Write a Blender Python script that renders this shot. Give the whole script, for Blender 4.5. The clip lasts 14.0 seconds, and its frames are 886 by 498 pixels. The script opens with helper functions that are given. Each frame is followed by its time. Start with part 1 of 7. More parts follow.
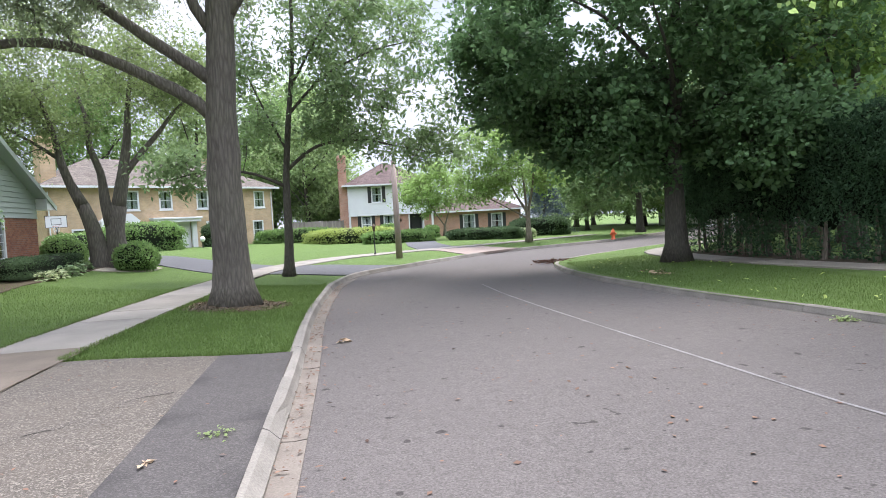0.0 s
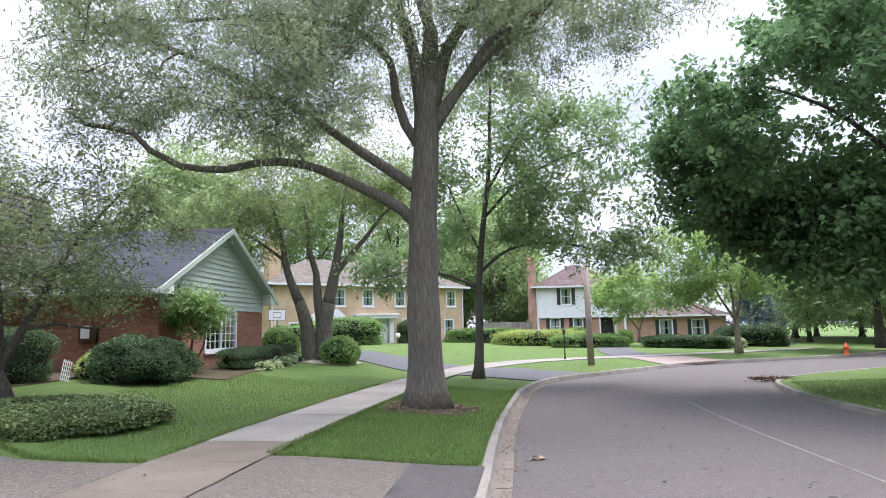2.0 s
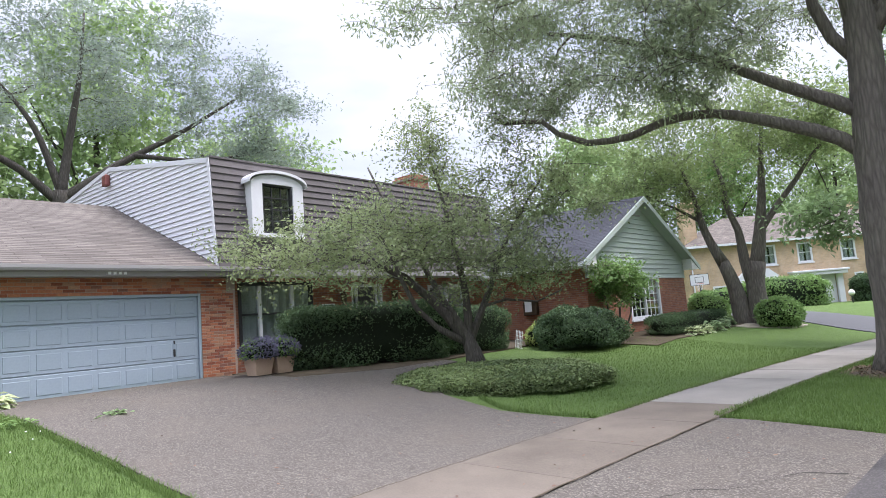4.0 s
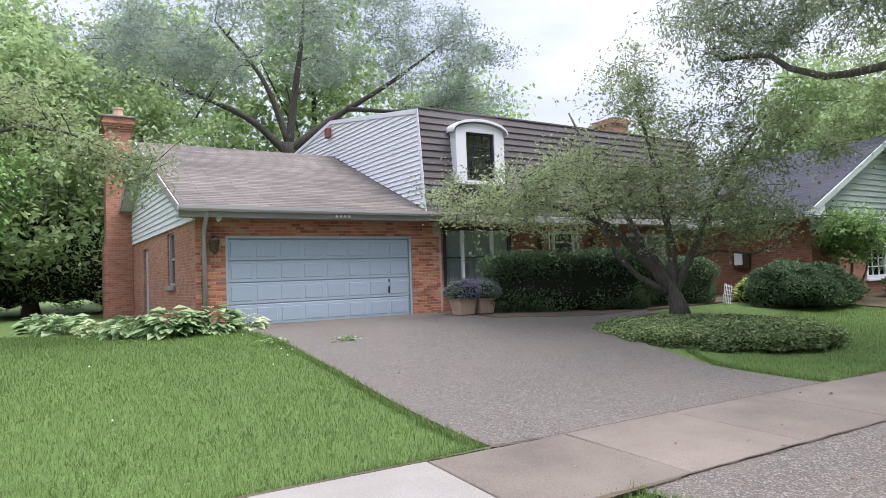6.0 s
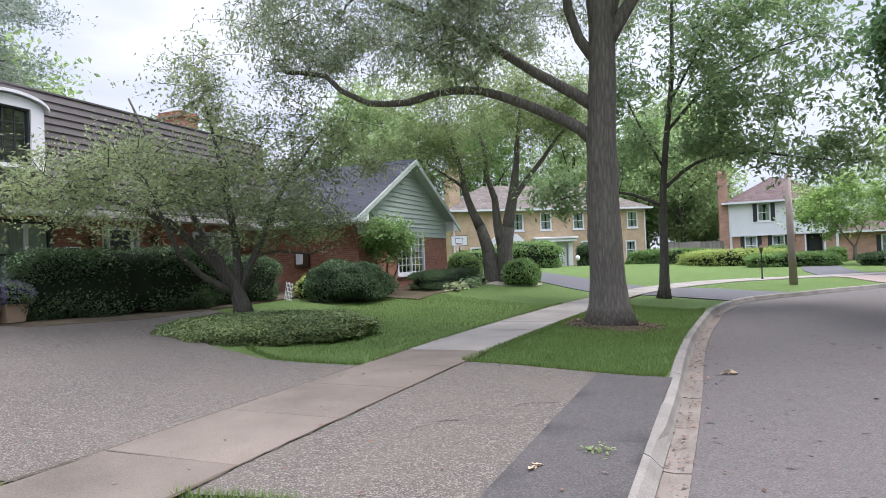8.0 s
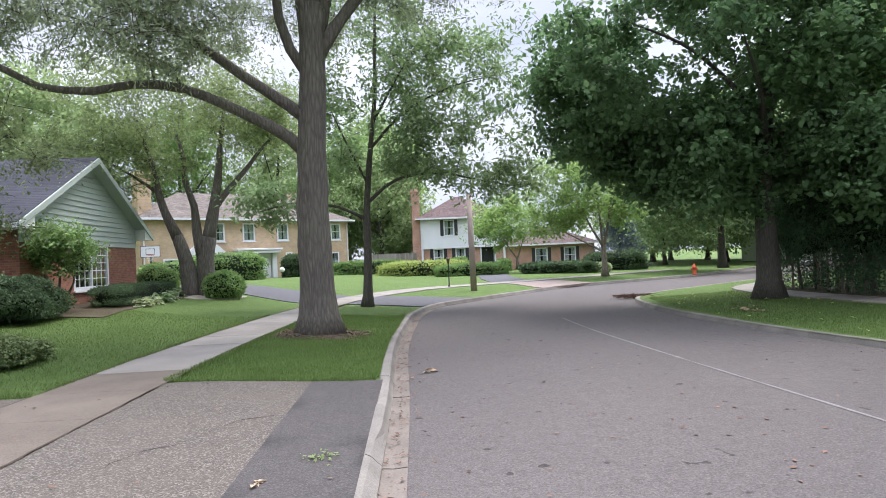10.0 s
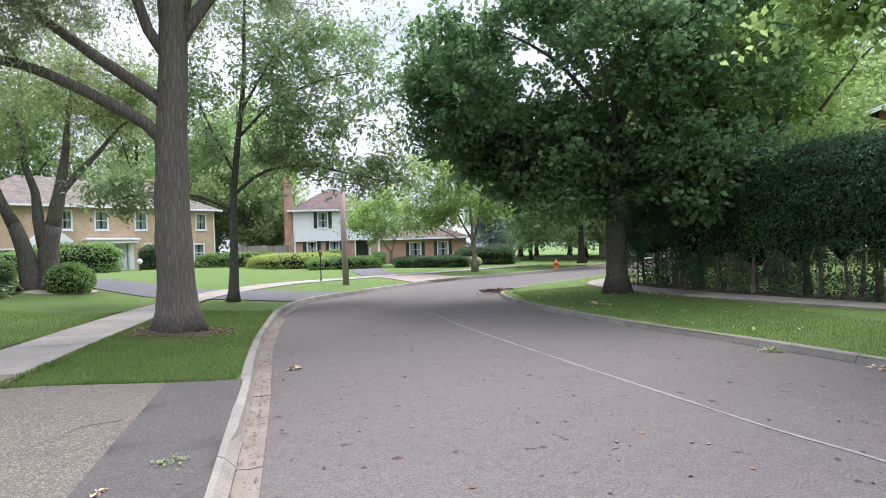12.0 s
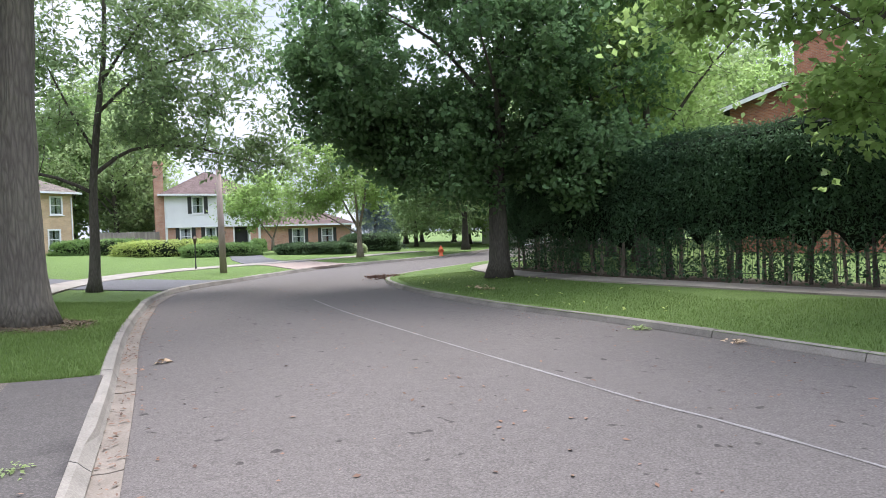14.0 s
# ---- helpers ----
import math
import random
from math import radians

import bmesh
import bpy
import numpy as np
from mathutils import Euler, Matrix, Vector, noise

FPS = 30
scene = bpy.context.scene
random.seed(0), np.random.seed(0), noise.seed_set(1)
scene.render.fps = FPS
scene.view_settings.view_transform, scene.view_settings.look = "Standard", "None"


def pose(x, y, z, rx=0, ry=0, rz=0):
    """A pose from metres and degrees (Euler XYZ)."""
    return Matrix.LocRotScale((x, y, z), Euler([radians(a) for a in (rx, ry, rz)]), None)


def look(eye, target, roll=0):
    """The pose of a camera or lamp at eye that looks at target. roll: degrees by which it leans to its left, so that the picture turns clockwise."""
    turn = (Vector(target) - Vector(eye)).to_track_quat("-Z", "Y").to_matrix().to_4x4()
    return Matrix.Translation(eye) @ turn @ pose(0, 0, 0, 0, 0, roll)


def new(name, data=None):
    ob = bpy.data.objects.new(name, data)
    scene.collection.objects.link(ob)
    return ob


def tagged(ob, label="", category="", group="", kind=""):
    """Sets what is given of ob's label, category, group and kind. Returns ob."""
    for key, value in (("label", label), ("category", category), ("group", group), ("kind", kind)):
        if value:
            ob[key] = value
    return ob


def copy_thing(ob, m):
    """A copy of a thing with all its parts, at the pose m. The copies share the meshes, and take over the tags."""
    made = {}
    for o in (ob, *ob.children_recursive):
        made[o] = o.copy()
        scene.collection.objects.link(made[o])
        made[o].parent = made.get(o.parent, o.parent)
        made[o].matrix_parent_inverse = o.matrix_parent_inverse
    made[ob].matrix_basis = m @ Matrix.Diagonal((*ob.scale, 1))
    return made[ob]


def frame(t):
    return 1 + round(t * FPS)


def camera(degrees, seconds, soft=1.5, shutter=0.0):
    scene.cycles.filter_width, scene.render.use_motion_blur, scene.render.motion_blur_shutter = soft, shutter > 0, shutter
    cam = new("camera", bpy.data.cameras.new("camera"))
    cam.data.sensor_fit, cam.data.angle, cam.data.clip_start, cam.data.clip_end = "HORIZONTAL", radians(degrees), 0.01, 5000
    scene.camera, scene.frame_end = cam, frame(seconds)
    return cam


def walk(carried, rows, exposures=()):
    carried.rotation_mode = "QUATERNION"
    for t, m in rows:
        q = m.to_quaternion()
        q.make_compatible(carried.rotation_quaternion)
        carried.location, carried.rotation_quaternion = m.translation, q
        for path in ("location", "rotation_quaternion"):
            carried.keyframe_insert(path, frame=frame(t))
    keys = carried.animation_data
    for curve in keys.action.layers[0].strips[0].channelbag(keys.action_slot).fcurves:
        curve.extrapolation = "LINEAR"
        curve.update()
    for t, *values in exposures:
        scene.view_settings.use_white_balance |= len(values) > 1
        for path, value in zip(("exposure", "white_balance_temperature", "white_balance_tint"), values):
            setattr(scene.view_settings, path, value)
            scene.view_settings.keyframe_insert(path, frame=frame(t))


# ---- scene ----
cam = camera(70.9, 14.0, soft=0.7)
# seconds, eye x y z, yaw to the left, pitch up, lean to the left (degrees)
ROWS = [
    (0, 0.000, -0.000, 1.976, 0.00, -2.52, -3.13),
    (0.5, 0.094, -0.123, 2.000, 4.49, -1.24, -3.05),
    (1, -0.027, 0.046, 2.007, 6.78, -1.11, -2.86),
    (1.5, -0.191, 0.260, 2.074, 10.25, 2.50, -2.08),
    (2, -0.211, 0.350, 2.098, 16.71, 7.32, -1.09),
    (2.5, -0.178, 0.256, 2.072, 22.23, 8.92, -1.28),
    (3, -0.128, 0.262, 2.032, 29.28, 7.41, -2.86),
    (3.5, -0.198, 0.357, 2.003, 40.20, 6.23, -4.17),
    (4, -0.344, 0.327, 1.975, 53.61, 6.45, -4.49),
    (4.2, -0.387, 0.322, 1.967, 58.69, 6.50, -4.21),
    (4.6, -0.397, 0.277, 1.965, 66.60, 6.17, -3.99),
    (5.0, -0.377, 0.178, 1.968, 71.30, 5.27, -3.43),
    (5.4, -0.346, 0.060, 1.972, 73.08, 4.12, -2.78),
    (5.8, -0.322, -0.040, 1.971, 72.23, 3.07, -2.26),
    (6.3, -0.334, -0.086, 1.957, 67.88, 2.41, -2.13),
    (6.5, -0.395, -0.060, 1.923, 65.47, 2.35, -2.36),
    (7, -0.466, 0.039, 1.902, 58.24, 1.03, -2.87),
    (7.5, -0.421, 0.156, 1.931, 45.13, 0.95, -2.69),
    (8, -0.136, 0.009, 1.980, 33.06, 0.94, -2.31),
    (8.5, -0.091, -0.025, 1.974, 27.14, -0.76, -2.16),
    (9, -0.218, 0.042, 1.943, 18.35, 0.40, -2.51),
    (9.2, -0.331, 0.119, 1.915, 15.09, 0.76, -2.98),
    (9.7, -0.345, 0.070, 1.923, 8.67, 0.96, -2.99),
    (10.2, -0.299, -0.088, 1.959, 4.86, 0.79, -2.27),
    (10.8, -0.219, -0.286, 2.009, 1.87, 0.35, -1.37),
    (11.3, -0.178, -0.345, 2.029, -0.86, 0.00, -1.33),
    (11.5, -0.158, -0.312, 2.031, -2.19, -0.11, -1.54),
    (12, -0.145, -0.223, 2.024, -5.20, -0.23, -1.87),
    (12.5, -0.131, -0.196, 2.017, -7.97, -0.30, -1.84),
    (13, -0.135, -0.232, 2.002, -8.62, -0.21, -2.04),
    (13.5, -0.146, -0.220, 2.002, -9.08, -0.27, -1.87),
    (14, -0.109, -0.056, 1.968, -15.66, -1.74, -1.79),
]


def aim(x, y, z, yaw, pitch, roll):
    a, b = radians(yaw), radians(pitch)
    return look((x, y, z), (x - math.sin(a) * math.cos(b), y + math.cos(a) * math.cos(b), z + math.sin(b)), roll)


# seconds, stops, kelvin, tint: the camera darkens and warms a little as it turns to the house
EXPOSURES = [(0.0, 1.2, 6500, 10), (2.5, 1.15, 6400, 12), (4.0, 1.04, 6400, 12), (6.5, 0.97, 6400, 12), (8.5, 0.93, 6400, 12), (11.5, 1.13, 6500, 11), (14.0, 1.17, 6500, 10)]
walk(cam, [(row[0], aim(*row[1:])) for row in ROWS], EXPOSURES)

# ---- light: a thin, bright overcast with a veiled sun ----
SUN_EL, SUN_AZ = 66.0, 35.0
world = bpy.data.worlds.new("sky")
scene.world = world
world.use_nodes = True
wn, wl = world.node_tree.nodes, world.node_tree.links
wn.clear()
sky = wn.new("ShaderNodeTexSky")
sky.sky_type, sky.sun_disc = "NISHITA", False
sky.sun_elevation, sky.sun_rotation = radians(SUN_EL), radians(SUN_AZ)
sky.air_density, sky.dust_density = 1.0, 2.0
wtc, wmap, wnoise, wramp = wn.new("ShaderNodeTexCoord"), wn.new("ShaderNodeMapping"), wn.new("ShaderNodeTexNoise"), wn.new("ShaderNodeValToRGB")
wmap.inputs["Scale"].default_value = (1.6, 1.6, 5.0)
wnoise.inputs["Scale"].default_value, wnoise.inputs["Detail"].default_value = 1.7, 6.0
wramp.color_ramp.elements[0].position, wramp.color_ramp.elements[0].color = 0.30, (3.45, 3.8, 4.95, 1)
wramp.color_ramp.elements[1].position, wramp.color_ramp.elements[1].color = 0.62, (5.15, 5.35, 6.3, 1)
wmix, wbg, wout = wn.new("ShaderNodeMix"), wn.new("ShaderNodeBackground"), wn.new("ShaderNodeOutputWorld")
wmix.data_type = "RGBA"
wmix.inputs[0].default_value = 0.94
wbg.inputs["Strength"].default_value = 0.172
wl.new(wtc.outputs["Generated"], wmap.inputs["Vector"])
wl.new(wmap.outputs["Vector"], wnoise.inputs["Vector"])
wl.new(wnoise.outputs["Fac"], wramp.inputs["Fac"])
wl.new(sky.outputs["Color"], wmix.inputs[6])
wl.new(wramp.outputs["Color"], wmix.inputs[7])
# an overcast sky is brighter overhead than near the horizon
wsep, wrise, wmul = wn.new("ShaderNodeSeparateXYZ"), wn.new("ShaderNodeValToRGB"), wn.new("ShaderNodeMix")
wmul.data_type, wmul.blend_type = "RGBA", "MULTIPLY"
wmul.inputs[0].default_value = 1.0
wrise.color_ramp.elements[0].color = (0.58, 0.58, 0.58, 1)
wrise.color_ramp.elements[1].color = (2.6, 2.6, 2.6, 1)
wmid = wrise.color_ramp.elements.new(0.45)
wmid.color = (0.64, 0.64, 0.64, 1)
wl.new(wtc.outputs["Generated"], wsep.inputs[0])
wl.new(wsep.outputs["Z"], wrise.inputs["Fac"])
wl.new(wmix.outputs[2], wmul.inputs[6])
wl.new(wrise.outputs["Color"], wmul.inputs[7])
wl.new(wmul.outputs[2], wbg.inputs["Color"])
wl.new(wbg.outputs["Background"], wout.inputs["Surface"])

sun = new("sun", bpy.data.lights.new("sun", "SUN"))
sun.data.energy, sun.data.angle, sun.data.color = 2.45, radians(30), (1.0, 0.945, 0.93)
sun_from = Vector((math.sin(radians(SUN_AZ)) * math.cos(radians(SUN_EL)), math.cos(radians(SUN_AZ)) * math.cos(radians(SUN_EL)), math.sin(radians(SUN_EL))))
sun.matrix_world = look(sun_from * 60, (0, 0, 0))


# ---- materials ----
def nodes_of(name):
    m = bpy.data.materials.new(name)
    m.use_nodes = True
    n = m.node_tree.nodes
    return m, n, m.node_tree.links, n["Principled BSDF"], n["Material Output"]


def noise_node(n, l, vec, scale, detail=4.0, rough=0.55):
    t = n.new("ShaderNodeTexNoise")
    t.inputs["Scale"].default_value, t.inputs["Detail"].default_value, t.inputs["Roughness"].default_value = scale, detail, rough
    l.new(vec, t.inputs["Vector"])
    return t.outputs["Fac"]


def ramp_node(n, l, fac, stops):
    r = n.new("ShaderNodeValToRGB")
    e = r.color_ramp.elements
    while len(e) < len(stops):
        e.new(0.5)
    for el, (p, c) in zip(e, stops):
        el.position, el.color = p, (*c, 1)
    l.new(fac, r.inputs["Fac"])
    return r.outputs["Color"]


def mix_node(n, l, fac, a, b, mode="MIX"):
    m = n.new("ShaderNodeMix")
    m.data_type, m.blend_type = "RGBA", mode
    for sock, v in ((m.inputs[0], fac), (m.inputs[6], a), (m.inputs[7], b)):
        if isinstance(v, (int, float)):
            sock.default_value = v
        elif isinstance(v, tuple):
            sock.default_value = (*v, 1)
        else:
            l.new(v, sock)
    return m.outputs[2]


def coords(n, l, scale=(1, 1, 1), world_space=False):
    if world_space:
        src = n.new("ShaderNodeNewGeometry").outputs["Position"]
    else:
        src = n.new("ShaderNodeTexCoord").outputs["Object"]
    mp = n.new("ShaderNodeMapping")
    mp.inputs["Scale"].default_value = scale
    l.new(src, mp.inputs["Vector"])
    return mp.outputs["Vector"]


def bump_node(n, l, bsdf, height, strength, dist=0.01):
    b = n.new("ShaderNodeBump")
    b.inputs["Strength"].default_value, b.inputs["Distance"].default_value = strength, dist
    l.new(height, b.inputs["Height"])
    l.new(b.outputs["Normal"], bsdf.inputs["Normal"])


def shade(c, k):
    return tuple(v * k for v in c)


def plain(name, c, rough=0.6, var=0.25, big=0.6, fine=30.0, bump=0.15, metal=0.0, stretch=(1, 1, 1), world_space=False, per_object=0.0):
    """Painted, plastered or raw surface with blotches and grain."""
    m, n, l, b, _ = nodes_of(name)
    v = coords(n, l, stretch, world_space)
    f1, f2 = noise_node(n, l, v, big, 5), noise_node(n, l, v, fine, 3)
    c1 = ramp_node(n, l, f1, [(0.3, shade(c, 1 - var)), (0.7, shade(c, 1 + var * 0.5))])
    c2 = mix_node(n, l, 0.35, c1, ramp_node(n, l, f2, [(0.3, shade(c, 1 - var * 1.3)), (0.7, shade(c, 1 + var))]))
    if per_object:
        r = n.new("ShaderNodeObjectInfo").outputs["Random"]
        c2 = mix_node(n, l, 1.0, c2, ramp_node(n, l, r, [(0, (1 - per_object,) * 3), (1, (1 + per_object * 0.4,) * 3)]), "MULTIPLY")
    l.new(c2, b.inputs["Base Color"])
    b.inputs["Roughness"].default_value, b.inputs["Metallic"].default_value = rough, metal
    if rough > 0.85:
        b.inputs["Specular IOR Level"].default_value = 0.2
    if bump:
        bump_node(n, l, b, f2, bump, 0.01)
    return m


def asphalt_mat(name, c, light, rough=0.9, big=0.35, speck=0.25, grit=60, spots=0.0, stones=0.0, stain=None):
    m, n, l, b, _ = nodes_of(name)
    v = coords(n, l, (1, 1, 1), True)
    f1, f2, f3 = noise_node(n, l, v, big, 6, 0.6), noise_node(n, l, v, 9, 4), noise_node(n, l, v, grit, 3, 0.7)
    c1 = ramp_node(n, l, f1, [(0.28, c), (0.72, light)])
    c2 = mix_node(n, l, 0.4, c1, ramp_node(n, l, f2, [(0.3, shade(c, 0.75)), (0.7, shade(light, 1.12))]))
    c3 = mix_node(n, l, speck, c2, ramp_node(n, l, f3, [(0.42, shade(c, 0.3)), (0.58, shade(light, 1.7))]))
    if stones:
        vo = n.new("ShaderNodeTexVoronoi")
        vo.inputs["Scale"].default_value = 72.0
        l.new(v, vo.inputs["Vector"])
        sep = n.new("ShaderNodeSeparateColor")
        l.new(vo.outputs["Color"], sep.inputs[0])
        c3 = mix_node(n, l, stones, c3, ramp_node(n, l, sep.outputs[0], [(0.0, shade(c, 0.45)), (0.6, c), (0.8, shade(light, 1.3)), (1.0, shade(light, 2.2))]))
    if stain:
        c3 = mix_node(n, l, ramp_node(n, l, noise_node(n, l, v, 0.8, 5, 0.65), [(0.45, (0, 0, 0)), (0.7, (0.55, 0.55, 0.55))]), c3, stain)
    if spots:
        f4 = noise_node(n, l, v, 5.5, 2, 0.4)
        c3 = mix_node(n, l, spots, c3, ramp_node(n, l, f4, [(0.70, (1, 1, 1)), (0.74, (0.3, 0.29, 0.29))]), "MULTIPLY")
    l.new(c3, b.inputs["Base Color"])
    b.inputs["Roughness"].default_value, b.inputs["Specular IOR Level"].default_value = rough, 0.25
    bump_node(n, l, b, f3, 0.35, 0.012)
    return m


def grass_mat(name, dark, lightc, dry):
    m, n, l, b, _ = nodes_of(name)
    v = coords(n, l, (1, 1, 1), True)
    f1, f2, f3 = noise_node(n, l, v, 0.45, 5), noise_node(n, l, v, 5.5, 4), noise_node(n, l, v, 70, 2)
    c1 = ramp_node(n, l, f1, [(0.3, dark), (0.62, lightc), (0.8, dry)])
    c2 = mix_node(n, l, 0.5, c1, ramp_node(n, l, f2, [(0.3, shade(dark, 0.8)), (0.7, shade(lightc, 1.1))]))
    c3 = mix_node(n, l, 0.45, c2, ramp_node(n, l, f3, [(0.35, shade(dark, 0.35)), (0.65, shade(lightc, 1.45))]))
    l.new(c3, b.inputs["Base Color"])
    b.inputs["Roughness"].default_value = 0.85
    b.inputs["Specular IOR Level"].default_value = 0.2
    bump_node(n, l, b, f3, 0.9, 0.04)
    return m


def leaf_mat(name, dark, lightc, trans=0.35, rough=0.5):
    m, n, l, b, out = nodes_of(name)
    dark, lightc = [(c[0] * 1.30, c[1] * 1.12, c[2] * 1.22) for c in (dark, lightc)]
    g = n.new("ShaderNodeNewGeometry")
    v = coords(n, l, (1, 1, 1), True)
    f1 = noise_node(n, l, v, 0.55, 3)
    c0 = ramp_node(n, l, g.outputs["Random Per Island"], [(0.0, dark), (1.0, lightc)])
    c1 = mix_node(n, l, 0.4, c0, ramp_node(n, l, f1, [(0.35, shade(dark, 0.8)), (0.65, shade(lightc, 1.1))]))
    l.new(c1, b.inputs["Base Color"])
    b.inputs["Roughness"].default_value = rough
    b.inputs["Specular IOR Level"].default_value = 0.15
    tr, mx = n.new("ShaderNodeBsdfTranslucent"), n.new("ShaderNodeMixShader")
    l.new(mix_node(n, l, 0.5, c1, shade(lightc, 1.3)), tr.inputs["Color"])
    mx.inputs[0].default_value = trans
    l.new(b.outputs[0], mx.inputs[1])
    l.new(tr.outputs[0], mx.inputs[2])
    l.new(mx.outputs[0], out.inputs["Surface"])
    return m


def bark_mat(name, c, furrow=14.0):
    m, n, l, b, _ = nodes_of(name)
    v = coords(n, l, (furrow, furrow, furrow * 0.16), True)
    vo = n.new("ShaderNodeTexVoronoi")
    vo.feature = "DISTANCE_TO_EDGE"
    vo.inputs["Scale"].default_value = 1.0
    l.new(v, vo.inputs["Vector"])
    f2 = noise_node(n, l, v, 2.0, 5)
    f1 = noise_node(n, l, coords(n, l, (1, 1, 1), True), 0.8, 4)
    c1 = ramp_node(n, l, vo.outputs["Distance"], [(0.0, shade(c, 0.3)), (0.25, c), (0.7, shade(c, 1.55))])
    c2 = mix_node(n, l, 0.45, c1, ramp_node(n, l, f2, [(0.3, shade(c, 0.5)), (0.7, shade(c, 1.4))]))
    c3 = mix_node(n, l, 0.25, c2, ramp_node(n, l, f1, [(0.35, shade(c, 0.7)), (0.65, (c[0] * 1.1, c[1] * 1.25, c[2] * 1.0))]))
    l.new(c3, b.inputs["Base Color"])
    b.inputs["Roughness"].default_value = 0.95
    h = n.new("ShaderNodeMath")
    h.operation = "MULTIPLY"
    l.new(vo.outputs["Distance"], h.inputs[0])
    l.new(f2, h.inputs[1])
    bump_node(n, l, b, h.outputs[0], 1.0, 0.09)
    return m


def brick_mat(name, a, b2, mortar, along="x", w=0.213, h=0.075, rough=0.88):
    """Brickwork in the plane of an upright wall that runs along the object's x or y."""
    m, n, l, b, _ = nodes_of(name)
    tc = n.new("ShaderNodeTexCoord").outputs["Object"]
    sep, com = n.new("ShaderNodeSeparateXYZ"), n.new("ShaderNodeCombineXYZ")
    l.new(tc, sep.inputs[0])
    l.new(sep.outputs["X" if along == "x" else "Y"], com.inputs["X"])
    l.new(sep.outputs["Z"], com.inputs["Y"])
    t = n.new("ShaderNodeTexBrick")
    t.inputs["Scale"].default_value, t.inputs["Brick Width"].default_value, t.inputs["Row Height"].default_value = 1.0, w, h
    t.inputs["Mortar Size"].default_value, t.inputs["Mortar Smooth"].default_value, t.inputs["Bias"].default_value = 0.006, 0.2, -0.1
    t.inputs["Color1"].default_value, t.inputs["Color2"].default_value, t.inputs["Mortar"].default_value = (*a, 1), (*b2, 1), (*mortar, 1)
    l.new(com.outputs[0], t.inputs["Vector"])
    f1, f2 = noise_node(n, l, tc, 1.2, 4), noise_node(n, l, tc, 45, 3)
    c1 = mix_node(n, l, 0.5, t.outputs["Color"], ramp_node(n, l, f1, [(0.3, (0.62, 0.6, 0.6)), (0.7, (1.2, 1.2, 1.2))]), "MULTIPLY")
    c2 = mix_node(n, l, 0.35, c1, ramp_node(n, l, f2, [(0.3, (0.6, 0.6, 0.6)), (0.7, (1.3, 1.3, 1.3))]), "MULTIPLY")
    l.new(c2, b.inputs["Base Color"])
    b.inputs["Roughness"].default_value = rough
    inv = n.new("ShaderNodeMath")
    inv.operation = "SUBTRACT"
    inv.inputs[0].default_value = 1.0
    l.new(t.outputs["Fac"], inv.inputs[1])
    bump_node(n, l, b, inv.outputs[0], 0.7, 0.01)
    return m


def shingle_mat(name, c, along="x", w=0.32, h=0.14, tilt=1.0):
    m, n, l, b, _ = nodes_of(name)
    tc = n.new("ShaderNodeTexCoord").outputs["Object"]
    sep, com = n.new("ShaderNodeSeparateXYZ"), n.new("ShaderNodeCombineXYZ")
    l.new(tc, sep.inputs[0])
    l.new(sep.outputs["X" if along == "x" else "Y"], com.inputs["X"])
    k = n.new("ShaderNodeMath")
    k.operation = "MULTIPLY"
    k.inputs[1].default_value = tilt
    l.new(sep.outputs["Z"], k.inputs[0])
    l.new(k.outputs[0], com.inputs["Y"])
    t = n.new("ShaderNodeTexBrick")
    t.inputs["Scale"].default_value, t.inputs["Brick Width"].default_value, t.inputs["Row Height"].default_value = 1.0, w, h
    t.inputs["Mortar Size"].default_value, t.inputs["Mortar Smooth"].default_value = 0.007, 0.4
    t.inputs["Color1"].default_value, t.inputs["Color2"].default_value, t.inputs["Mortar"].default_value = (*shade(c, 0.78), 1), (*shade(c, 1.2), 1), (*shade(c, 0.42), 1)
    l.new(com.outputs[0], t.inputs["Vector"])
    f1, f2 = noise_node(n, l, tc, 0.8, 5), noise_node(n, l, tc, 60, 2)
    c1 = mix_node(n, l, 0.7, t.outputs["Color"], ramp_node(n, l, f1, [(0.3, (0.75, 0.75, 0.75)), (0.7, (1.2, 1.2, 1.2))]), "MULTIPLY")
    c2 = mix_node(n, l, 0.5, c1, ramp_node(n, l, f2, [(0.3, (0.6, 0.6, 0.6)), (0.7, (1.35, 1.35, 1.35))]), "MULTIPLY")
    l.new(c2, b.inputs["Base Color"])
    b.inputs["Roughness"].default_value, b.inputs["Specular IOR Level"].default_value = 0.92, 0.15
    inv = n.new("ShaderNodeMath")
    inv.operation = "SUBTRACT"
    inv.inputs[0].default_value = 1.0
    l.new(t.outputs["Fac"], inv.inputs[1])
    bump_node(n, l, b, inv.outputs[0], 0.6, 0.015)
    return m


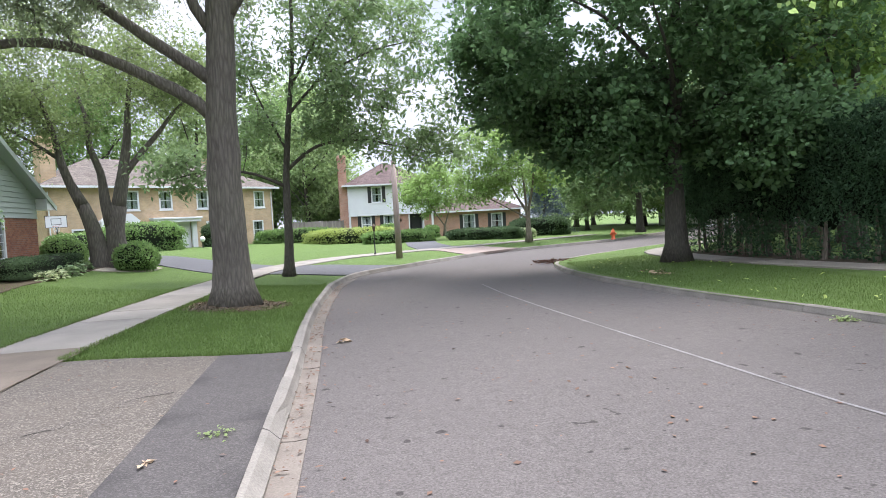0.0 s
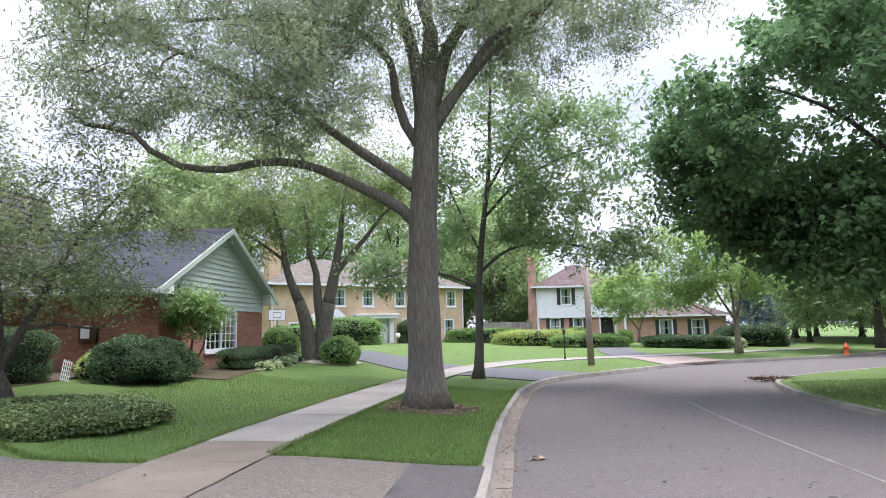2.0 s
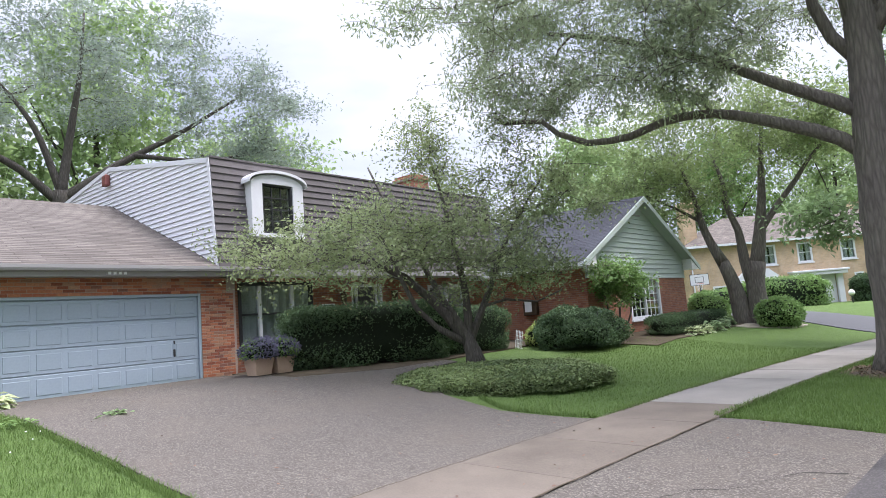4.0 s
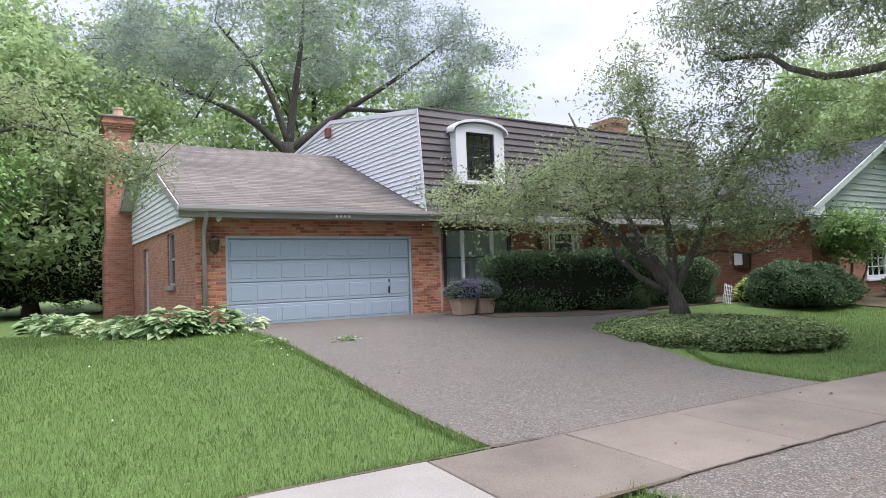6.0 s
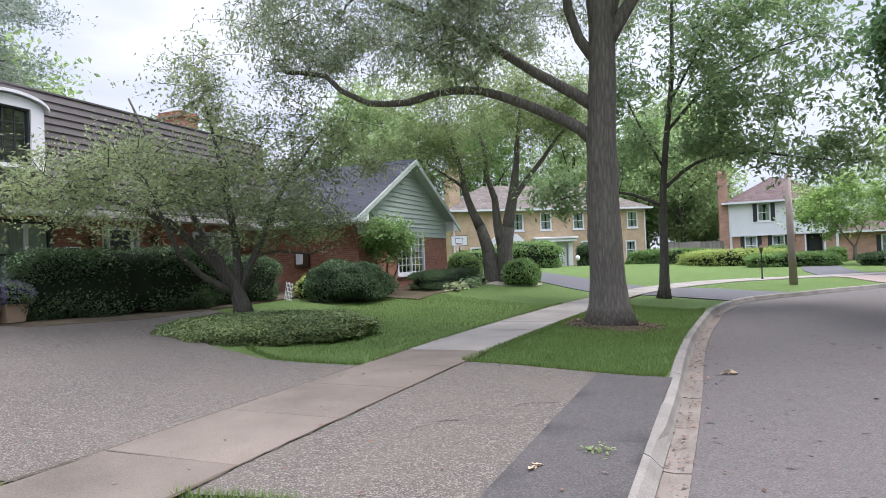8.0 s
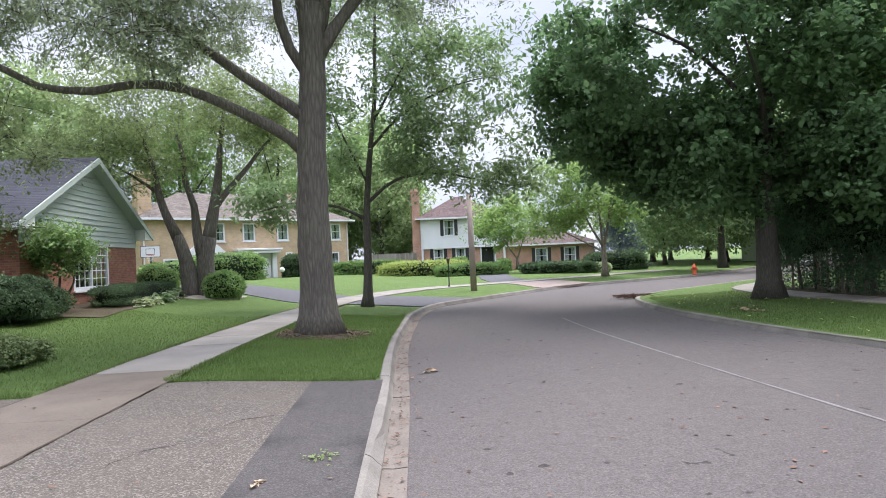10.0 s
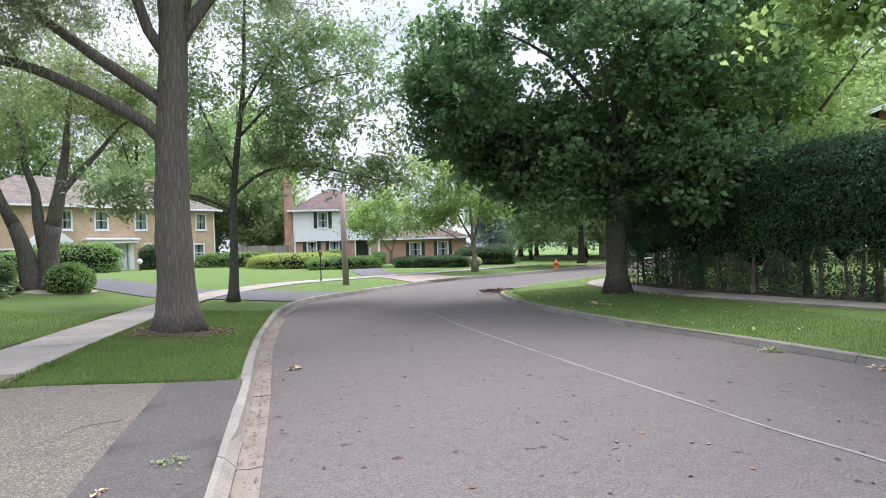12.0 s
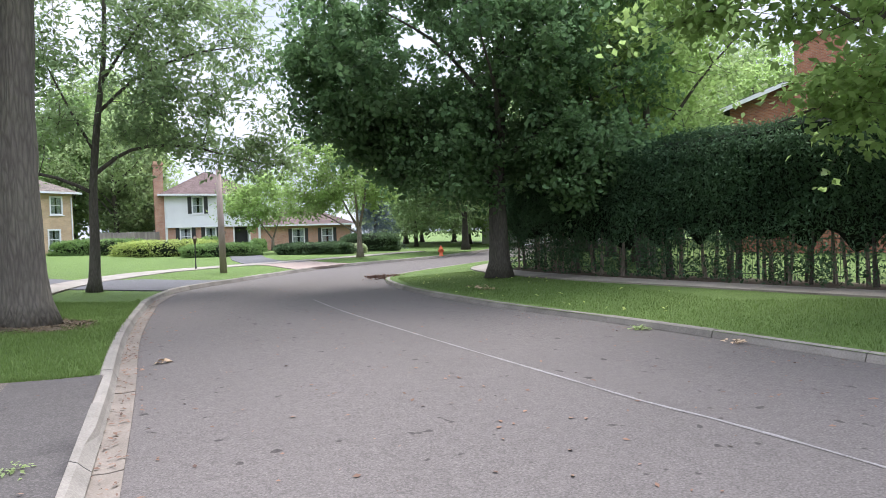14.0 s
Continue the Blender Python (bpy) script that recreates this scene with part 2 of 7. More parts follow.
def glass_mat(name):
    m, n, l, b, out = nodes_of(name)
    n.remove(b)
    tr, gl, mx = n.new("ShaderNodeBsdfTransparent"), n.new("ShaderNodeBsdfGlossy"), n.new("ShaderNodeMixShader")
    fr = n.new("ShaderNodeMapRange")
    fr.inputs["To Min"].default_value, fr.inputs["To Max"].default_value = 0.07, 0.45
    l.new(n.new("ShaderNodeLayerWeight").outputs["Facing"], fr.inputs["Value"])
    tr.inputs["Color"].default_value = (0.8, 0.84, 0.84, 1)
    gl.inputs["Roughness"].default_value = 0.03
    l.new(fr.outputs[0], mx.inputs[0])
    l.new(tr.outputs[0], mx.inputs[1])
    l.new(gl.outputs[0], mx.inputs[2])
    l.new(mx.outputs[0], out.inputs["Surface"])
    return m


ASPHALT = asphalt_mat("street_asphalt", (0.084, 0.076, 0.072), (0.113, 0.101, 0.096), grit=45, spots=0.8, stones=0.2)
PATCH = asphalt_mat("patch_asphalt", (0.060, 0.055, 0.053), (0.082, 0.075, 0.072), speck=0.2, stones=0.25)
DRIVE = asphalt_mat("worn_drive_asphalt", (0.078, 0.068, 0.058), (0.130, 0.115, 0.099), big=0.6, speck=0.35, grit=60, stones=0.55, stain=(0.125, 0.106, 0.087))
FAR_DRIVE = asphalt_mat("blue_grey_drive", (0.075, 0.075, 0.082), (0.105, 0.105, 0.112))
CONCRETE = plain("concrete_walk", (0.25, 0.23, 0.205), 0.9, 0.3, 0.9, 60, 0.2, world_space=True, per_object=0.12)
PINK_WALK = plain("stained_concrete", (0.155, 0.130, 0.106), 0.9, 0.4, 0.9, 60, 0.25, world_space=True, per_object=0.12)
KERB = plain("kerb_concrete", (0.225, 0.208, 0.185), 0.9, 0.4, 1.5, 45, 0.25, world_space=True, per_object=0.2)
GUTTER_C = plain("gutter_concrete", (0.185, 0.160, 0.136), 0.9, 0.35, 1.1, 45, 0.3, world_space=True)
GRASS = grass_mat("lawn_grass", (0.066, 0.110, 0.028), (0.113, 0.178, 0.046), (0.165, 0.2, 0.066))
BLADE = leaf_mat("grass_blade", (0.053, 0.106, 0.025), (0.120, 0.205, 0.057), 0.35)
SOIL = plain("mulch_soil", (0.085, 0.068, 0.046), 0.95, 0.4, 2.0, 40, 0.6, world_space=True)


# ---- building helpers ----
class MB:
    """A growing mesh: vertices and faces, placed through one matrix."""

    def __init__(self, m=None):
        self.v, self.f, self.m = [], [], m

    def add(self, vs, fs):
        o = len(self.v)
        self.v += [tuple(self.m @ Vector(p)) if self.m else tuple(p) for p in vs]
        self.f += [tuple(i + o for i in f) for f in fs]
        return self

    def box(self, x0, x1, y0, y1, z0, z1, b=0.0):
        if b <= 0:
            vs = [(x, y, z) for x in (x0, x1) for y in (y0, y1) for z in (z0, z1)]
            return self.add(vs, [(0, 1, 3, 2), (4, 6, 7, 5), (0, 4, 5, 1), (2, 3, 7, 6), (0, 2, 6, 4), (1, 5, 7, 3)])
        bm = bmesh.new()
        bmesh.ops.create_cube(bm, size=1.0, matrix=Matrix.LocRotScale(((x0 + x1) / 2, (y0 + y1) / 2, (z0 + z1) / 2), None, (abs(x1 - x0), abs(y1 - y0), abs(z1 - z0))))
        bmesh.ops.bevel(bm, geom=bm.edges[:], offset=b, segments=1, affect="EDGES")
        bm.verts.index_update()
        self.add([v.co[:] for v in bm.verts], [[v.index for v in f.verts] for f in bm.faces])
        bm.free()
        return self

    def prism(self, ring, d):
        """A planar ring of points pushed along the vector d."""
        n = len(ring)
        vs = [Vector(p) for p in ring] + [Vector(p) + Vector(d) for p in ring]
        return self.add(vs, [tuple(range(n))[::-1], tuple(range(n, 2 * n))] + [(i, (i + 1) % n, n + (i + 1) % n, n + i) for i in range(n)])

    def lathe(self, prof, seg=16, c=(0, 0, 0)):
        vs = [(c[0] + r * math.cos(2 * math.pi * k / seg), c[1] + r * math.sin(2 * math.pi * k / seg), c[2] + z) for r, z in prof for k in range(seg)]
        fs = [(i * seg + k, i * seg + (k + 1) % seg, (i + 1) * seg + (k + 1) % seg, (i + 1) * seg + k) for i in range(len(prof) - 1) for k in range(seg)]
        return self.add(vs, fs + [tuple(range(seg))[::-1], tuple(range((len(prof) - 1) * seg, len(prof) * seg))])

    def tube(self, pts, radii, seg=7, wob=0.0, rng=None):
        pts = [Vector(p) for p in pts]
        n = len(pts)
        t0 = (pts[1] - pts[0]).normalized()
        a = t0.orthogonal().normalized()
        vs, fs = [], []
        for i, p in enumerate(pts):
            t = (pts[min(i + 1, n - 1)] - pts[max(i - 1, 0)]).normalized()
            a = (a - t * a.dot(t)).normalized()
            c = t.cross(a)
            for k in range(seg):
                w = 2 * math.pi * k / seg
                r = radii[i] * (1 + (wob * (rng.random() - 0.5) if wob else 0))
                vs.append(p + a * (r * math.cos(w)) + c * (r * math.sin(w)))
        for i in range(n - 1):
            for k in range(seg):
                fs.append((i * seg + k, i * seg + (k + 1) % seg, (i + 1) * seg + (k + 1) % seg, (i + 1) * seg + k))
        fs += [tuple(range(seg))[::-1], tuple(range((n - 1) * seg, n * seg))]
        return self.add(vs, fs)


def mesh_of(mb, material, smooth=False):
    me = bpy.data.meshes.new("m")
    me.from_pydata(mb.v, [], mb.f)
    me.materials.append(material)
    if smooth:
        me.polygons.foreach_set("use_smooth", [True] * len(me.polygons))
    me.update()
    return me


def part(name, mb, material, parent=None, label="", smooth=False, m=None):
    data = mb if isinstance(mb, bpy.types.Mesh) else mesh_of(mb, material, smooth)
    ob = new(name, data)
    if parent:
        ob.parent = parent
    if m is not None:
        ob.matrix_basis = m
    if label:
        ob["label"] = label
    return ob


def thing(name, m, label, category, group="", kind=""):
    ob = new(name)
    ob.empty_display_size = 0.3
    ob.matrix_basis = m
    return tagged(ob, label, category, group, kind)


def structure(name, mb, material, label="", category="", smooth=False):
    return tagged(part(name, mb, material, None, "", smooth), label, category, "", "structure")


def quads_mesh(co, material):
    """One mesh of loose quads from an array of n x 4 x 3 places."""
    n = len(co)
    me = bpy.data.meshes.new("m")
    me.vertices.add(4 * n)
    me.vertices.foreach_set("co", np.ascontiguousarray(co, dtype=np.float32).ravel())
    me.loops.add(4 * n)
    me.loops.foreach_set("vertex_index", np.arange(4 * n, dtype=np.int32))
    me.polygons.add(n)
    me.polygons.foreach_set("loop_start", np.arange(0, 4 * n, 4, dtype=np.int32))
    me.materials.append(material)
    me.update(calc_edges=True)
    return me


def leaves(pos, rng, size, wide=0.5, up=0.7, droop=0.3):
    """Leaf quads, folded a little, at the given places."""
    n = len(pos)
    nrm = rng.normal(size=(n, 3)) + np.array([0, 0, 1.6 * up])
    nrm /= np.linalg.norm(nrm, axis=1)[:, None]
    ax = rng.normal(size=(n, 3)) + np.array([0, 0, -droop])
    ax -= nrm * (ax * nrm).sum(1)[:, None]
    ax /= np.linalg.norm(ax, axis=1)[:, None]
    sd = np.cross(nrm, ax)
    L = (size * rng.uniform(0.65, 1.3, n))[:, None]
    W = L * wide * 0.5
    mid = pos + ax * L * 0.45
    lift = nrm * L * 0.08
    return np.stack([pos, mid + sd * W + lift, pos + ax * L - nrm * L * 0.1, mid - sd * W + lift], 1)


def smooth01(v):
    v = np.clip(v, 0, 1)
    return v * v * (3 - 2 * v)


def spline(pts, step):
    """A smooth line through points, sampled about every step metres."""
    p = np.array(pts, float)
    p = np.vstack([2 * p[0] - p[1], p, 2 * p[-1] - p[-2]])
    out = []
    for i in range(1, len(p) - 2):
        a, b, c, d = p[i - 1:i + 3]
        k = max(1, int(np.linalg.norm(c - b) / step))
        for s in np.arange(k) / k:
            out.append(0.5 * (2 * b + (c - a) * s + (2 * a - 5 * b + 4 * c - d) * s * s + (3 * b - a - 3 * c + d) * s ** 3))
    out.append(p[-2])
    return np.array(out)


def offset_line(line, d):
    """The line moved d metres to its right."""
    t = np.gradient(line, axis=0)
    t /= np.linalg.norm(t, axis=1)[:, None]
    return line + np.stack([t[:, 1], -t[:, 0]], 1) * d


def dist_to(line, x, y):
    p = np.stack([np.ravel(x), np.ravel(y)], 1)
    best = np.full(len(p), 1e9)
    for a, b in zip(line[:-1], line[1:]):
        ab = b - a
        s = np.clip(((p - a) @ ab) / (ab @ ab), 0, 1)
        best = np.minimum(best, np.linalg.norm(p - a - s[:, None] * ab, axis=1))
    return best.reshape(np.shape(x))


def inside(poly, x, y):
    x, y = np.asarray(x, float), np.asarray(y, float)
    c = np.zeros(x.shape, bool)
    n = len(poly)
    for i in range(n):
        x0, y0 = poly[i]
        x1, y1 = poly[(i + 1) % n]
        if y0 == y1:
            continue
        hit = ((y0 > y) != (y1 > y)) & (x < (x1 - x0) * (y - y0) / (y1 - y0) + x0)
        c ^= hit
    return c


# ---- the lie of the land ----
LEFT_KERB = spline([(4.0, -60), (0.9, -14), (0.0, -6), (-0.95, 0), (-1.6, 4.4), (-2.2, 8.3), (-3.05, 13.4), (-3.62, 18.5), (-3.8, 21.2), (-3.45, 24.8), (-1.7, 28.4), (0.2, 31.8), (2.6, 35.4), (5.6, 38.4), (12, 43.6), (20, 54), (32, 70), (70, 120)], 0.5)
RIGHT_KERB = spline([(15.4, -60), (11.6, -14), (9.8, -4), (8.45, 3), (7.3, 7.9), (6.45, 11.0), (5.6, 13.5), (4.85, 16.4), (4.35, 19.2), (4.15, 22), (4.5, 25), (6.2, 27.8), (11.4, 33.4), (20, 42.5), (36, 60), (84, 112)], 0.5)
ROAD_POLY = [tuple(p) for p in LEFT_KERB] + [tuple(p) for p in RIGHT_KERB[::-1]]
LEFT_LINE, RIGHT_LINE = LEFT_KERB[::2], RIGHT_KERB[::2]


def land(x, y):
    """The ground's height beside the street."""
    x, y = np.asarray(x, float), np.asarray(y, float)
    dl, dr = dist_to(LEFT_LINE, x, y), dist_to(RIGHT_LINE, x, y)
    rise = 0.70 - 0.50 * smooth01((x + 17) / 9) * smooth01((y - 27) / 10)
    left = 0.12 + 0.15 * smooth01(dl / 3.2) + rise * smooth01((dl - 4.6) / 9.5)
    right = 0.12 + 0.16 * smooth01(dr / 4.5)
    return np.where(dl < dr, left, right)


def land_at(x, y):
    return float(land(np.array([x]), np.array([y]))[0])


from mathutils.geometry import delaunay_2d_cdt


def sheet(name, poly, step, dz, material, label="", category=""):
    """A paved surface inside an outline, lying dz above the land."""
    p = np.array(poly, float)
    ring = []
    for a, b in zip(p, np.roll(p, -1, 0)):
        k = max(1, int(np.linalg.norm(b - a) / step))
        ring += [a + (b - a) * s for s in np.arange(k) / k]
    n = len(ring)
    gx, gy = np.meshgrid(np.arange(p[:, 0].min(), p[:, 0].max(), step), np.arange(p[:, 1].min(), p[:, 1].max(), step))
    keep = inside(poly, gx, gy)
    pts = [Vector(q) for q in ring] + [Vector((a, b)) for a, b in zip(gx[keep], gy[keep])]
    vs, _, fs, *_ = delaunay_2d_cdt(pts, [(i, (i + 1) % n) for i in range(n)], [], 0, 1e-4)
    xy = np.array([v[:] for v in vs])
    z = land(xy[:, 0], xy[:, 1]) + dz
    cen = np.array([xy[list(f)].mean(0) for f in fs])
    ok = inside(poly, cen[:, 0], cen[:, 1])
    mb = MB()
    mb.add([(a, b, c) for (a, b), c in zip(xy, z)], [f for f, k in zip(fs, ok) if k])
    rz = [land_at(*q) + dz for q in ring]
    mb.add([(q[0], q[1], h) for q, h in zip(ring, rz)] + [(q[0], q[1], h - 0.12) for q, h in zip(ring, rz)], [(i, (i + 1) % n, n + (i + 1) % n, n + i) for i in range(n)])
    return structure(name, mb, material, label, category, True)


def build_ground():
    ring = [(-600, -600), (600, -600), (600, 700), (-600, 700)]
    pts, edges = [Vector(p) for p in ring], [(0, 1), (1, 2), (2, 3), (3, 0)]
    for line in (LEFT_KERB, RIGHT_KERB):
        o = len(pts)
        pts += [Vector(p) for p in line]
        edges += [(o + i, o + i + 1) for i in range(len(line) - 1)]
    edges += [(4, 4 + len(LEFT_KERB)), (3 + len(LEFT_KERB), len(pts) - 1)]
    for x0, x1, y0, y1, s in ((-26, 18, -6, 50, 0.7), (-70, 70, -60, 120, 4.0), (-560, 560, -560, 660, 60.0)):
        gx, gy = np.meshgrid(np.arange(x0, x1, s), np.arange(y0, y1, s))
        gx, gy = gx.ravel(), gy.ravel()
        near = (gx > -26) & (gx < 18) & (gy > -6) & (gy < 50)
        mid = (gx > -70) & (gx < 70) & (gy > -60) & (gy < 120)
        keep = ~inside(ROAD_POLY, gx, gy)
        if s > 1:
            keep &= ~near
        if s > 10:
            keep &= ~mid
        if s < 10:
            keep &= np.minimum(dist_to(LEFT_LINE, gx, gy), dist_to(RIGHT_LINE, gx, gy)) > 0.3
        pts += [Vector((a, b)) for a, b in zip(gx[keep], gy[keep])]
    vs, _, fs, *_ = delaunay_2d_cdt(pts, edges, [], 0, 1e-4)
    xy = np.array([v[:] for v in vs])
    z = land(xy[:, 0], xy[:, 1])
    cen = np.array([xy[list(f)].mean(0) for f in fs])
    out = ~inside(ROAD_POLY, cen[:, 0], cen[:, 1])
    mb = MB()
    mb.add([(a, b, c) for (a, b), c in zip(xy, z)], [f for f, k in zip(fs, out) if k])
    return structure("ground", mb, GRASS, "mown green lawn rising gently from the street", "lawn", True)


build_ground()


# ---- street ----
def nearest_pairs(a, b):
    """For each place on line a, a place on b that runs on with it."""
    out, last = [], 0
    for p in a:
        w = np.linalg.norm(b[last:last + 60] - p, axis=1)
        last = last + int(np.argmin(w))
        out.append(b[last])
    return np.array(out)


def build_road():
    a = LEFT_KERB
    b = nearest_pairs(a, RIGHT_KERB)
    for _ in range(6):
        b[1:-1] = (b[:-2] + b[1:-1] * 2 + b[2:]) / 4
    b[0], b[-1] = RIGHT_KERB[0], RIGHT_KERB[-1]
    n, k = len(a), 9
    mb = MB()
    vs, fs = [], []
    for p, q in zip(a, b):
        w = (q - p) / np.linalg.norm(q - p)
        p2, q2 = p + w * 0.06, q + w * 0.7
        for j in range(k):
            u = j / (k - 1)
            r = p2 + (q2 - p2) * u
            vs.append((r[0], r[1], -0.012 + 0.06 * 4 * u * (1 - u)))
    for i in range(n - 1):
        for j in range(k - 1):
            fs.append((i * k + j, i * k + j + 1, (i + 1) * k + j + 1, (i + 1) * k + j))
    mb.add(vs, fs)
    return structure("road", mb, ASPHALT, "worn grey asphalt street that bends away to the side", "road", True)


build_road()


def sweep_pieces(name, parent, line, section, piece, gap, material, z_of=None, keep=None):
    """Pieces of a kerb or gutter: a cross-section (right, up) swept along a line and cut at joints."""
    d = np.r_[0, np.cumsum(np.linalg.norm(np.diff(line, axis=0), axis=1))]
    at = lambda s: np.array([np.interp(s, d, line[:, 0]), np.interp(s, d, line[:, 1])])
    s = 0.0
    made = 0
    rng = random.Random(5)
    while s < d[-1] - piece:
        mid = at(s + piece / 2)
        if keep is None or keep(*mid):
            mb = MB()
            k, m = 5, len(section(0.0))
            drop = rng.uniform(-0.006, 0.006)
            vs, fs = [], []
            for i in range(k):
                t = s + gap / 2 + (piece - gap) * i / (k - 1)
                p, q = at(t), at(min(t + 0.05, d[-1]))
                if np.allclose(p, q):
                    p = at(t - 0.05)
                w = (q - p) / np.linalg.norm(q - p)
                r = np.array([w[1], -w[0]])
                for o, z in section(p[1]):
                    vs.append((*(at(t) + r * o), z + drop))
            for i in range(k - 1):
                for j in range(m - 1):
                    fs.append((i * m + j, (i + 1) * m + j, (i + 1) * m + j + 1, i * m + j + 1))
            fs += [tuple(range(m)), tuple(range((k - 1) * m, k * m))[::-1]]
            mb.add(vs, fs)
            part(name, mb, material, parent)
            made += 1
        s += piece
    return made


def kerb_section(y):
    h = 0.15
    if 1.5 < y < 6.2:
        return [(-0.02, -0.1), (-0.02, h - 0.01), (0.0, h), (0.03, h), (0.09, h - 0.025), (0.155, 0.06), (0.19, 0.03), (0.19, -0.1)]
    return [(-0.02, -0.1), (-0.02, h - 0.01), (0.0, h), (0.09, h), (0.135, h - 0.02), (0.165, max(0.02, h * 0.35)), (0.19, 0.012), (0.19, -0.1)]


def gutter_section(y):
    return [(0.19, -0.1), (0.19, 0.008), (0.30, 0.0), (0.43, 0.012), (0.43, -0.1)]


near_y = lambda x, y: -14 < y < 62
left_kerb = tagged(new("kerb_left"), "weathered pale concrete kerb with a gutter", "kerb", "", "structure")
sweep_pieces("kerb_stone", left_kerb, LEFT_KERB, kerb_section, 2.0, 0.012, KERB, keep=near_y)
sweep_pieces("gutter_slab", left_kerb, LEFT_KERB, gutter_section, 3.0, 0.012, GUTTER_C, keep=lambda x, y: -14 < y < 24)
right_kerb = tagged(new("kerb_right"), "weathered pale concrete kerb along a grass verge", "kerb", "", "structure")
RK_BACK = RIGHT_KERB[::-1]
sweep_pieces("kerb_stone", right_kerb, offset_line(RK_BACK, -0.14), lambda y: [(-0.02, -0.1), (-0.02, 0.125), (0.0, 0.135), (0.09, 0.135), (0.135, 0.115), (0.165, 0.05), (0.18, 0.012), (0.18, -0.1)], 2.4, 0.014, KERB, keep=near_y)

# a pale sealed joint near the middle of the carriageway
JOINT = spline([(5.1, 0.2), (4.17, 4.42), (3.73, 5.83), (3.3, 7.66), (2.56, 10.84), (1.62, 15.23), (1.1, 18.5)], 0.4)
mb = MB()
ja, jb = offset_line(JOINT, -0.024), offset_line(JOINT, 0.024)


def road_z(x, y):
    a, b = dist_to(LEFT_LINE, np.array([x]), np.array([y]))[0], dist_to(RIGHT_LINE, np.array([x]), np.array([y]))[0]
    u = a / (a + b)
    return -0.012 + 0.06 * 4 * u * (1 - u)


jr = random.Random(3)
vs = []
for p, q in zip(ja, jb):
    c, h = (p + q) / 2, (p - q) / 2 * jr.uniform(0.5, 1.3)
    vs += [(*(c + h), road_z(*p) + 0.006), (*(c - h), road_z(*q) + 0.006)]
mb.add(vs, [(2 * i, 2 * i + 1, 2 * i + 3, 2 * i + 2) for i in range(len(ja) - 1)])
SEAL = asphalt_mat("pale_seal", (0.15, 0.142, 0.14), (0.22, 0.21, 0.205))
structure("road_joint", mb, SEAL, "pale sealed joint along the asphalt", "road joint")

# ---- drives and walks ----
DRIVE_POLY = [(-1.39, 3.3), (-3.57, 3.25), (-4.6, 2.75), (-6.1, 2.3), (-9.5, 1.62), (-13.0, 0.75), (-15.5, -0.3), (-16.55, 4.75), (-16.3, 5.9), (-15.3, 7.2), (-14.6, 8.6), (-14.9, 10.4), (-13.9, 10.5), (-13.3, 9.0), (-12.4, 8.25), (-10.4, 7.5), (-8.6, 7.35), (-7.05, 7.75), (-5.57, 8.65), (-2.33, 9.3)]
sheet("driveway", DRIVE_POLY, 0.5, 0.03, DRIVE, "worn speckled asphalt driveway rising to a garage", "driveway")
sheet("driveway_patch", [(-1.39, 3.36), (-2.44, 3.5), (-3.36, 9.04), (-2.34, 9.27)], 0.5, 0.036, PATCH, "darker asphalt patch along the kerb", "driveway")
sheet("driveway_across", [(-3.74, 23.7), (-3.5, 24.8), (-2.75, 26.4), (-1.95, 27.9), (-4.3, 28.1), (-7.7, 29.2), (-11.5, 31.4), (-16.0, 34.2), (-24.0, 39.8), (-26.0, 36.4), (-18.0, 31.4), (-13.0, 28.2), (-9.5, 25.8), (-6.4, 24.2)], 0.7, 0.03, FAR_DRIVE, "blue-grey asphalt driveway across the lawn", "driveway")
sheet("driveway_far", [(0.3, 36.9), (2.4, 39.2), (0.6, 42.0), (-0.3, 46), (-0.9, 52), (-1.3, 61), (-3.4, 61), (-3.0, 50), (-2.5, 44), (-1.4, 38.6)], 0.9, 0.03, FAR_DRIVE, "grey asphalt driveway to a house", "driveway")
APRON = plain("pink_concrete", (0.25, 0.20, 0.175), 0.9, 0.2, 0.8, 50, 0.2, world_space=True)
sheet("driveway_apron", [(1.3, 33.6), (4.6, 37.4), (2.5, 39.2), (-0.9, 37.6)], 0.7, 0.036, APRON, "pinkish concrete driveway apron", "driveway")


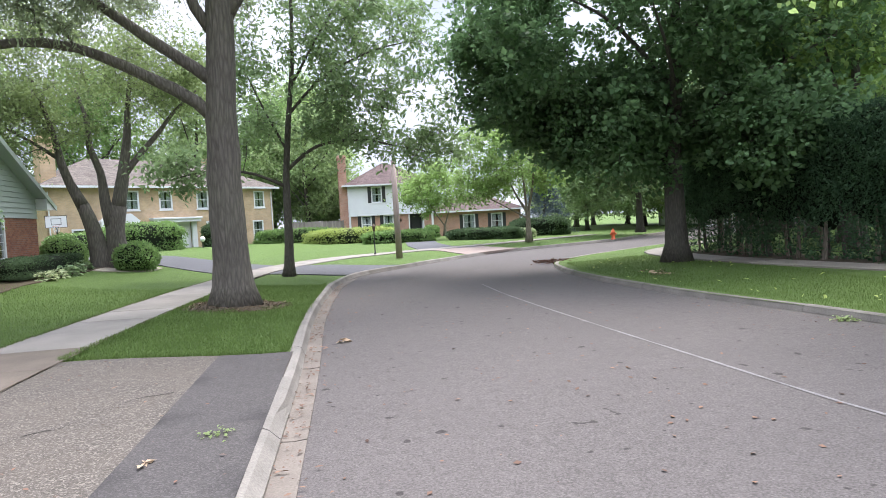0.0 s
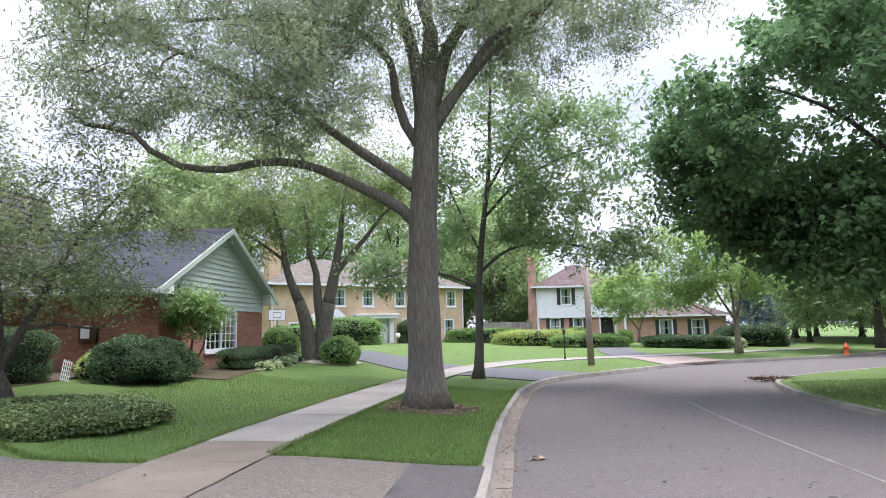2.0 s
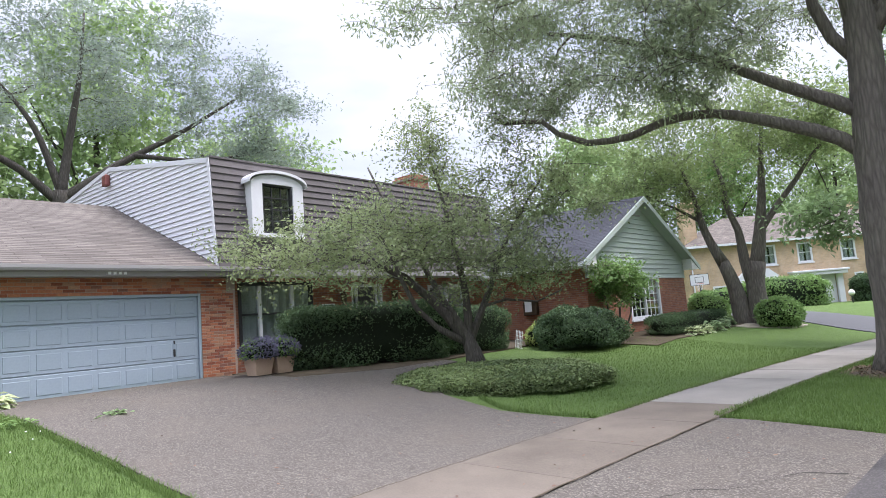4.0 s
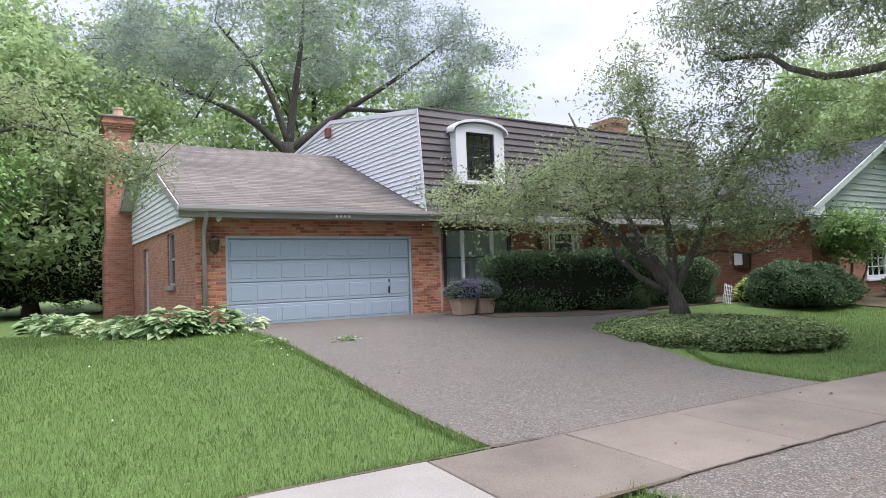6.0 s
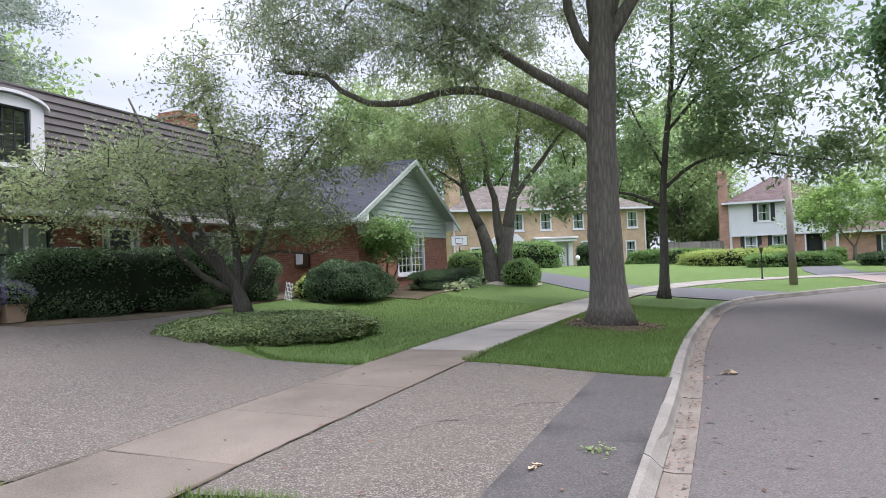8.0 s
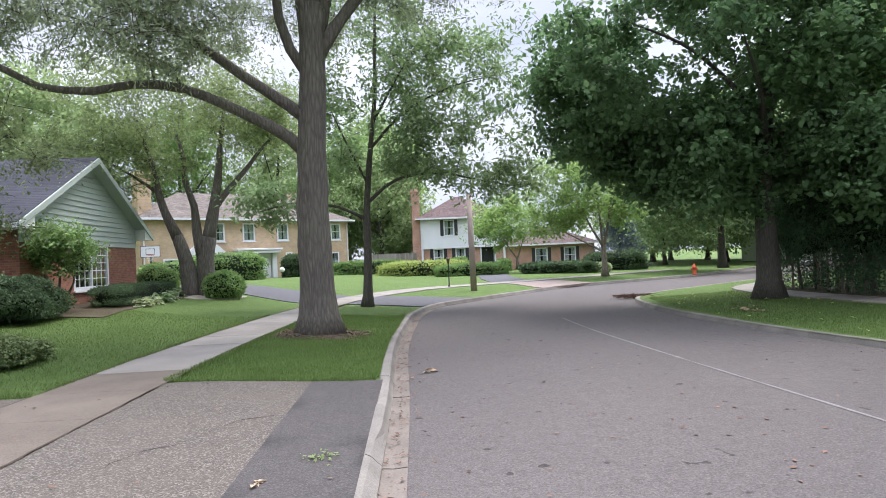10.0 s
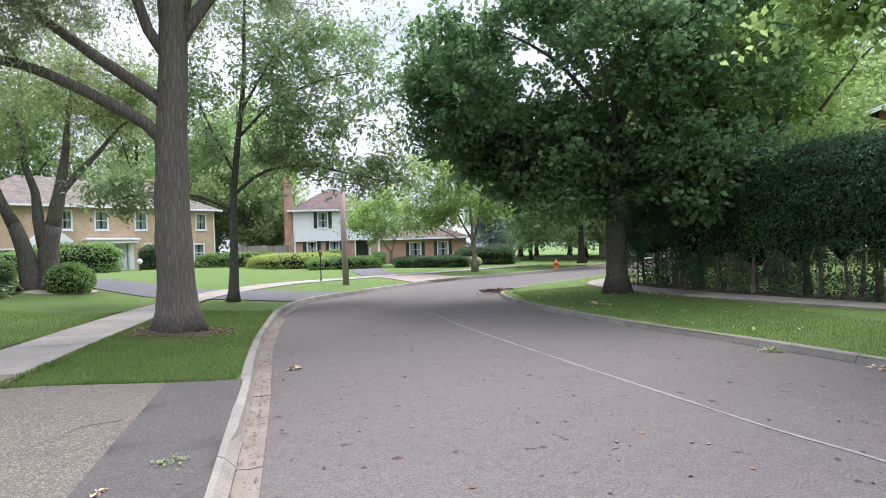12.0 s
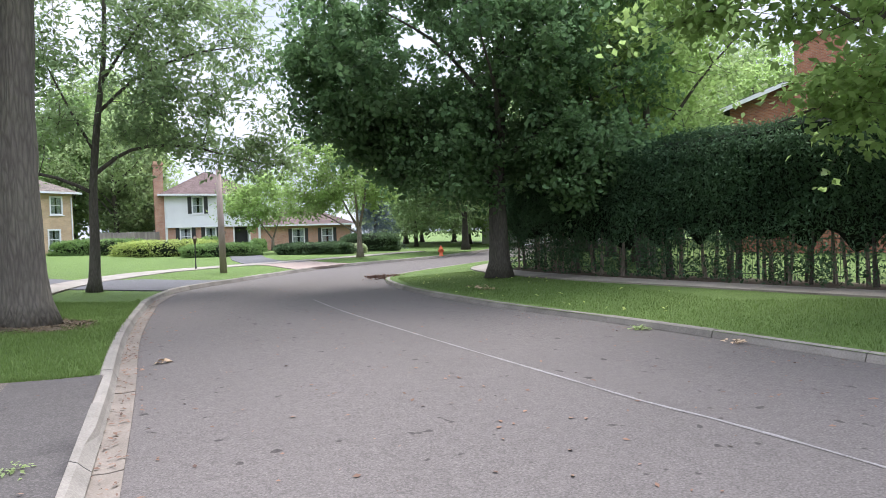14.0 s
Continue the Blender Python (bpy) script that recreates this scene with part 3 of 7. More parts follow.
def slab_walk(name, line, width, length, label, pick, dz=0.045):
    """A walk of single slabs with open joints over a sunken bed."""
    line = np.array(line)
    d = np.r_[0, np.cumsum(np.linalg.norm(np.diff(line, axis=0), axis=1))]
    at = lambda s: np.array([np.interp(s, d, line[:, 0]), np.interp(s, d, line[:, 1])])
    a, b = offset_line(line, -width / 2 + 0.03), offset_line(line, width / 2 - 0.03)
    za, zb = land(a[:, 0], a[:, 1]), land(b[:, 0], b[:, 1])
    mb = MB()
    mb.add([w for p, q, r, s in zip(a, b, za, zb) for w in ((*p, r + dz - 0.02), (*q, s + dz - 0.02))], [(2 * i, 2 * i + 1, 2 * i + 3, 2 * i + 2) for i in range(len(a) - 1)])
    bed = structure(name, mb, SOIL, label, "sidewalk")
    s, rng = 0.0, random.Random(9)
    while s < d[-1] - length:
        p0, p1 = at(s + 0.008), at(s + length - 0.008)
        w = (p1 - p0) / np.linalg.norm(p1 - p0)
        r = np.array([w[1], -w[0]]) * width / 2
        tilt = [rng.uniform(-0.005, 0.005) for _ in range(4)]
        cs = [p0 - r, p0 + r, p1 + r, p1 - r]
        top = [(*c, land_at(*c) + dz + t) for c, t in zip(cs, tilt)]
        low = [(x, y, z - 0.09) for x, y, z in top]
        ctr = np.mean(cs, axis=0)
        ins = [(*(np.array(t[:2]) + (ctr - t[:2]) * 0.012), t[2]) for t in top]
        rim = [(x, y, z - 0.008) for x, y, z in top]
        mb = MB()
        mb.add(low + rim + ins, [(8, 9, 10, 11)] + [(4 + i, 4 + (i + 1) % 4, 8 + (i + 1) % 4, 8 + i) for i in range(4)] + [(i, (i + 1) % 4, 4 + (i + 1) % 4, 4 + i) for i in range(4)])
        part("slab", mb, pick(*ctr), bed)
        s += length
    return bed


WALK = spline([(-2.1, -14), (-3.75, -5), (-5.3, 3.3), (-6.15, 8.2), (-6.68, 11.4), (-7.2, 16), (-7.55, 20.5), (-7.7, 25), (-7.1, 29.5), (-5.0, 34.6), (-0.4, 39.0), (5, 43.5), (12, 50)], 0.4)
slab_walk("sidewalk_left", WALK, 1.56, 1.6, "concrete sidewalk slabs beside a lawn", lambda x, y: PINK_WALK if 1.2 < y < 9.0 else CONCRETE)
WALK_R = spline([(17.5, -6), (14.9, 4), (12.9, 9.2), (11.2, 13.4), (9.6, 17.4), (8.7, 21), (8.6, 24.2), (10.0, 27.6), (15, 33)], 0.4)
# darker copy of the walk concrete, with the shade by the hedge in its colour
HEDGE_SHADE_WALK = plain("shaded_walk", (0.24, 0.215, 0.185), 0.9, 0.3, 0.9, 60, 0.25, world_space=True, per_object=0.2)
slab_walk("sidewalk_right", WALK_R, 1.25, 1.5, "concrete sidewalk slabs in front of a tall hedge", lambda x, y: CONCRETE if y > 19.5 else HEDGE_SHADE_WALK)

# ---- house materials ----
BRICK_X = brick_mat("orange_brick_front", (0.38, 0.165, 0.095), (0.25, 0.092, 0.06), (0.30, 0.24, 0.20), "x")
BRICK_Y = brick_mat("orange_brick_side", (0.38, 0.165, 0.095), (0.25, 0.092, 0.06), (0.30, 0.24, 0.20), "y")
TAN_X = brick_mat("tan_brick_front", (0.62, 0.45, 0.285), (0.54, 0.39, 0.245), (0.58, 0.48, 0.36), "x")
TAN_Y = brick_mat("tan_brick_side", (0.62, 0.45, 0.285), (0.54, 0.39, 0.245), (0.58, 0.48, 0.36), "y")
PINK_BRICK = brick_mat("pink_brick", (0.50, 0.28, 0.20), (0.42, 0.22, 0.155), (0.5, 0.42, 0.36), "x")
MORTAR = plain("mortar", (0.38, 0.31, 0.26), 0.95, 0.2, 1.5, 60, 0.3)
PALE_SIDING = plain("pale_siding", (0.66, 0.66, 0.68), 0.55, 0.06, 0.7, 20, 0.05)
GREEN_SIDING = plain("grey_green_siding", (0.40, 0.46, 0.42), 0.6, 0.07, 0.7, 20, 0.05)
WHITE = plain("white_paint", (0.74, 0.75, 0.76), 0.5, 0.07, 1.0, 25, 0.05)
GREY_TRIM = plain("grey_trim", (0.30, 0.29, 0.285), 0.5, 0.08, 1.0, 25, 0.05)
DOOR_BLUE = plain("blue_grey_door_paint", (0.33, 0.40, 0.46), 0.5, 0.07, 0.8, 25, 0.05)
BROWN_ROOF = shingle_mat("brown_shingles", (0.132, 0.115, 0.102), "x", 0.95, 0.058)
GREY_ROOF = shingle_mat("slate_grey_shingles", (0.050, 0.052, 0.062), "y", 0.95, 0.07)
TAN_ROOF = shingle_mat("tan_grey_shingles", (0.15, 0.13, 0.115), "x", 0.3, 0.09)
MAROON_ROOF = shingle_mat("maroon_shingles", (0.125, 0.092, 0.088), "x", 0.3, 0.09)
MANSARD = plain("mansard_shingles", (0.13, 0.118, 0.118), 0.9, 0.25, 1.2, 40, 0.3, per_object=0.15)
# near-black colour for the unlit rooms behind the glass
ROOM_SHADE = plain("interior_shade", (0.02, 0.022, 0.024), 0.9, 0.2, 1, 20, 0)
BLACK = plain("black_paint", (0.03, 0.03, 0.033), 0.45, 0.15, 2, 30, 0.05)
CURTAIN = plain("curtain_cloth", (0.62, 0.63, 0.63), 0.9, 0.15, 2, 30, 0.1, stretch=(8, 8, 0.4))
GLASS = glass_mat("window_glass")
WOODPOLE = plain("weathered_pole_wood", (0.33, 0.265, 0.235), 0.9, 0.25, 1.0, 40, 0.3, stretch=(1, 1, 0.08))
TERRA = plain("terracotta", (0.50, 0.36, 0.26), 0.8, 0.15, 3, 40, 0.15)
BRASS = plain("aged_bronze", (0.10, 0.075, 0.05), 0.45, 0.2, 5, 50, 0.1, metal=0.7)


def wall(parent, m, length, z0, z1, holes, material, thick=0.2, name="wall", label=""):
    """An upright wall along local x, its face at y=0, with openings that go through."""
    xs = sorted({0.0, length, *[h[0] for h in holes], *[h[1] for h in holes]})
    zs = sorted({z0, z1, *[h[2] for h in holes], *[h[3] for h in holes]})
    mb = MB()
    for a, b in zip(xs, xs[1:]):
        for c, d in zip(zs, zs[1:]):
            u, v = (a + b) / 2, (c + d) / 2
            if not any(h[0] < u < h[1] and h[2] < v < h[3] for h in holes):
                mb.box(a, b, 0, thick, c, d)
    return part(name, mb, material, parent, label, m=m)


def window(parent, m, w, h, cols, rows, frame_mat, sill=True, shutters=None, curtain=True, casing=0.07, mullions=1, bars=None, full=False, cuts=None):
    """A window in an opening of w by h: frame, panes, sill, bars; origin at its lower left corner, face at y=0."""
    mb = MB()
    f = 0.05
    for x0, x1, z0, z1 in ((-casing, f, -casing, h + casing), (w - f, w + casing, -casing, h + casing), (f, w - f, -casing, f), (f, w - f, h - f, h + casing)):
        mb.box(x0, x1, -0.02, 0.1, z0, z1, 0.006)
    ob = part("window", mb, frame_mat, parent, m=m)
    bar_mat = bars or frame_mat
    cuts = [0.0, *(cuts or [w * i / mullions for i in range(1, mullions)]), w]
    for x in cuts[1:-1]:
        mb = MB()
        mb.box(x - 0.045, x + 0.045, -0.015, 0.1, f, h - f, 0.006)
        part("mullion", mb, bar_mat, ob)
    for a, b in zip(cuts, cuts[1:]):
        a, b = a + f, b - f
        for i in range(1, cols):
            x = a + (b - a) * i / cols
            mb = MB()
            mb.box(x - 0.014, x + 0.014, 0.03, 0.07, f, h - f)
            part("glazing_bar", mb, bar_mat, ob)
        for i in range(1, rows):
            z = f + (h - 2 * f) * i / rows
            t = 0.028 if rows == 2 else 0.014
            mb = MB()
            mb.box(a, b, 0.028, 0.072, z - t, z + t)
            part("glazing_bar", mb, frame_mat, ob)
    mb = MB()
    mb.box(f, w - f, 0.048, 0.054, f, h - f)
    pane = part("pane", mb, GLASS, ob)
    pane.visible_shadow = False
    # black sheet behind the pane, painted as the room's darkness
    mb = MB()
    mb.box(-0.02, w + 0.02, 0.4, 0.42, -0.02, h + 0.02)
    part("room_shade_sheet", mb, ROOM_SHADE, ob)
    if curtain:
        mb = MB()
        n = max(6, int(w / 0.08))
        vs = []
        for i in range(n + 1):
            y = 0.12 + 0.025 * math.sin(i * 1.9)
            vs += [(f + (w - 2 * f) * i / n, y, f), (f + (w - 2 * f) * i / n, y, h * 0.98)]
        mb.add(vs, [(2 * i, 2 * i + 2, 2 * i + 3, 2 * i + 1) for i in range(n) if full or not (0.38 < i / n < 0.62)])
        part("curtain", mb, CURTAIN, ob)
    if sill:
        mb = MB()
        mb.box(-0.14, w + 0.14, -0.09, 0.02, -casing - 0.08, -casing, 0.01)
        part("sill", mb, WHITE, ob)
    if shutters:
        for x in (-casing - 0.34, w + casing):
            mb = MB()
            mb.box(x, x + 0.34, -0.06, -0.003, -0.05, h + 0.05, 0.006)
            for i in range(int(h / 0.07)):
                mb.box(x + 0.05, x + 0.29, -0.07, -0.055, 0.03 + i * 0.07, 0.07 + i * 0.07)
            part("shutter", mb, shutters, ob)
    return ob


def boards(parent, m, z0, z1, step, left, right, material, name="board"):
    """Lapped siding boards, each its own piece, cut to the outline left(z)..right(z)."""
    z = z0
    while z < z1 - 0.02:
        t = min(z + step, z1)
        a0, b0, a1, b1 = left(z), right(z), left(t), right(t)
        if b0 - a0 > 0.05:
            mb = MB()
            if b1 - a1 < 0.02:
                a1 = b1 = (a1 + b1) / 2
            ring = [(a0, -0.045, z), (b0, -0.045, z), (b1, -0.004, t + 0.012), (a1, -0.004, t + 0.012), (a0, 0.012, z), (b0, 0.012, z), (b1, 0.012, t), (a1, 0.012, t)]
            mb.add(ring, [(0, 1, 2, 3), (4, 7, 6, 5), (0, 4, 5, 1), (3, 2, 6, 7), (0, 3, 7, 4), (1, 5, 6, 2)])
            part(name, mb, material, parent, m=m)
        z += step


def gutter_run(parent, m, length, name="gutter"):
    mb = MB(m)
    prof = [(0, 0), (-0.12, 0), (-0.14, 0.05), (-0.14, 0.12), (-0.125, 0.12), (-0.12, 0.02), (-0.01, 0.02), (0, 0.12)]
    mb.prism([(0, y, z) for y, z in prof], (length, 0, 0))
    return part(name, mb, GREY_TRIM, parent)


# ---- the brick house with the double garage ----
HX, HY, HA, H0 = -15.54, -0.13, 102.5, 0.97
house = thing("house", pose(HX, HY, 0, 0, 0, HA), "orange brick house with a mansard roof and double garage", "house")


def at(x, y, z=0, rz=0):
    return pose(x, y, z, 0, 0, rz)


def build_house():
    base = H0 - 0.35
    # garage front wall with the door's opening
    gw = wall(house, at(-0.67, 0), 6.5, base, 3.62, [(0.67, 5.55, base, 3.1)], MORTAR)
    # bricks of the garage front, one by one
    rng = random.Random(11)
    brick = MB()
    brick.box(0, 0.213, -0.008, 0.02, 0, 0.064, 0.004)
    whole = mesh_of(brick, BRICK_ONE)
    half = MB()
    half.box(0, 0.1016, -0.008, 0.02, 0, 0.064, 0.004)
    half = mesh_of(half, BRICK_ONE)
    far_b = MB()
    pitch, cnt = 0.2233, 0

    def course(x, n, z, odd, single):
        """One course of n bricks from x; odd courses begin and end with a half brick."""
        done = 0
        cells = [(x + k * pitch, 0.213) for k in range(n)]
        if odd:
            cells = [(x, 0.1016)] + [(x + (k + 0.5) * pitch, 0.213) for k in range(n - 1)] + [(x + (n - 0.5) * pitch, 0.1016)]
        for bx, w in cells:
            if single:
                part("brick", half if w < 0.15 else whole, None, gw, m=at(bx + 0.67, rng.uniform(-0.003, 0.002), z))
                done += 1
            else:
                far_b.box(bx + 0.67, bx + 0.67 + w, -0.008, 0.02, z, z + 0.064)
        return done

    row, z = 0, H0 - 0.04
    while z < 3.56:
        if z + 0.064 < 3.1:
            cnt += course(-0.668, 3, z, row % 2, cnt < 290)
            cnt += course(4.884, 4, z, row % 2, cnt < 290)
        else:
            course(-0.668, 28, z, row % 2, False)
        z += 0.075
        row += 1
    tagged(part("brick_rest", far_b, BRICK_ONE, gw), kind="stuff")
    # garage door: jamb, four sections of eight raised panels
    mb = MB()
    mb.box(0.0, 4.88, 0.1, 0.15, base, 3.1)
    mb.box(0.0, 0.06, 0.02, 0.12, base, 3.1)
    mb.box(4.82, 4.88, 0.02, 0.12, base, 3.1)
    mb.box(0.06, 4.82, 0.02, 0.12, 3.04, 3.1)
    gd = part("garage_door", mb, DOOR_BLUE, house, "blue-grey sectional garage door with raised panels")
    pn = MB()
    pn.box(0, 0.5, -0.012, 0.03, 0, 0.36, 0.02)
    pnm = mesh_of(pn, DOOR_BLUE)
    sec = MB()
    sec.box(0.065, 4.815, 0.07, 0.099, 0, 0.498, 0.012)
    secm = mesh_of(sec, DOOR_BLUE)
    for r in range(4):
        z = H0 + 0.005 + r * 0.516
        part("door_section", secm, None, gd, m=at(0, 0, z))
        for c in range(8):
            part("panel", pnm, None, gd, m=at(0.11 + c * 0.59, 0.072, z + 0.07))
    mb = MB()
    mb.box(4.18, 4.22, 0.03, 0.075, H0 + 0.62, H0 + 0.8, 0.008)
    part("handle", mb, BLACK, gd, "black handle")
    mb = MB()
    mb.box(4.19, 4.21, 0.02, 0.075, H0 + 0.92, H0 + 1.0, 0.005)
    part("lock", mb, BLACK, gd)
    # garage side wall (south), window and side door openings
    # the side stands a little out of square with the front
    SK, SL = 0.05, 9.3
    side = at(-0.67 - SK * SL, SL, 0, -87.14)
    wall(house, side, SL, base, 3.46, [(6.2, 7.1, 2.0, 3.36), (2.35, 3.2, base, 3.15)], BRICK_X)
    window(house, side @ at(6.2, 0.06, 2.0), 0.9, 1.36, 1, 2, GREY_TRIM, sill=False, curtain=False, casing=0.0)
    mb = MB(side)
    mb.box(6.1, 7.2, -0.07, 0.03, 1.87, 1.985, 0.01)
    part("sill", mb, CONCRETE, house, "pale stone sill")
    mb = MB(side)
    mb.box(2.35, 3.2, 0.08, 0.13, base, 3.15)
    for z in (1.2, 2.15):
        mb.box(2.45, 3.1, 0.07, 0.09, z, z + 0.8, 0.01)
    part("side_door", mb, DOOR_BLUE, house, "blue-grey side door")
    wall(house, at(5.3, 9.3, 0, 180), 6.4, base, 3.6, [], BRICK_X)
    # gable over the side wall
    ridge_y, ridge_z, eave_z, eave_y = 5.5, 6.22, 3.62, -0.5
    sl = (ridge_z - eave_z) / (ridge_y - eave_y)
    rx = SL - ridge_y
    gable = MB(side)
    gable.prism([(0, 0.01, 3.462), (SL, 0.01, 3.462), (SL, 0.01, 3.72), (rx, 0.01, 6.08), (0, 0.01, 6.08 - rx * sl)], (0, 0.1, 0))
    gp = part("gable_wall", gable, PALE_SIDING, house)
    boards(gp, side, 3.45, 6.02, 0.15, lambda z: max(0.0, rx - (6.06 - z) / sl), lambda z: min(SL + 0.03, rx + (6.06 - z) / sl), PALE_SIDING)
    # garage roof: two slopes with thickness, ridge along x
    for sgn in (1, -1):
        y0 = eave_y if sgn > 0 else 2 * ridge_y - eave_y
        yz = [(y0, eave_z), (ridge_y, ridge_z), (ridge_y, ridge_z + 0.1), (y0, eave_z + 0.1)]
        sides = [(i, (i + 1) % 4, 4 + (i + 1) % 4, 4 + i) for i in range(4)]
        mb = MB()
        mb.add([(-1.05 - SK * y, y, z) for y, z in yz] + [(5.2 - SK * y + 0.02, y, z) for y, z in yz], [(3, 2, 1, 0), (4, 5, 6, 7)] + sides)
        part("roof", mb, BROWN_ROOF, house, "brown shingled roof slope")
        yz = [(y0 + sgn * 0.02, eave_z - 0.13), (ridge_y, ridge_z - 0.13), (ridge_y, ridge_z + 0.085), (y0 + sgn * 0.02, eave_z + 0.085)]
        mb = MB()
        mb.add([(-1.09 - SK * y, y, z) for y, z in yz] + [(-1.053 - SK * y, y, z) for y, z in yz], [(3, 2, 1, 0), (4, 5, 6, 7)] + sides)
        part("rake_board", mb, GREY_TRIM, house)
        yz = [(y0 + sgn * 0.02, eave_z - 0.06), (ridge_y, ridge_z - 0.06), (ridge_y, ridge_z - 0.01), (y0 + sgn * 0.02, eave_z - 0.01)]
        mb = MB()
        mb.add([(-1.05 - SK * y, y, z) for y, z in yz] + [(-0.68 - SK * y, y, z) for y, z in yz], [(3, 2, 1, 0), (4, 5, 6, 7)] + sides)
        part("rake_soffit", mb, PALE_SIDING, house)
    mb = MB()
    mb.box(-1.05, 6.35, -0.45, 0.0, 3.5, 3.53)
    part("soffit", mb, GREY_TRIM, house)
    mb = MB()
    mb.box(-1.07, 6.4, -0.5, -0.46, 3.48, 3.68)
    part("fascia", mb, GREY_TRIM, house)
    gutter_run(house, at(-1.1, -0.5, 3.6), 7.6)
    mb = MB()
    mb.tube([(-0.5, -0.55, 3.62), (-0.5, -0.5, 3.5), (-0.48, -0.12, 3.25), (-0.48, -0.07, 3.1), (-0.48, -0.07, 0.98)], [0.05] * 5, 8)
    part("downspout", mb, GREY_TRIM, house, "", True)
    # side chimney: a broad base, a narrower stack and a corbelled cap
    mb = MB()
    mb.box(-2.0, -1.13, 9.0, 10.6, base, 3.5)
    ch = part("chimney", mb, BRICK_X, house, "orange brick chimney with a corbelled top")
    mb = MB()
    mb.box(-1.93, -1.13, 9.06, 10.5, 3.503, 7.4)
    part("stack", mb, BRICK_X, ch)
    for k in range(4):
        mb = MB()
        mb.box(-1.95 - 0.035 * k, -1.11 + 0.035 * k, 9.04 - 0.035 * k, 10.52 + 0.035 * k, 7.403 + 0.08 * k, 7.48 + 0.08 * k)
        part("corbel_course", mb, BRICK_X, ch)
    mb = MB()
    mb.box(-2.0, -1.06, 8.99, 10.57, 7.723, 7.86)
    part("top_course", mb, BRICK_X, ch)
    mb = MB()
    mb.box(-2.06, -1.0, 8.93, 10.63, 7.86, 7.93, 0.015)
    part("cap", mb, CONCRETE, ch)
    mb = MB()
    mb.lathe([(0.19, 7.93), (0.16, 8.25), (0.19, 8.28), (0.19, 8.34)], 12, (-1.5, 9.6, 0))
    part("chimney_pot", mb, TERRA, ch)
    # main block: front wall
    fy = 0.25
    ops = [(6.1, 8.45, 1.68, 3.35), (10.0, 11.3, base, 3.3), (13.6, 15.5, 1.5, 3.2)]
    wall(house, at(0, fy), 17.0, base, 3.6, ops + [(0.0, 5.8, base, 3.6)], BRICK_X)
    for a, b, c, d in (ops[0], ops[2]):
        window(house, at(a, fy, c), b - a, d - c, 1, 2, BLACK if a < 7 else WHITE, mullions=3 if a < 7 else 2, casing=0.05, bars=WHITE, full=True, cuts=(0.62, 1.69) if a < 7 else None)
    # entrance: door with an oval light, sidelights
    mb = MB(at(10.0, fy, H0))
    mb.box(0.0, 0.05, -0.02, 0.12, -0.3, 2.33)
    mb.box(1.25, 1.3, -0.02, 0.12, -0.3, 2.33)
    mb.box(0.05, 1.25, -0.02, 0.12, 2.25, 2.33)
    mb.box(0.22, 0.27, 0.0, 0.12, -0.3, 2.25)
    mb.box(1.05, 1.1, 0.0, 0.12, -0.3, 2.25)
    ent = part("entrance", mb, WHITE, house, "front door between narrow sidelights")
    mb = MB(at(10.0, fy, H0))
    mb.box(0.27, 1.05, 0.06, 0.11, -0.3, 2.25, 0.01)
    part("front_door", mb, BLACK, ent)
    mb = MB(at(10.66, fy + 0.055, H0 + 1.35) @ pose(0, 0, 0, 90, 0, 0) @ Matrix.Diagonal((0.55, 1.3, 1, 1)))
    mb.lathe([(0.36, 0.0), (0.36, 0.012)], 24)
    part("oval_light", mb, GLASS, ent)
    for x in (0.05, 1.1):
        mb = MB(at(10.0, fy, H0))
        mb.box(x, x + 0.16, 0.06, 0.066, -0.3, 2.25)
        part("sidelight", mb, GLASS, ent)
    # black sheet behind the door, painted as the unlit hall
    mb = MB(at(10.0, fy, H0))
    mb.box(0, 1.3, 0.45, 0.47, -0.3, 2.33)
    part("hall_shade_sheet", mb, ROOM_SHADE, ent)
    # main block: other walls and the mansard
    wall(house, at(17.0, 10.0, 0, 180), 11.7, base, 3.6, [], BRICK_X)
    wall(house, at(5.3, 10.0, 0, -90), 9.7, base, 3.7, [], BRICK_X)
    mz0, mz1, my0, my1 = 3.72, 6.63, -0.42, -0.13
    pk = (5.6, 7.6)
    mb = MB()
    mb.prism([(5.32, my0 + 0.1, mz0), (5.32, my1 + 0.06, mz1 - 0.02), (5.32, pk[0], pk[1] - 0.1), (5.32, 9.3, 6.95), (5.32, 10.2, mz0)], (11.6, 0, 0))
    core = part("mansard_body", mb, MANSARD, house, "dark shingled mansard storey")
    EL = 10.4
    end = at(5.2 - SK * EL, EL, 0, -87.14)
    g, gt, gr = (my1 - my0) / (mz1 - mz0), (mz1 - pk[1]) / (my1 - pk[0]), (pk[1] - 7.06) / (9.3 - pk[0])
    outline = [(EL - my0, 3.7), (EL - my1, mz1), (EL - pk[0], pk[1]), (EL - 9.3, 7.06), (0.2, 3.15)]
    sw = part("end_wall", MB(end).prism([(x, 0, z) for x, z in outline], (0, 0.11, 0)), PALE_SIDING, house, "pale lapped siding end wall")
    boards(sw, end, 3.6, pk[1] - 0.02, 0.135, lambda z: max(0.25, EL - 9.3 - (7.06 - z) * 0.25) if z < 7.06 else EL - 9.3 + (z - 7.06) / gr, lambda z: EL - my0 - (z - mz0) * g if z < mz1 else EL - my1 - (z - mz1) / gt, PALE_SIDING)
    for a, b in zip(outline, outline[1:4]):
        d = Vector((b[0] - a[0], 0, b[1] - a[1])).normalized() * 0.13
        up = Vector((d.z, 0, -d.x)) if d.x < -0.06 else Vector((0, 0, 0))
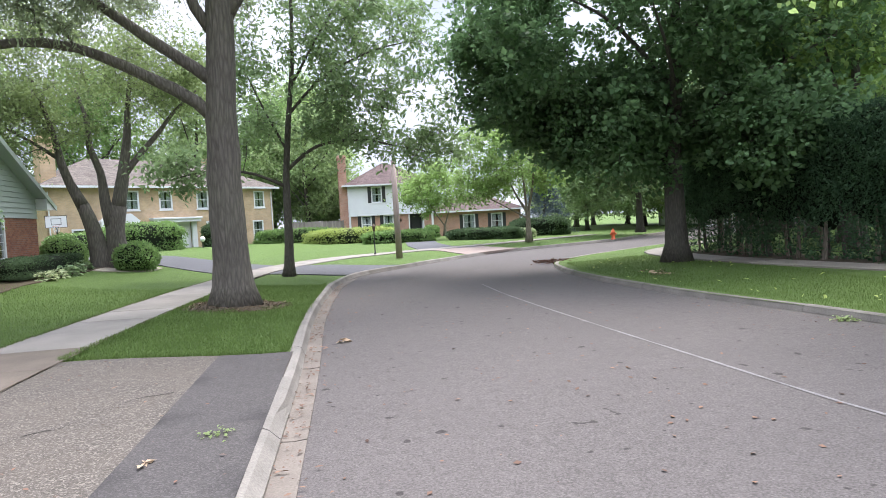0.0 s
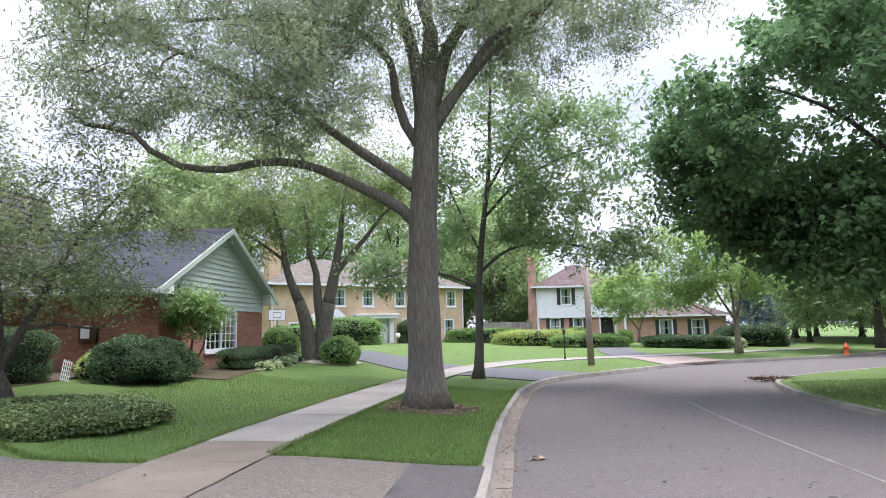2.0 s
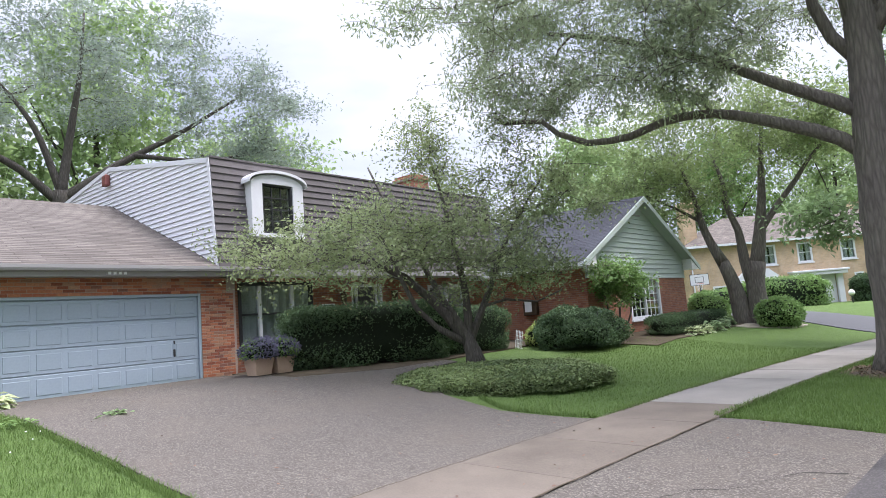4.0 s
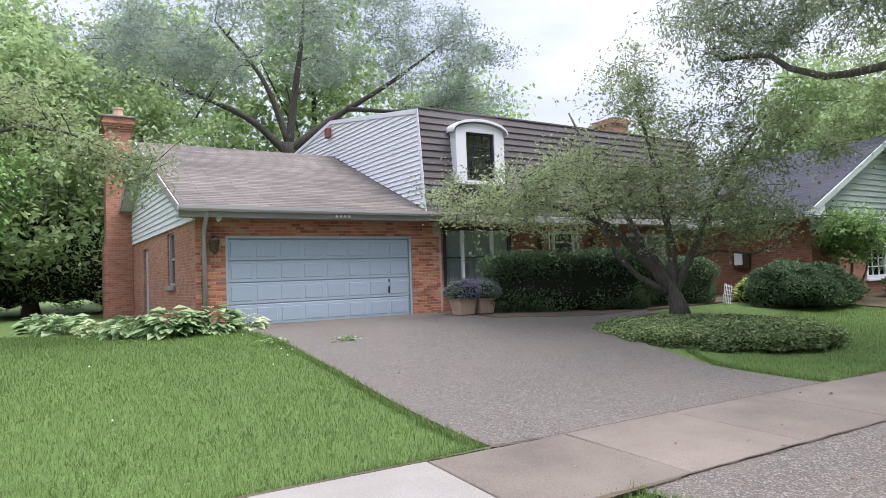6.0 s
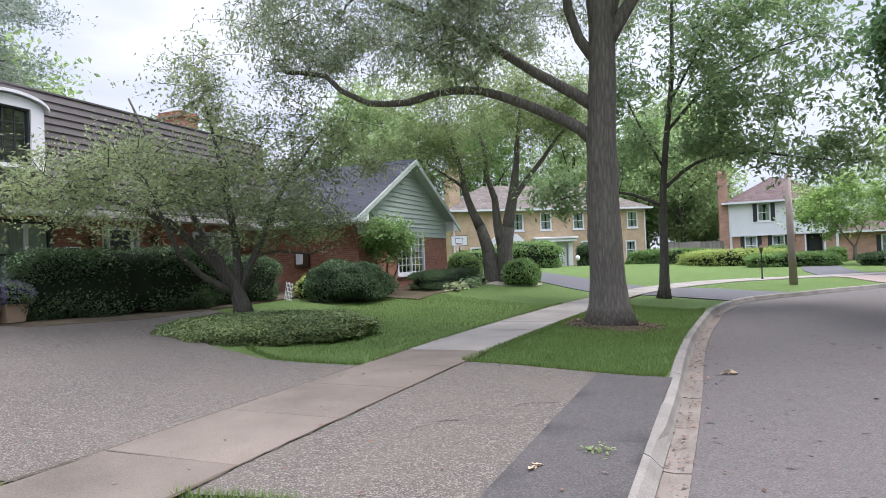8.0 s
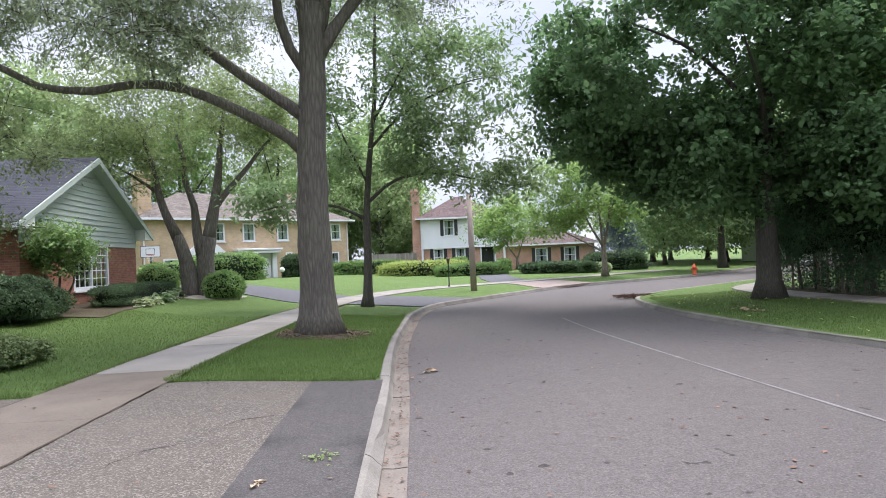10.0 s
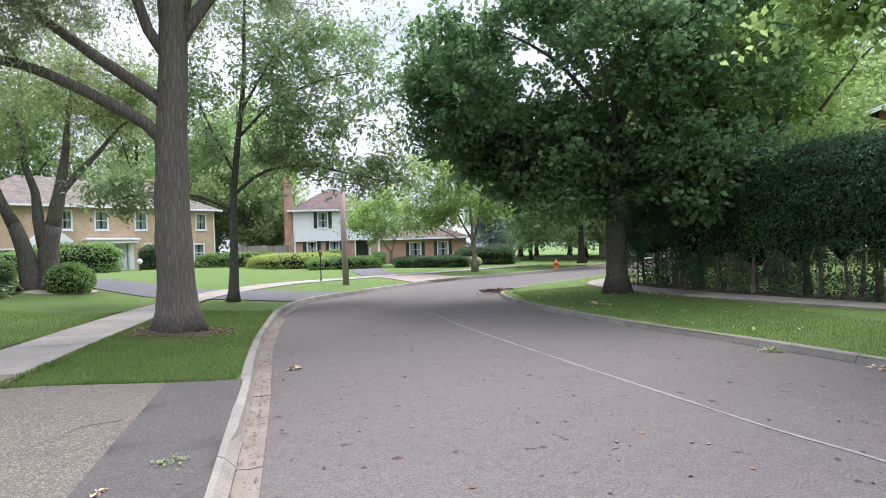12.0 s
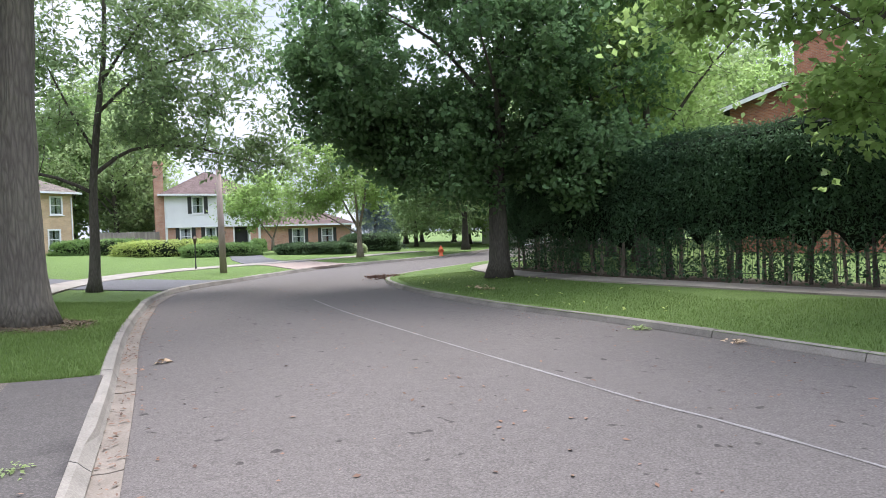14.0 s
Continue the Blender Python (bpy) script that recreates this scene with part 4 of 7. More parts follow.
        inn = -up if up.length else Vector((-0.1, 0, 0))
        mb = MB(end)
        mb.prism([(a[0], -0.062, a[1]), (b[0], -0.062, b[1]), (b[0] + inn.x, -0.062, b[1] - abs(inn.z)), (a[0] + inn.x, -0.062, a[1] - abs(inn.z))], (0, 0.03, 0))
        part("edge_trim", mb, PALE_SIDING, sw)
    n = 15
    for i in range(n):
        z = mz0 + (mz1 - mz0) * i / n
        z2 = mz0 + (mz1 - mz0) * (i + 1.2) / n
        y, y2 = my0 + (z - mz0) * g, my0 + (z2 - mz0) * g
        mb = MB()
        mb.prism([(5.18, y - 0.022, z), (5.18, y + 0.06, z), (5.18, y2 + 0.05, z2), (5.18, y2 + 0.02, z2)], (11.85, 0, 0))
        part("shingle_course", mb, MANSARD, core)
    mb = MB()
    mb.box(5.19, 17.05, my1 - 0.02, my1 + 0.25, mz1 + 0.0, mz1 + 0.06, 0.01)
    part("roof_edge", mb, MANSARD, house)
    # eave roof between storeys, right of the garage
    mb = MB()
    mb.prism([(5.35, -0.5, 3.5), (5.35, 0.2, 3.5), (5.35, 0.2, 3.85), (5.35, -0.5, 3.66)], (11.6, 0, 0))
    part("eave", mb, GREY_TRIM, house)
    # arched dormer
    dx0, dx1, dz0, dz1, dy, dback = 6.12, 7.78, 4.55, 6.02, -0.52, 0.5
    cxm, w2 = (dx0 + dx1) / 2, 0.49
    arch = [(dx1, dz1)] + [(cxm + (dx1 - dx0) / 2 * math.cos(a), dz1 + 0.27 * math.sin(a)) for a in np.linspace(0.15, math.pi - 0.15, 11)] + [(dx0, dz1)]
    mb = MB()
    mb.box(dx0, cxm - w2, dy, dback, dz0, dz1)
    mb.box(cxm + w2, dx1, dy, dback, dz0, dz1)
    mb.box(cxm - w2, cxm + w2, dy, dback, dz0, dz0 + 0.1)
    mb.prism([(x, dy, z) for x, z in arch], (0, dback - dy, 0))
    dm = part("dormer", mb, PALE_SIDING, house, "white dormer with an arched top")
    mb = MB()
    cr = [(cxm + (dx1 - dx0 + 0.2) / 2 * math.cos(a), dz1 + 0.32 * math.sin(a)) for a in np.linspace(0, math.pi, 15)]
    m = len(cr)
    ring = [(a, y, b + u) for a, b in cr for y, u in ((dy - 0.09, -0.02), (dy - 0.09, 0.055), (dback + 0.01, 0.055), (dback + 0.01, -0.02))]
    mb.add(ring, [(4 * i + j, 4 * i + (j + 1) % 4, 4 * i + 4 + (j + 1) % 4, 4 * i + 4 + j) for i in range(m - 1) for j in range(4)] + [(3, 2, 1, 0), (4 * m - 4, 4 * m - 3, 4 * m - 2, 4 * m - 1)])
    part("arched_cap", mb, PALE_SIDING, dm)
    window(house, at(cxm - w2, dy + 0.06, dz0 + 0.1), 2 * w2, dz1 - dz0 - 0.1, 3, 4, BLACK, sill=False, curtain=False, casing=0.0)
    # chimney on the ridge
    mb = MB()
    mb.box(16.8, 17.75, 3.6, 4.8, 3.6, 8.5)
    mb.box(16.72, 17.83, 3.52, 4.88, 8.25, 8.39, 0.01)
    part("chimney", mb, BRICK_X, house, "orange brick chimney")
    # flood light, lanterns, number plate, spot
    # the flood light is a plain red-brown box that gives no light
    mb = MB()
    mb.box(4.72, 4.88, 5.55, 5.85, 7.0, 7.36, 0.03)
    part("flood_light", mb, plain("red_brown_case", (0.2, 0.06, 0.05), 0.5, 0.2, 3, 30, 0.05), house, "red-brown flood light box")
    for x, y in ((-0.28, 0), (9.55, fy), (11.75, fy)):
        mb = MB(at(x, y - 0.16, 2.72))
        mb.lathe([(0.02, 0.36), (0.05, 0.34), (0.13, 0.26), (0.12, 0.24), (0.085, 0.02), (0.05, 0.0), (0.02, -0.06)], 8)
        mb.box(-0.02, 0.02, 0.0, 0.16, 0.3, 0.34)
        part("wall_lantern", mb, BRASS, house, "dark bronze wall lantern", True)
    mb = MB()
    mb.box(2.45, 2.95, -0.53, -0.5, 3.5, 3.6, 0.004)
    pl = part("plate", mb, GREY_TRIM, house)
    for i in range(4):
        mb = MB()
        mb.box(2.51 + i * 0.11, 2.57 + i * 0.11, -0.536, -0.529, 3.52, 3.58)
        part("plate_bar", mb, WHITE, pl)
    mb = MB()
    mb.box(8.82, 9.3, fy - 0.03, fy, 2.58, 2.72, 0.006)
    pl = part("plate", mb, WHITE, house, "small white plate")
    for i in range(4):
        mb = MB()
        mb.box(8.88 + i * 0.1, 8.94 + i * 0.1, fy - 0.036, fy - 0.029, 2.61, 2.69)
        part("plate_bar", mb, BLACK, pl)
    mb = MB(at(-0.2, -0.2, 3.42) @ pose(0, 0, 0, 60, 0, 0))
    mb.lathe([(0.03, 0.0), (0.05, 0.06), (0.07, 0.14)], 10)
    part("spot_lamp", mb, WHITE, house, "", True)
    # north wing: gable towards the street
    wx0, wx1, wy, wz = 16.8, 26.0, -4.3, 3.07
    cx = (wx0 + wx1) / 2
    win = (20.2, 23.0, 1.45, 3.02)
    wall(house, at(wx0, wy), wx1 - wx0, base, wz, [(win[0] - wx0, win[1] - wx0, win[2], win[3])], BRICK_X)
    window(house, at(win[0], wy, win[2]), win[1] - win[0], win[3] - win[2], 3, 5, WHITE, mullions=2, curtain=False)
    wall(house, at(wx0, 4.0, 0, -90), 8.3, base, 3.5, [], BRICK_X)
    wall(house, at(wx1, wy, 0, 90), 12.0, base, 3.4, [], BRICK_X)
    rz, ez, ex = 6.2, 3.45, 5.5
    k = (rz - ez) / ex
    tri = part("gable_wall", MB().prism([(wx0, wy + 0.02, wz), (wx1, wy + 0.02, wz), (wx1, wy + 0.02, rz - (wx1 - cx) * k - 0.05), (cx, wy + 0.02, rz - 0.06), (wx0, wy + 0.02, rz - (cx - wx0) * k - 0.05)], (0, 0.15, 0)), GREEN_SIDING, house, "grey-green lapped siding gable")
    boards(tri, at(0, wy, 0), wz - 0.05, rz - 0.1, 0.2, lambda z: max(wx0 - 0.02, cx - (rz - 0.06 - z) / k), lambda z: min(wx1 + 0.02, cx + (rz - 0.06 - z) / k), GREEN_SIDING)
    for sg in (1, -1):
        mb = MB()
        mb.prism([(cx, wy - 0.45, rz), (cx + sg * ex, wy - 0.45, ez), (cx + sg * ex, wy - 0.45, ez + 0.12), (cx, wy - 0.45, rz + 0.13)], (0, 12.6, 0))
        part("roof", mb, GREY_ROOF, house, "slate-grey shingled roof slope")
        mb = MB()
        mb.prism([(cx, wy - 0.5, rz - 0.12), (cx + sg * ex, wy - 0.5, ez - 0.1), (cx + sg * ex, wy - 0.5, ez + 0.1), (cx, wy - 0.5, rz + 0.1)], (0, 0.05, 0))
        part("rake_board", mb, GREEN_SIDING, house)
        mb = MB()
        mb.prism([(cx, wy - 0.45, rz - 0.05), (cx + sg * ex, wy - 0.45, ez - 0.05), (cx + sg * ex, wy - 0.45, ez - 0.012), (cx, wy - 0.45, rz - 0.012)], (0, 0.45, 0))
        part("rake_soffit", mb, GREEN_SIDING, house)
        mb = MB()
        mb.box(cx + sg * ex - 0.02, cx + sg * ex + 0.06, wy - 0.45, 8, ez - 0.05, ez + 0.1)
        part("eave_gutter", mb, WHITE, house)
        mb = MB()
        mb.prism([(cx + sg * 4.55, wy - 0.45, ez - 0.06), (cx + sg * ex, wy - 0.45, ez - 0.06), (cx + sg * ex, wy - 0.45, ez), (cx + sg * 4.55, wy - 0.45, ez + 0.4)], (0, 11.5, 0))
        part("soffit", mb, WHITE, house)
    mb = MB()
    mb.box(cx - 0.45, cx + 0.45, wy - 0.04, wy - 0.005, 5.55, 5.62)
    part("gable_vent", mb, GREY_TRIM, house)


BRICK_ONE = None


def brick_one_mat():
    m, n, l, b, _ = nodes_of("single_brick")
    r = n.new("ShaderNodeObjectInfo").outputs["Random"]
    isl = n.new("ShaderNodeNewGeometry").outputs["Random Per Island"]
    add = n.new("ShaderNodeMath")
    add.operation = "ADD"
    l.new(r, add.inputs[0])
    l.new(isl, add.inputs[1])
    fr = n.new("ShaderNodeMath")
    fr.operation = "FRACT"
    l.new(add.outputs[0], fr.inputs[0])
    c = ramp_node(n, l, fr.outputs[0], [(0.0, (0.23, 0.075, 0.045)), (0.3, (0.37, 0.13, 0.07)), (0.65, (0.46, 0.20, 0.11)), (0.85, (0.42, 0.25, 0.165)), (1.0, (0.2, 0.085, 0.065))])
    v = coords(n, l)
    f = noise_node(n, l, v, 40, 4)
    l.new(mix_node(n, l, 0.5, c, ramp_node(n, l, f, [(0.3, (0.6, 0.6, 0.6)), (0.7, (1.3, 1.3, 1.3))]), "MULTIPLY"), b.inputs["Base Color"])
    b.inputs["Roughness"].default_value = 0.9
    bump_node(n, l, b, f, 0.4, 0.006)
    return m


BRICK_ONE = brick_one_mat()
build_house()


# ---- other houses ----
def hip_roof(parent, x0, x1, y0, y1, z, rise, material, over=0.45):
    x0, x1, y0, y1 = x0 - over, x1 + over, y0 - over, y1 + over
    r = (y1 - y0) / 2
    mb = MB()
    vs = [(x0, y0, z), (x1, y0, z), (x1, y1, z), (x0, y1, z), (x0 + r, (y0 + y1) / 2, z + rise), (x1 - r, (y0 + y1) / 2, z + rise)]
    low = [(x, y, z - 0.12) for x, y, z in vs[:4]]
    mb.add(vs + low, [(0, 1, 5, 4), (1, 2, 5), (2, 3, 4, 5), (3, 0, 4), (0, 6, 7, 1), (1, 7, 8, 2), (2, 8, 9, 3), (3, 9, 6, 0), (6, 9, 8, 7)])
    part("roof", mb, material, parent)
    mb = MB()
    mb.box(x0 - 0.04, x1 + 0.04, y0 - 0.1, y0 - 0.0, z - 0.14, z + 0.02)
    mb.box(x0 - 0.1, x0, y0 - 0.04, y1, z - 0.14, z + 0.02)
    part("gutter", mb, WHITE, parent)


def box_house(parent, L, D, z0, z1, holes, mat_x, mat_y):
    wall(parent, at(0, 0), L, z0, z1, holes, mat_x)
    wall(parent, at(L, D, 0, 180), L, z0, z1, [], mat_x)
    wall(parent, at(0, D, 0, -90), D, z0, z1, [], mat_x)
    wall(parent, at(L, 0, 0, 90), D, z0, z1, [], mat_x)


def yellow_house():
    # front left corner, front right corner
    a, b = np.array([-27.8, 44.0]), np.array([-15.6, 58.0])
    L = float(np.linalg.norm(b - a))
    ang = math.degrees(math.atan2(b[1] - a[1], b[0] - a[0]))
    h = thing("house", pose(a[0], a[1], 0, 0, 0, ang), "two-storey tan brick house with white trim", "house")
    z0, z1 = 0.6, 6.0
    wins = [(5.45, 0.95), (8.1, 0.95), (11.25, 0.95), (16.7, 0.95)]
    up = [(x, x + w, 4.22, 5.62) for x, w in wins]
    low = [(16.45, 17.4, 1.4, 2.95), (12.0, 12.55, 1.9, 3.05), (1.6, 2.7, 1.3, 2.8)]
    door = [(7.7, 10.6, z0, 3.1)]
    box_house(h, L, 9.0, z0, z1, up + low + door, TAN_X, TAN_Y)
    for q in up + low:
        window(h, at(q[0], 0, q[2]), q[1] - q[0], q[3] - q[2], 1, 2, WHITE, curtain=True)
    hip_roof(h, 0, L, 0, 9.0, z1, 2.6, TAN_ROOF)
    mb = MB()
    mb.box(7.35, 7.75, -0.25, 0.0, z0, 3.25)
    mb.box(10.55, 10.95, -0.25, 0.0, z0, 3.25)
    mb.box(7.2, 11.1, -0.75, 0.05, 3.1, 3.35, 0.02)
    mb.box(7.1, 11.2, -0.85, 0.0, 3.35, 3.5, 0.02)
    p = part("porch", mb, WHITE, h, "white entrance porch")
    mb = MB()
    mb.box(7.75, 10.55, 0.1, 0.2, z0, 3.1)
    mb.box(8.0, 8.3, 0.05, 0.12, 1.2, 2.8)
    mb.box(9.95, 10.25, 0.05, 0.12, 1.2, 2.8)
    part("entrance_panel", mb, WHITE, p)
    mb = MB()
    mb.box(8.5, 9.7, 0.03, 0.12, z0, 2.9, 0.02)
    part("front_door", mb, DOOR_BLUE, p)
    # white bay roof at ground floor
    mb = MB()
    mb.prism([(3.3, 0, 3.3), (6.3, 0, 3.3), (5.6, 0, 3.9), (4.0, 0, 3.9)], (0, -0.5, 0))
    mb.box(3.4, 6.2, -0.5, 0, 1.0, 3.3, 0.03)
    part("bay", mb, WHITE, h, "white bay window")
    mb = MB()
    mb.box(0.15, 1.15, 1.0, 2.4, 5.9, 9.75)
    mb.box(0.07, 1.23, 0.92, 2.48, 9.4, 9.6, 0.02)
    part("chimney", mb, TAN_Y, h, "tan brick chimney")
    mb = MB()
    mb.box(L - 3.4, L - 2.4, 5.2, 6.2, 6.5, 9.1)
    part("chimney", mb, TAN_X, h, "tan brick chimney")
    mb = MB()
    mb.tube([(0.15, -0.06, 5.6), (0.15, -0.06, 0.7)], [0.05, 0.05], 6)
    part("downspout", mb, WHITE, h)
    mb = MB()
    mb.tube([(L - 0.15, -0.06, 5.6), (L - 0.15, -0.06, 0.7)], [0.05, 0.05], 6)
    part("downspout", mb, WHITE, h)


yellow_house()


def far_house():
    h = thing("house", pose(-9.2, 62.2, 0, 0, 0, 12.0), "two-storey white and red brick house", "house")
    z0, z1, zs, L = 0.5, 6.05, 3.05, 8.6
    RB = PINK_BRICK
    lowh = [(1.28, 2.2, 1.3, 2.9), (3.52, 4.42, 1.3, 2.9)]
    uph = [(2.4, 3.36, 4.28, 5.8), (5.95, 6.9, 4.28, 5.8)]
    wall(h, at(0, 0.15), L, z0, zs, lowh + [(6.1, 7.55, z0, 2.92)], RB)
    body = wall(h, at(0, 0), L, zs, z1, uph, WHITE)
    for x0, x1 in ((0.0, 1.98), (3.78, 5.53), (7.32, L)):
        boards(body, at(0, 0), zs, z1, 0.17, lambda z: x0, lambda z: x1, WHITE)
    for x0, x1 in ((1.98, 3.78), (5.53, 7.32)):
        boards(body, at(0, 0), zs, 4.15, 0.17, lambda z: x0, lambda z: x1, WHITE)
    mb = MB()
    mb.box(-0.02, L + 0.02, -0.06, 0.2, zs - 0.1, zs - 0.004)
    part("band", mb, WHITE, h)
    wall(h, at(0, 8.0, 0, -90), 8.0, z0, z1, [], WHITE)
    wall(h, at(L, 0, 0, 90), 8.0, z0, z1, [], WHITE)
    wall(h, at(L, 8.0, 0, 180), L, z0, z1, [], WHITE)
    for q in lowh:
        window(h, at(q[0], 0.15, q[2]), q[1] - q[0], q[3] - q[2], 1, 2, WHITE, shutters=BLACK)
    for q in uph:
        window(h, at(q[0], 0, q[2]), q[1] - q[0], q[3] - q[2], 1, 2, WHITE, shutters=BLACK)
    mb = MB()
    mb.box(6.1, 7.55, 0.9, 1.0, z0, 3.0)
    mb.box(6.4, 7.25, 0.82, 0.9, z0, 2.75, 0.02)
    part("front_door", mb, BLACK, h, "black front door in a deep porch")
    mb = MB()
    for x in (6.02, 7.5):
        mb.box(x, x + 0.12, 0.08, 0.9, z0, 2.92)
    part("porch_trim", mb, WHITE, h)
    hip_roof(h, 0, L, 0, 8.0, z1, 2.5, MAROON_ROOF)
    mb = MB()
    mb.box(-0.8, 0.0, 0.2, 1.5, z0, 9.1)
    mb.box(-0.87, 0.07, 0.13, 1.57, 8.75, 8.95, 0.02)
    part("chimney", mb, PINK_BRICK, h, "tall brick chimney")
    mb = MB()
    mb.tube([(0.1, -0.1, 5.95), (0.1, -0.1, 0.6)], [0.05, 0.05], 6)
    part("downspout", mb, WHITE, h)
    # one-storey wing
    wh = [(11.8, 13.0, 1.0, 2.55), (14.85, 16.0, 1.0, 2.55)]
    wall(h, at(L, 0.25), 9.5, z0, 3.0, [(a - L, b - L, c, d) for a, b, c, d in wh], RB)
    wall(h, at(L + 9.5, 0.25, 0, 90), 7.5, z0, 3.0, [], RB)
    for q in wh:
        window(h, at(q[0], 0.25, q[2]), q[1] - q[0], q[3] - q[2], 1, 2, WHITE, shutters=BLACK)
    hip_roof(h, L + 0.5, L + 9.5, 0.25, 7.5, 3.0, 1.9, MAROON_ROOF)
    mb = MB()
    mb.lathe([(0.03, 0.34), (0.11, 0.26), (0.08, 0.02), (0.03, 0.0)], 8, (5.2, 0.04, 2.2))
    part("wall_lantern", mb, BRASS, h, "small bronze wall lantern", True)


far_house()


def red_house():
    h = thing("house", pose(24.1, 28.2, 0, 0, 0, -62.0), "red brick house with a broad chimney behind the hedge", "house")
    L, D, z0, z1, rz = 13.0, 9.0, 0.2, 7.95, 9.7
    wall(h, at(0, 0), L, z0, z1, [], BRICK_X)
    wall(h, at(L, D, 0, 180), L, z0, z1, [], BRICK_X)
    wall(h, at(0, D, 0, -90), D, z0, z1, [], BRICK_X)
    wall(h, at(L, 0, 0, 90), D, z0, z1, [], BRICK_X)
    mb = MB()
    mb.prism([(0, 0, z1), (L, 0, z1), (L / 2, 0, rz)], (0, 0.2, 0))
    part("gable_wall", mb, BRICK_X, h)
    for a, b in ((-0.5, L / 2), (L + 0.5, L / 2)):
        k = (rz - z1) / (L / 2)
        za = z1 - 0.5 * k
        mb = MB()
        mb.prism([(a, -0.4, za), (b, -0.4, rz), (b, -0.4, rz + 0.18), (a, -0.4, za + 0.18)], (0, D + 0.8, 0))
        part("roof", mb, GREY_ROOF, h)
        mb = MB()
        mb.prism([(a, -0.45, za - 0.08), (b, -0.45, rz - 0.08), (b, -0.45, rz + 0.14), (a, -0.45, za + 0.14)], (0, 0.05, 0))
        part("rake_board", mb, WHITE, h)
    mb = MB()
    mb.box(3.4, 5.5, -0.7, 0.0, z0, 10.7)
    mb.box(3.32, 5.58, -0.78, 0.0, 10.703, 10.9)
    part("chimney", mb, BRICK_X, h, "broad red brick chimney")


red_house()


def pale_house():
    h = thing("house", pose(23.0, 66.0, 0, 0, 0, -28.0), "pale house glimpsed beyond the bend", "house")
    ops = [(2.0, 3.4, 1.4, 2.8), (8.5, 9.9, 1.4, 2.8)]
    box_house(h, 13.0, 8.0, 0.3, 3.4, ops, WHITE, WHITE)
    for q in ops:
        window(h, at(q[0], 0, q[2]), q[1] - q[0], q[3] - q[2], 1, 2, WHITE)
    hip_roof(h, 0, 13.0, 0, 8.0, 3.4, 2.0, MAROON_ROOF)


pale_house()


# ---- plants ----
BARK_GREY = bark_mat("furrowed_grey_bark", (0.152, 0.133, 0.115), 12)
BARK_DARK = bark_mat("dark_bark", (0.105, 0.092, 0.08), 18)
BARK_PALE = bark_mat("pale_bark", (0.24, 0.20, 0.165), 16)
LEAF_ASH = leaf_mat("ash_leaf", (0.112, 0.175, 0.092), (0.285, 0.385, 0.215), 0.45)
LEAF_OAK = leaf_mat("oak_leaf", (0.075, 0.145, 0.060), (0.215, 0.345, 0.150), 0.38)
LEAF_MAPLE = leaf_mat("dark_maple_leaf", (0.045, 0.105, 0.050), (0.135, 0.255, 0.105), 0.5)
LEAF_LIGHT = leaf_mat("light_maple_leaf", (0.11, 0.205, 0.05), (0.265, 0.43, 0.145), 0.5)
LEAF_CRAB = leaf_mat("crabapple_leaf", (0.085, 0.135, 0.065), (0.265, 0.36, 0.165), 0.45)
LEAF_LOCUST = leaf_mat("locust_leaf", (0.098, 0.162, 0.122), (0.26, 0.35, 0.26), 0.42)
LEAF_WOOD = leaf_mat("woodland_leaf", (0.092, 0.168, 0.07), (0.285, 0.43, 0.18), 0.45)
LEAF_YEW = leaf_mat("yew_needle", (0.028, 0.060, 0.032), (0.10, 0.178, 0.078), 0.2, 0.7)
LEAF_BUSH = leaf_mat("bush_leaf", (0.070, 0.156, 0.047), (0.208, 0.363, 0.118), 0.3)
LEAF_LIME = leaf_mat("lime_bush_leaf", (0.163, 0.267, 0.061), (0.380, 0.511, 0.157), 0.35)
LEAF_IVY = leaf_mat("ivy_leaf", (0.064, 0.112, 0.046), (0.20, 0.29, 0.11), 0.2)
LEAF_ARBOR = leaf_mat("arborvitae_spray", (0.022, 0.058, 0.030), (0.075, 0.155, 0.072), 0.25, 0.75)
LEAF_HOSTA = leaf_mat("hosta_leaf", (0.098, 0.196, 0.077), (0.254, 0.381, 0.184), 0.25)
LEAF_PALE = leaf_mat("variegated_leaf", (0.20, 0.33, 0.14), (0.42, 0.52, 0.30), 0.3)
LEAF_MID = leaf_mat("mid_green_leaf", (0.085, 0.145, 0.055), (0.225, 0.33, 0.13), 0.45)
FLOWER = leaf_mat("purple_flower", (0.07, 0.085, 0.11), (0.17, 0.19, 0.25), 0.25)
# near-black: the shade between the leaves, put into the core's colour
SHRUB_SHADE = plain("shrub_inner_shade", (0.012, 0.018, 0.009), 1.0, 0.3, 3, 20, 0.0)


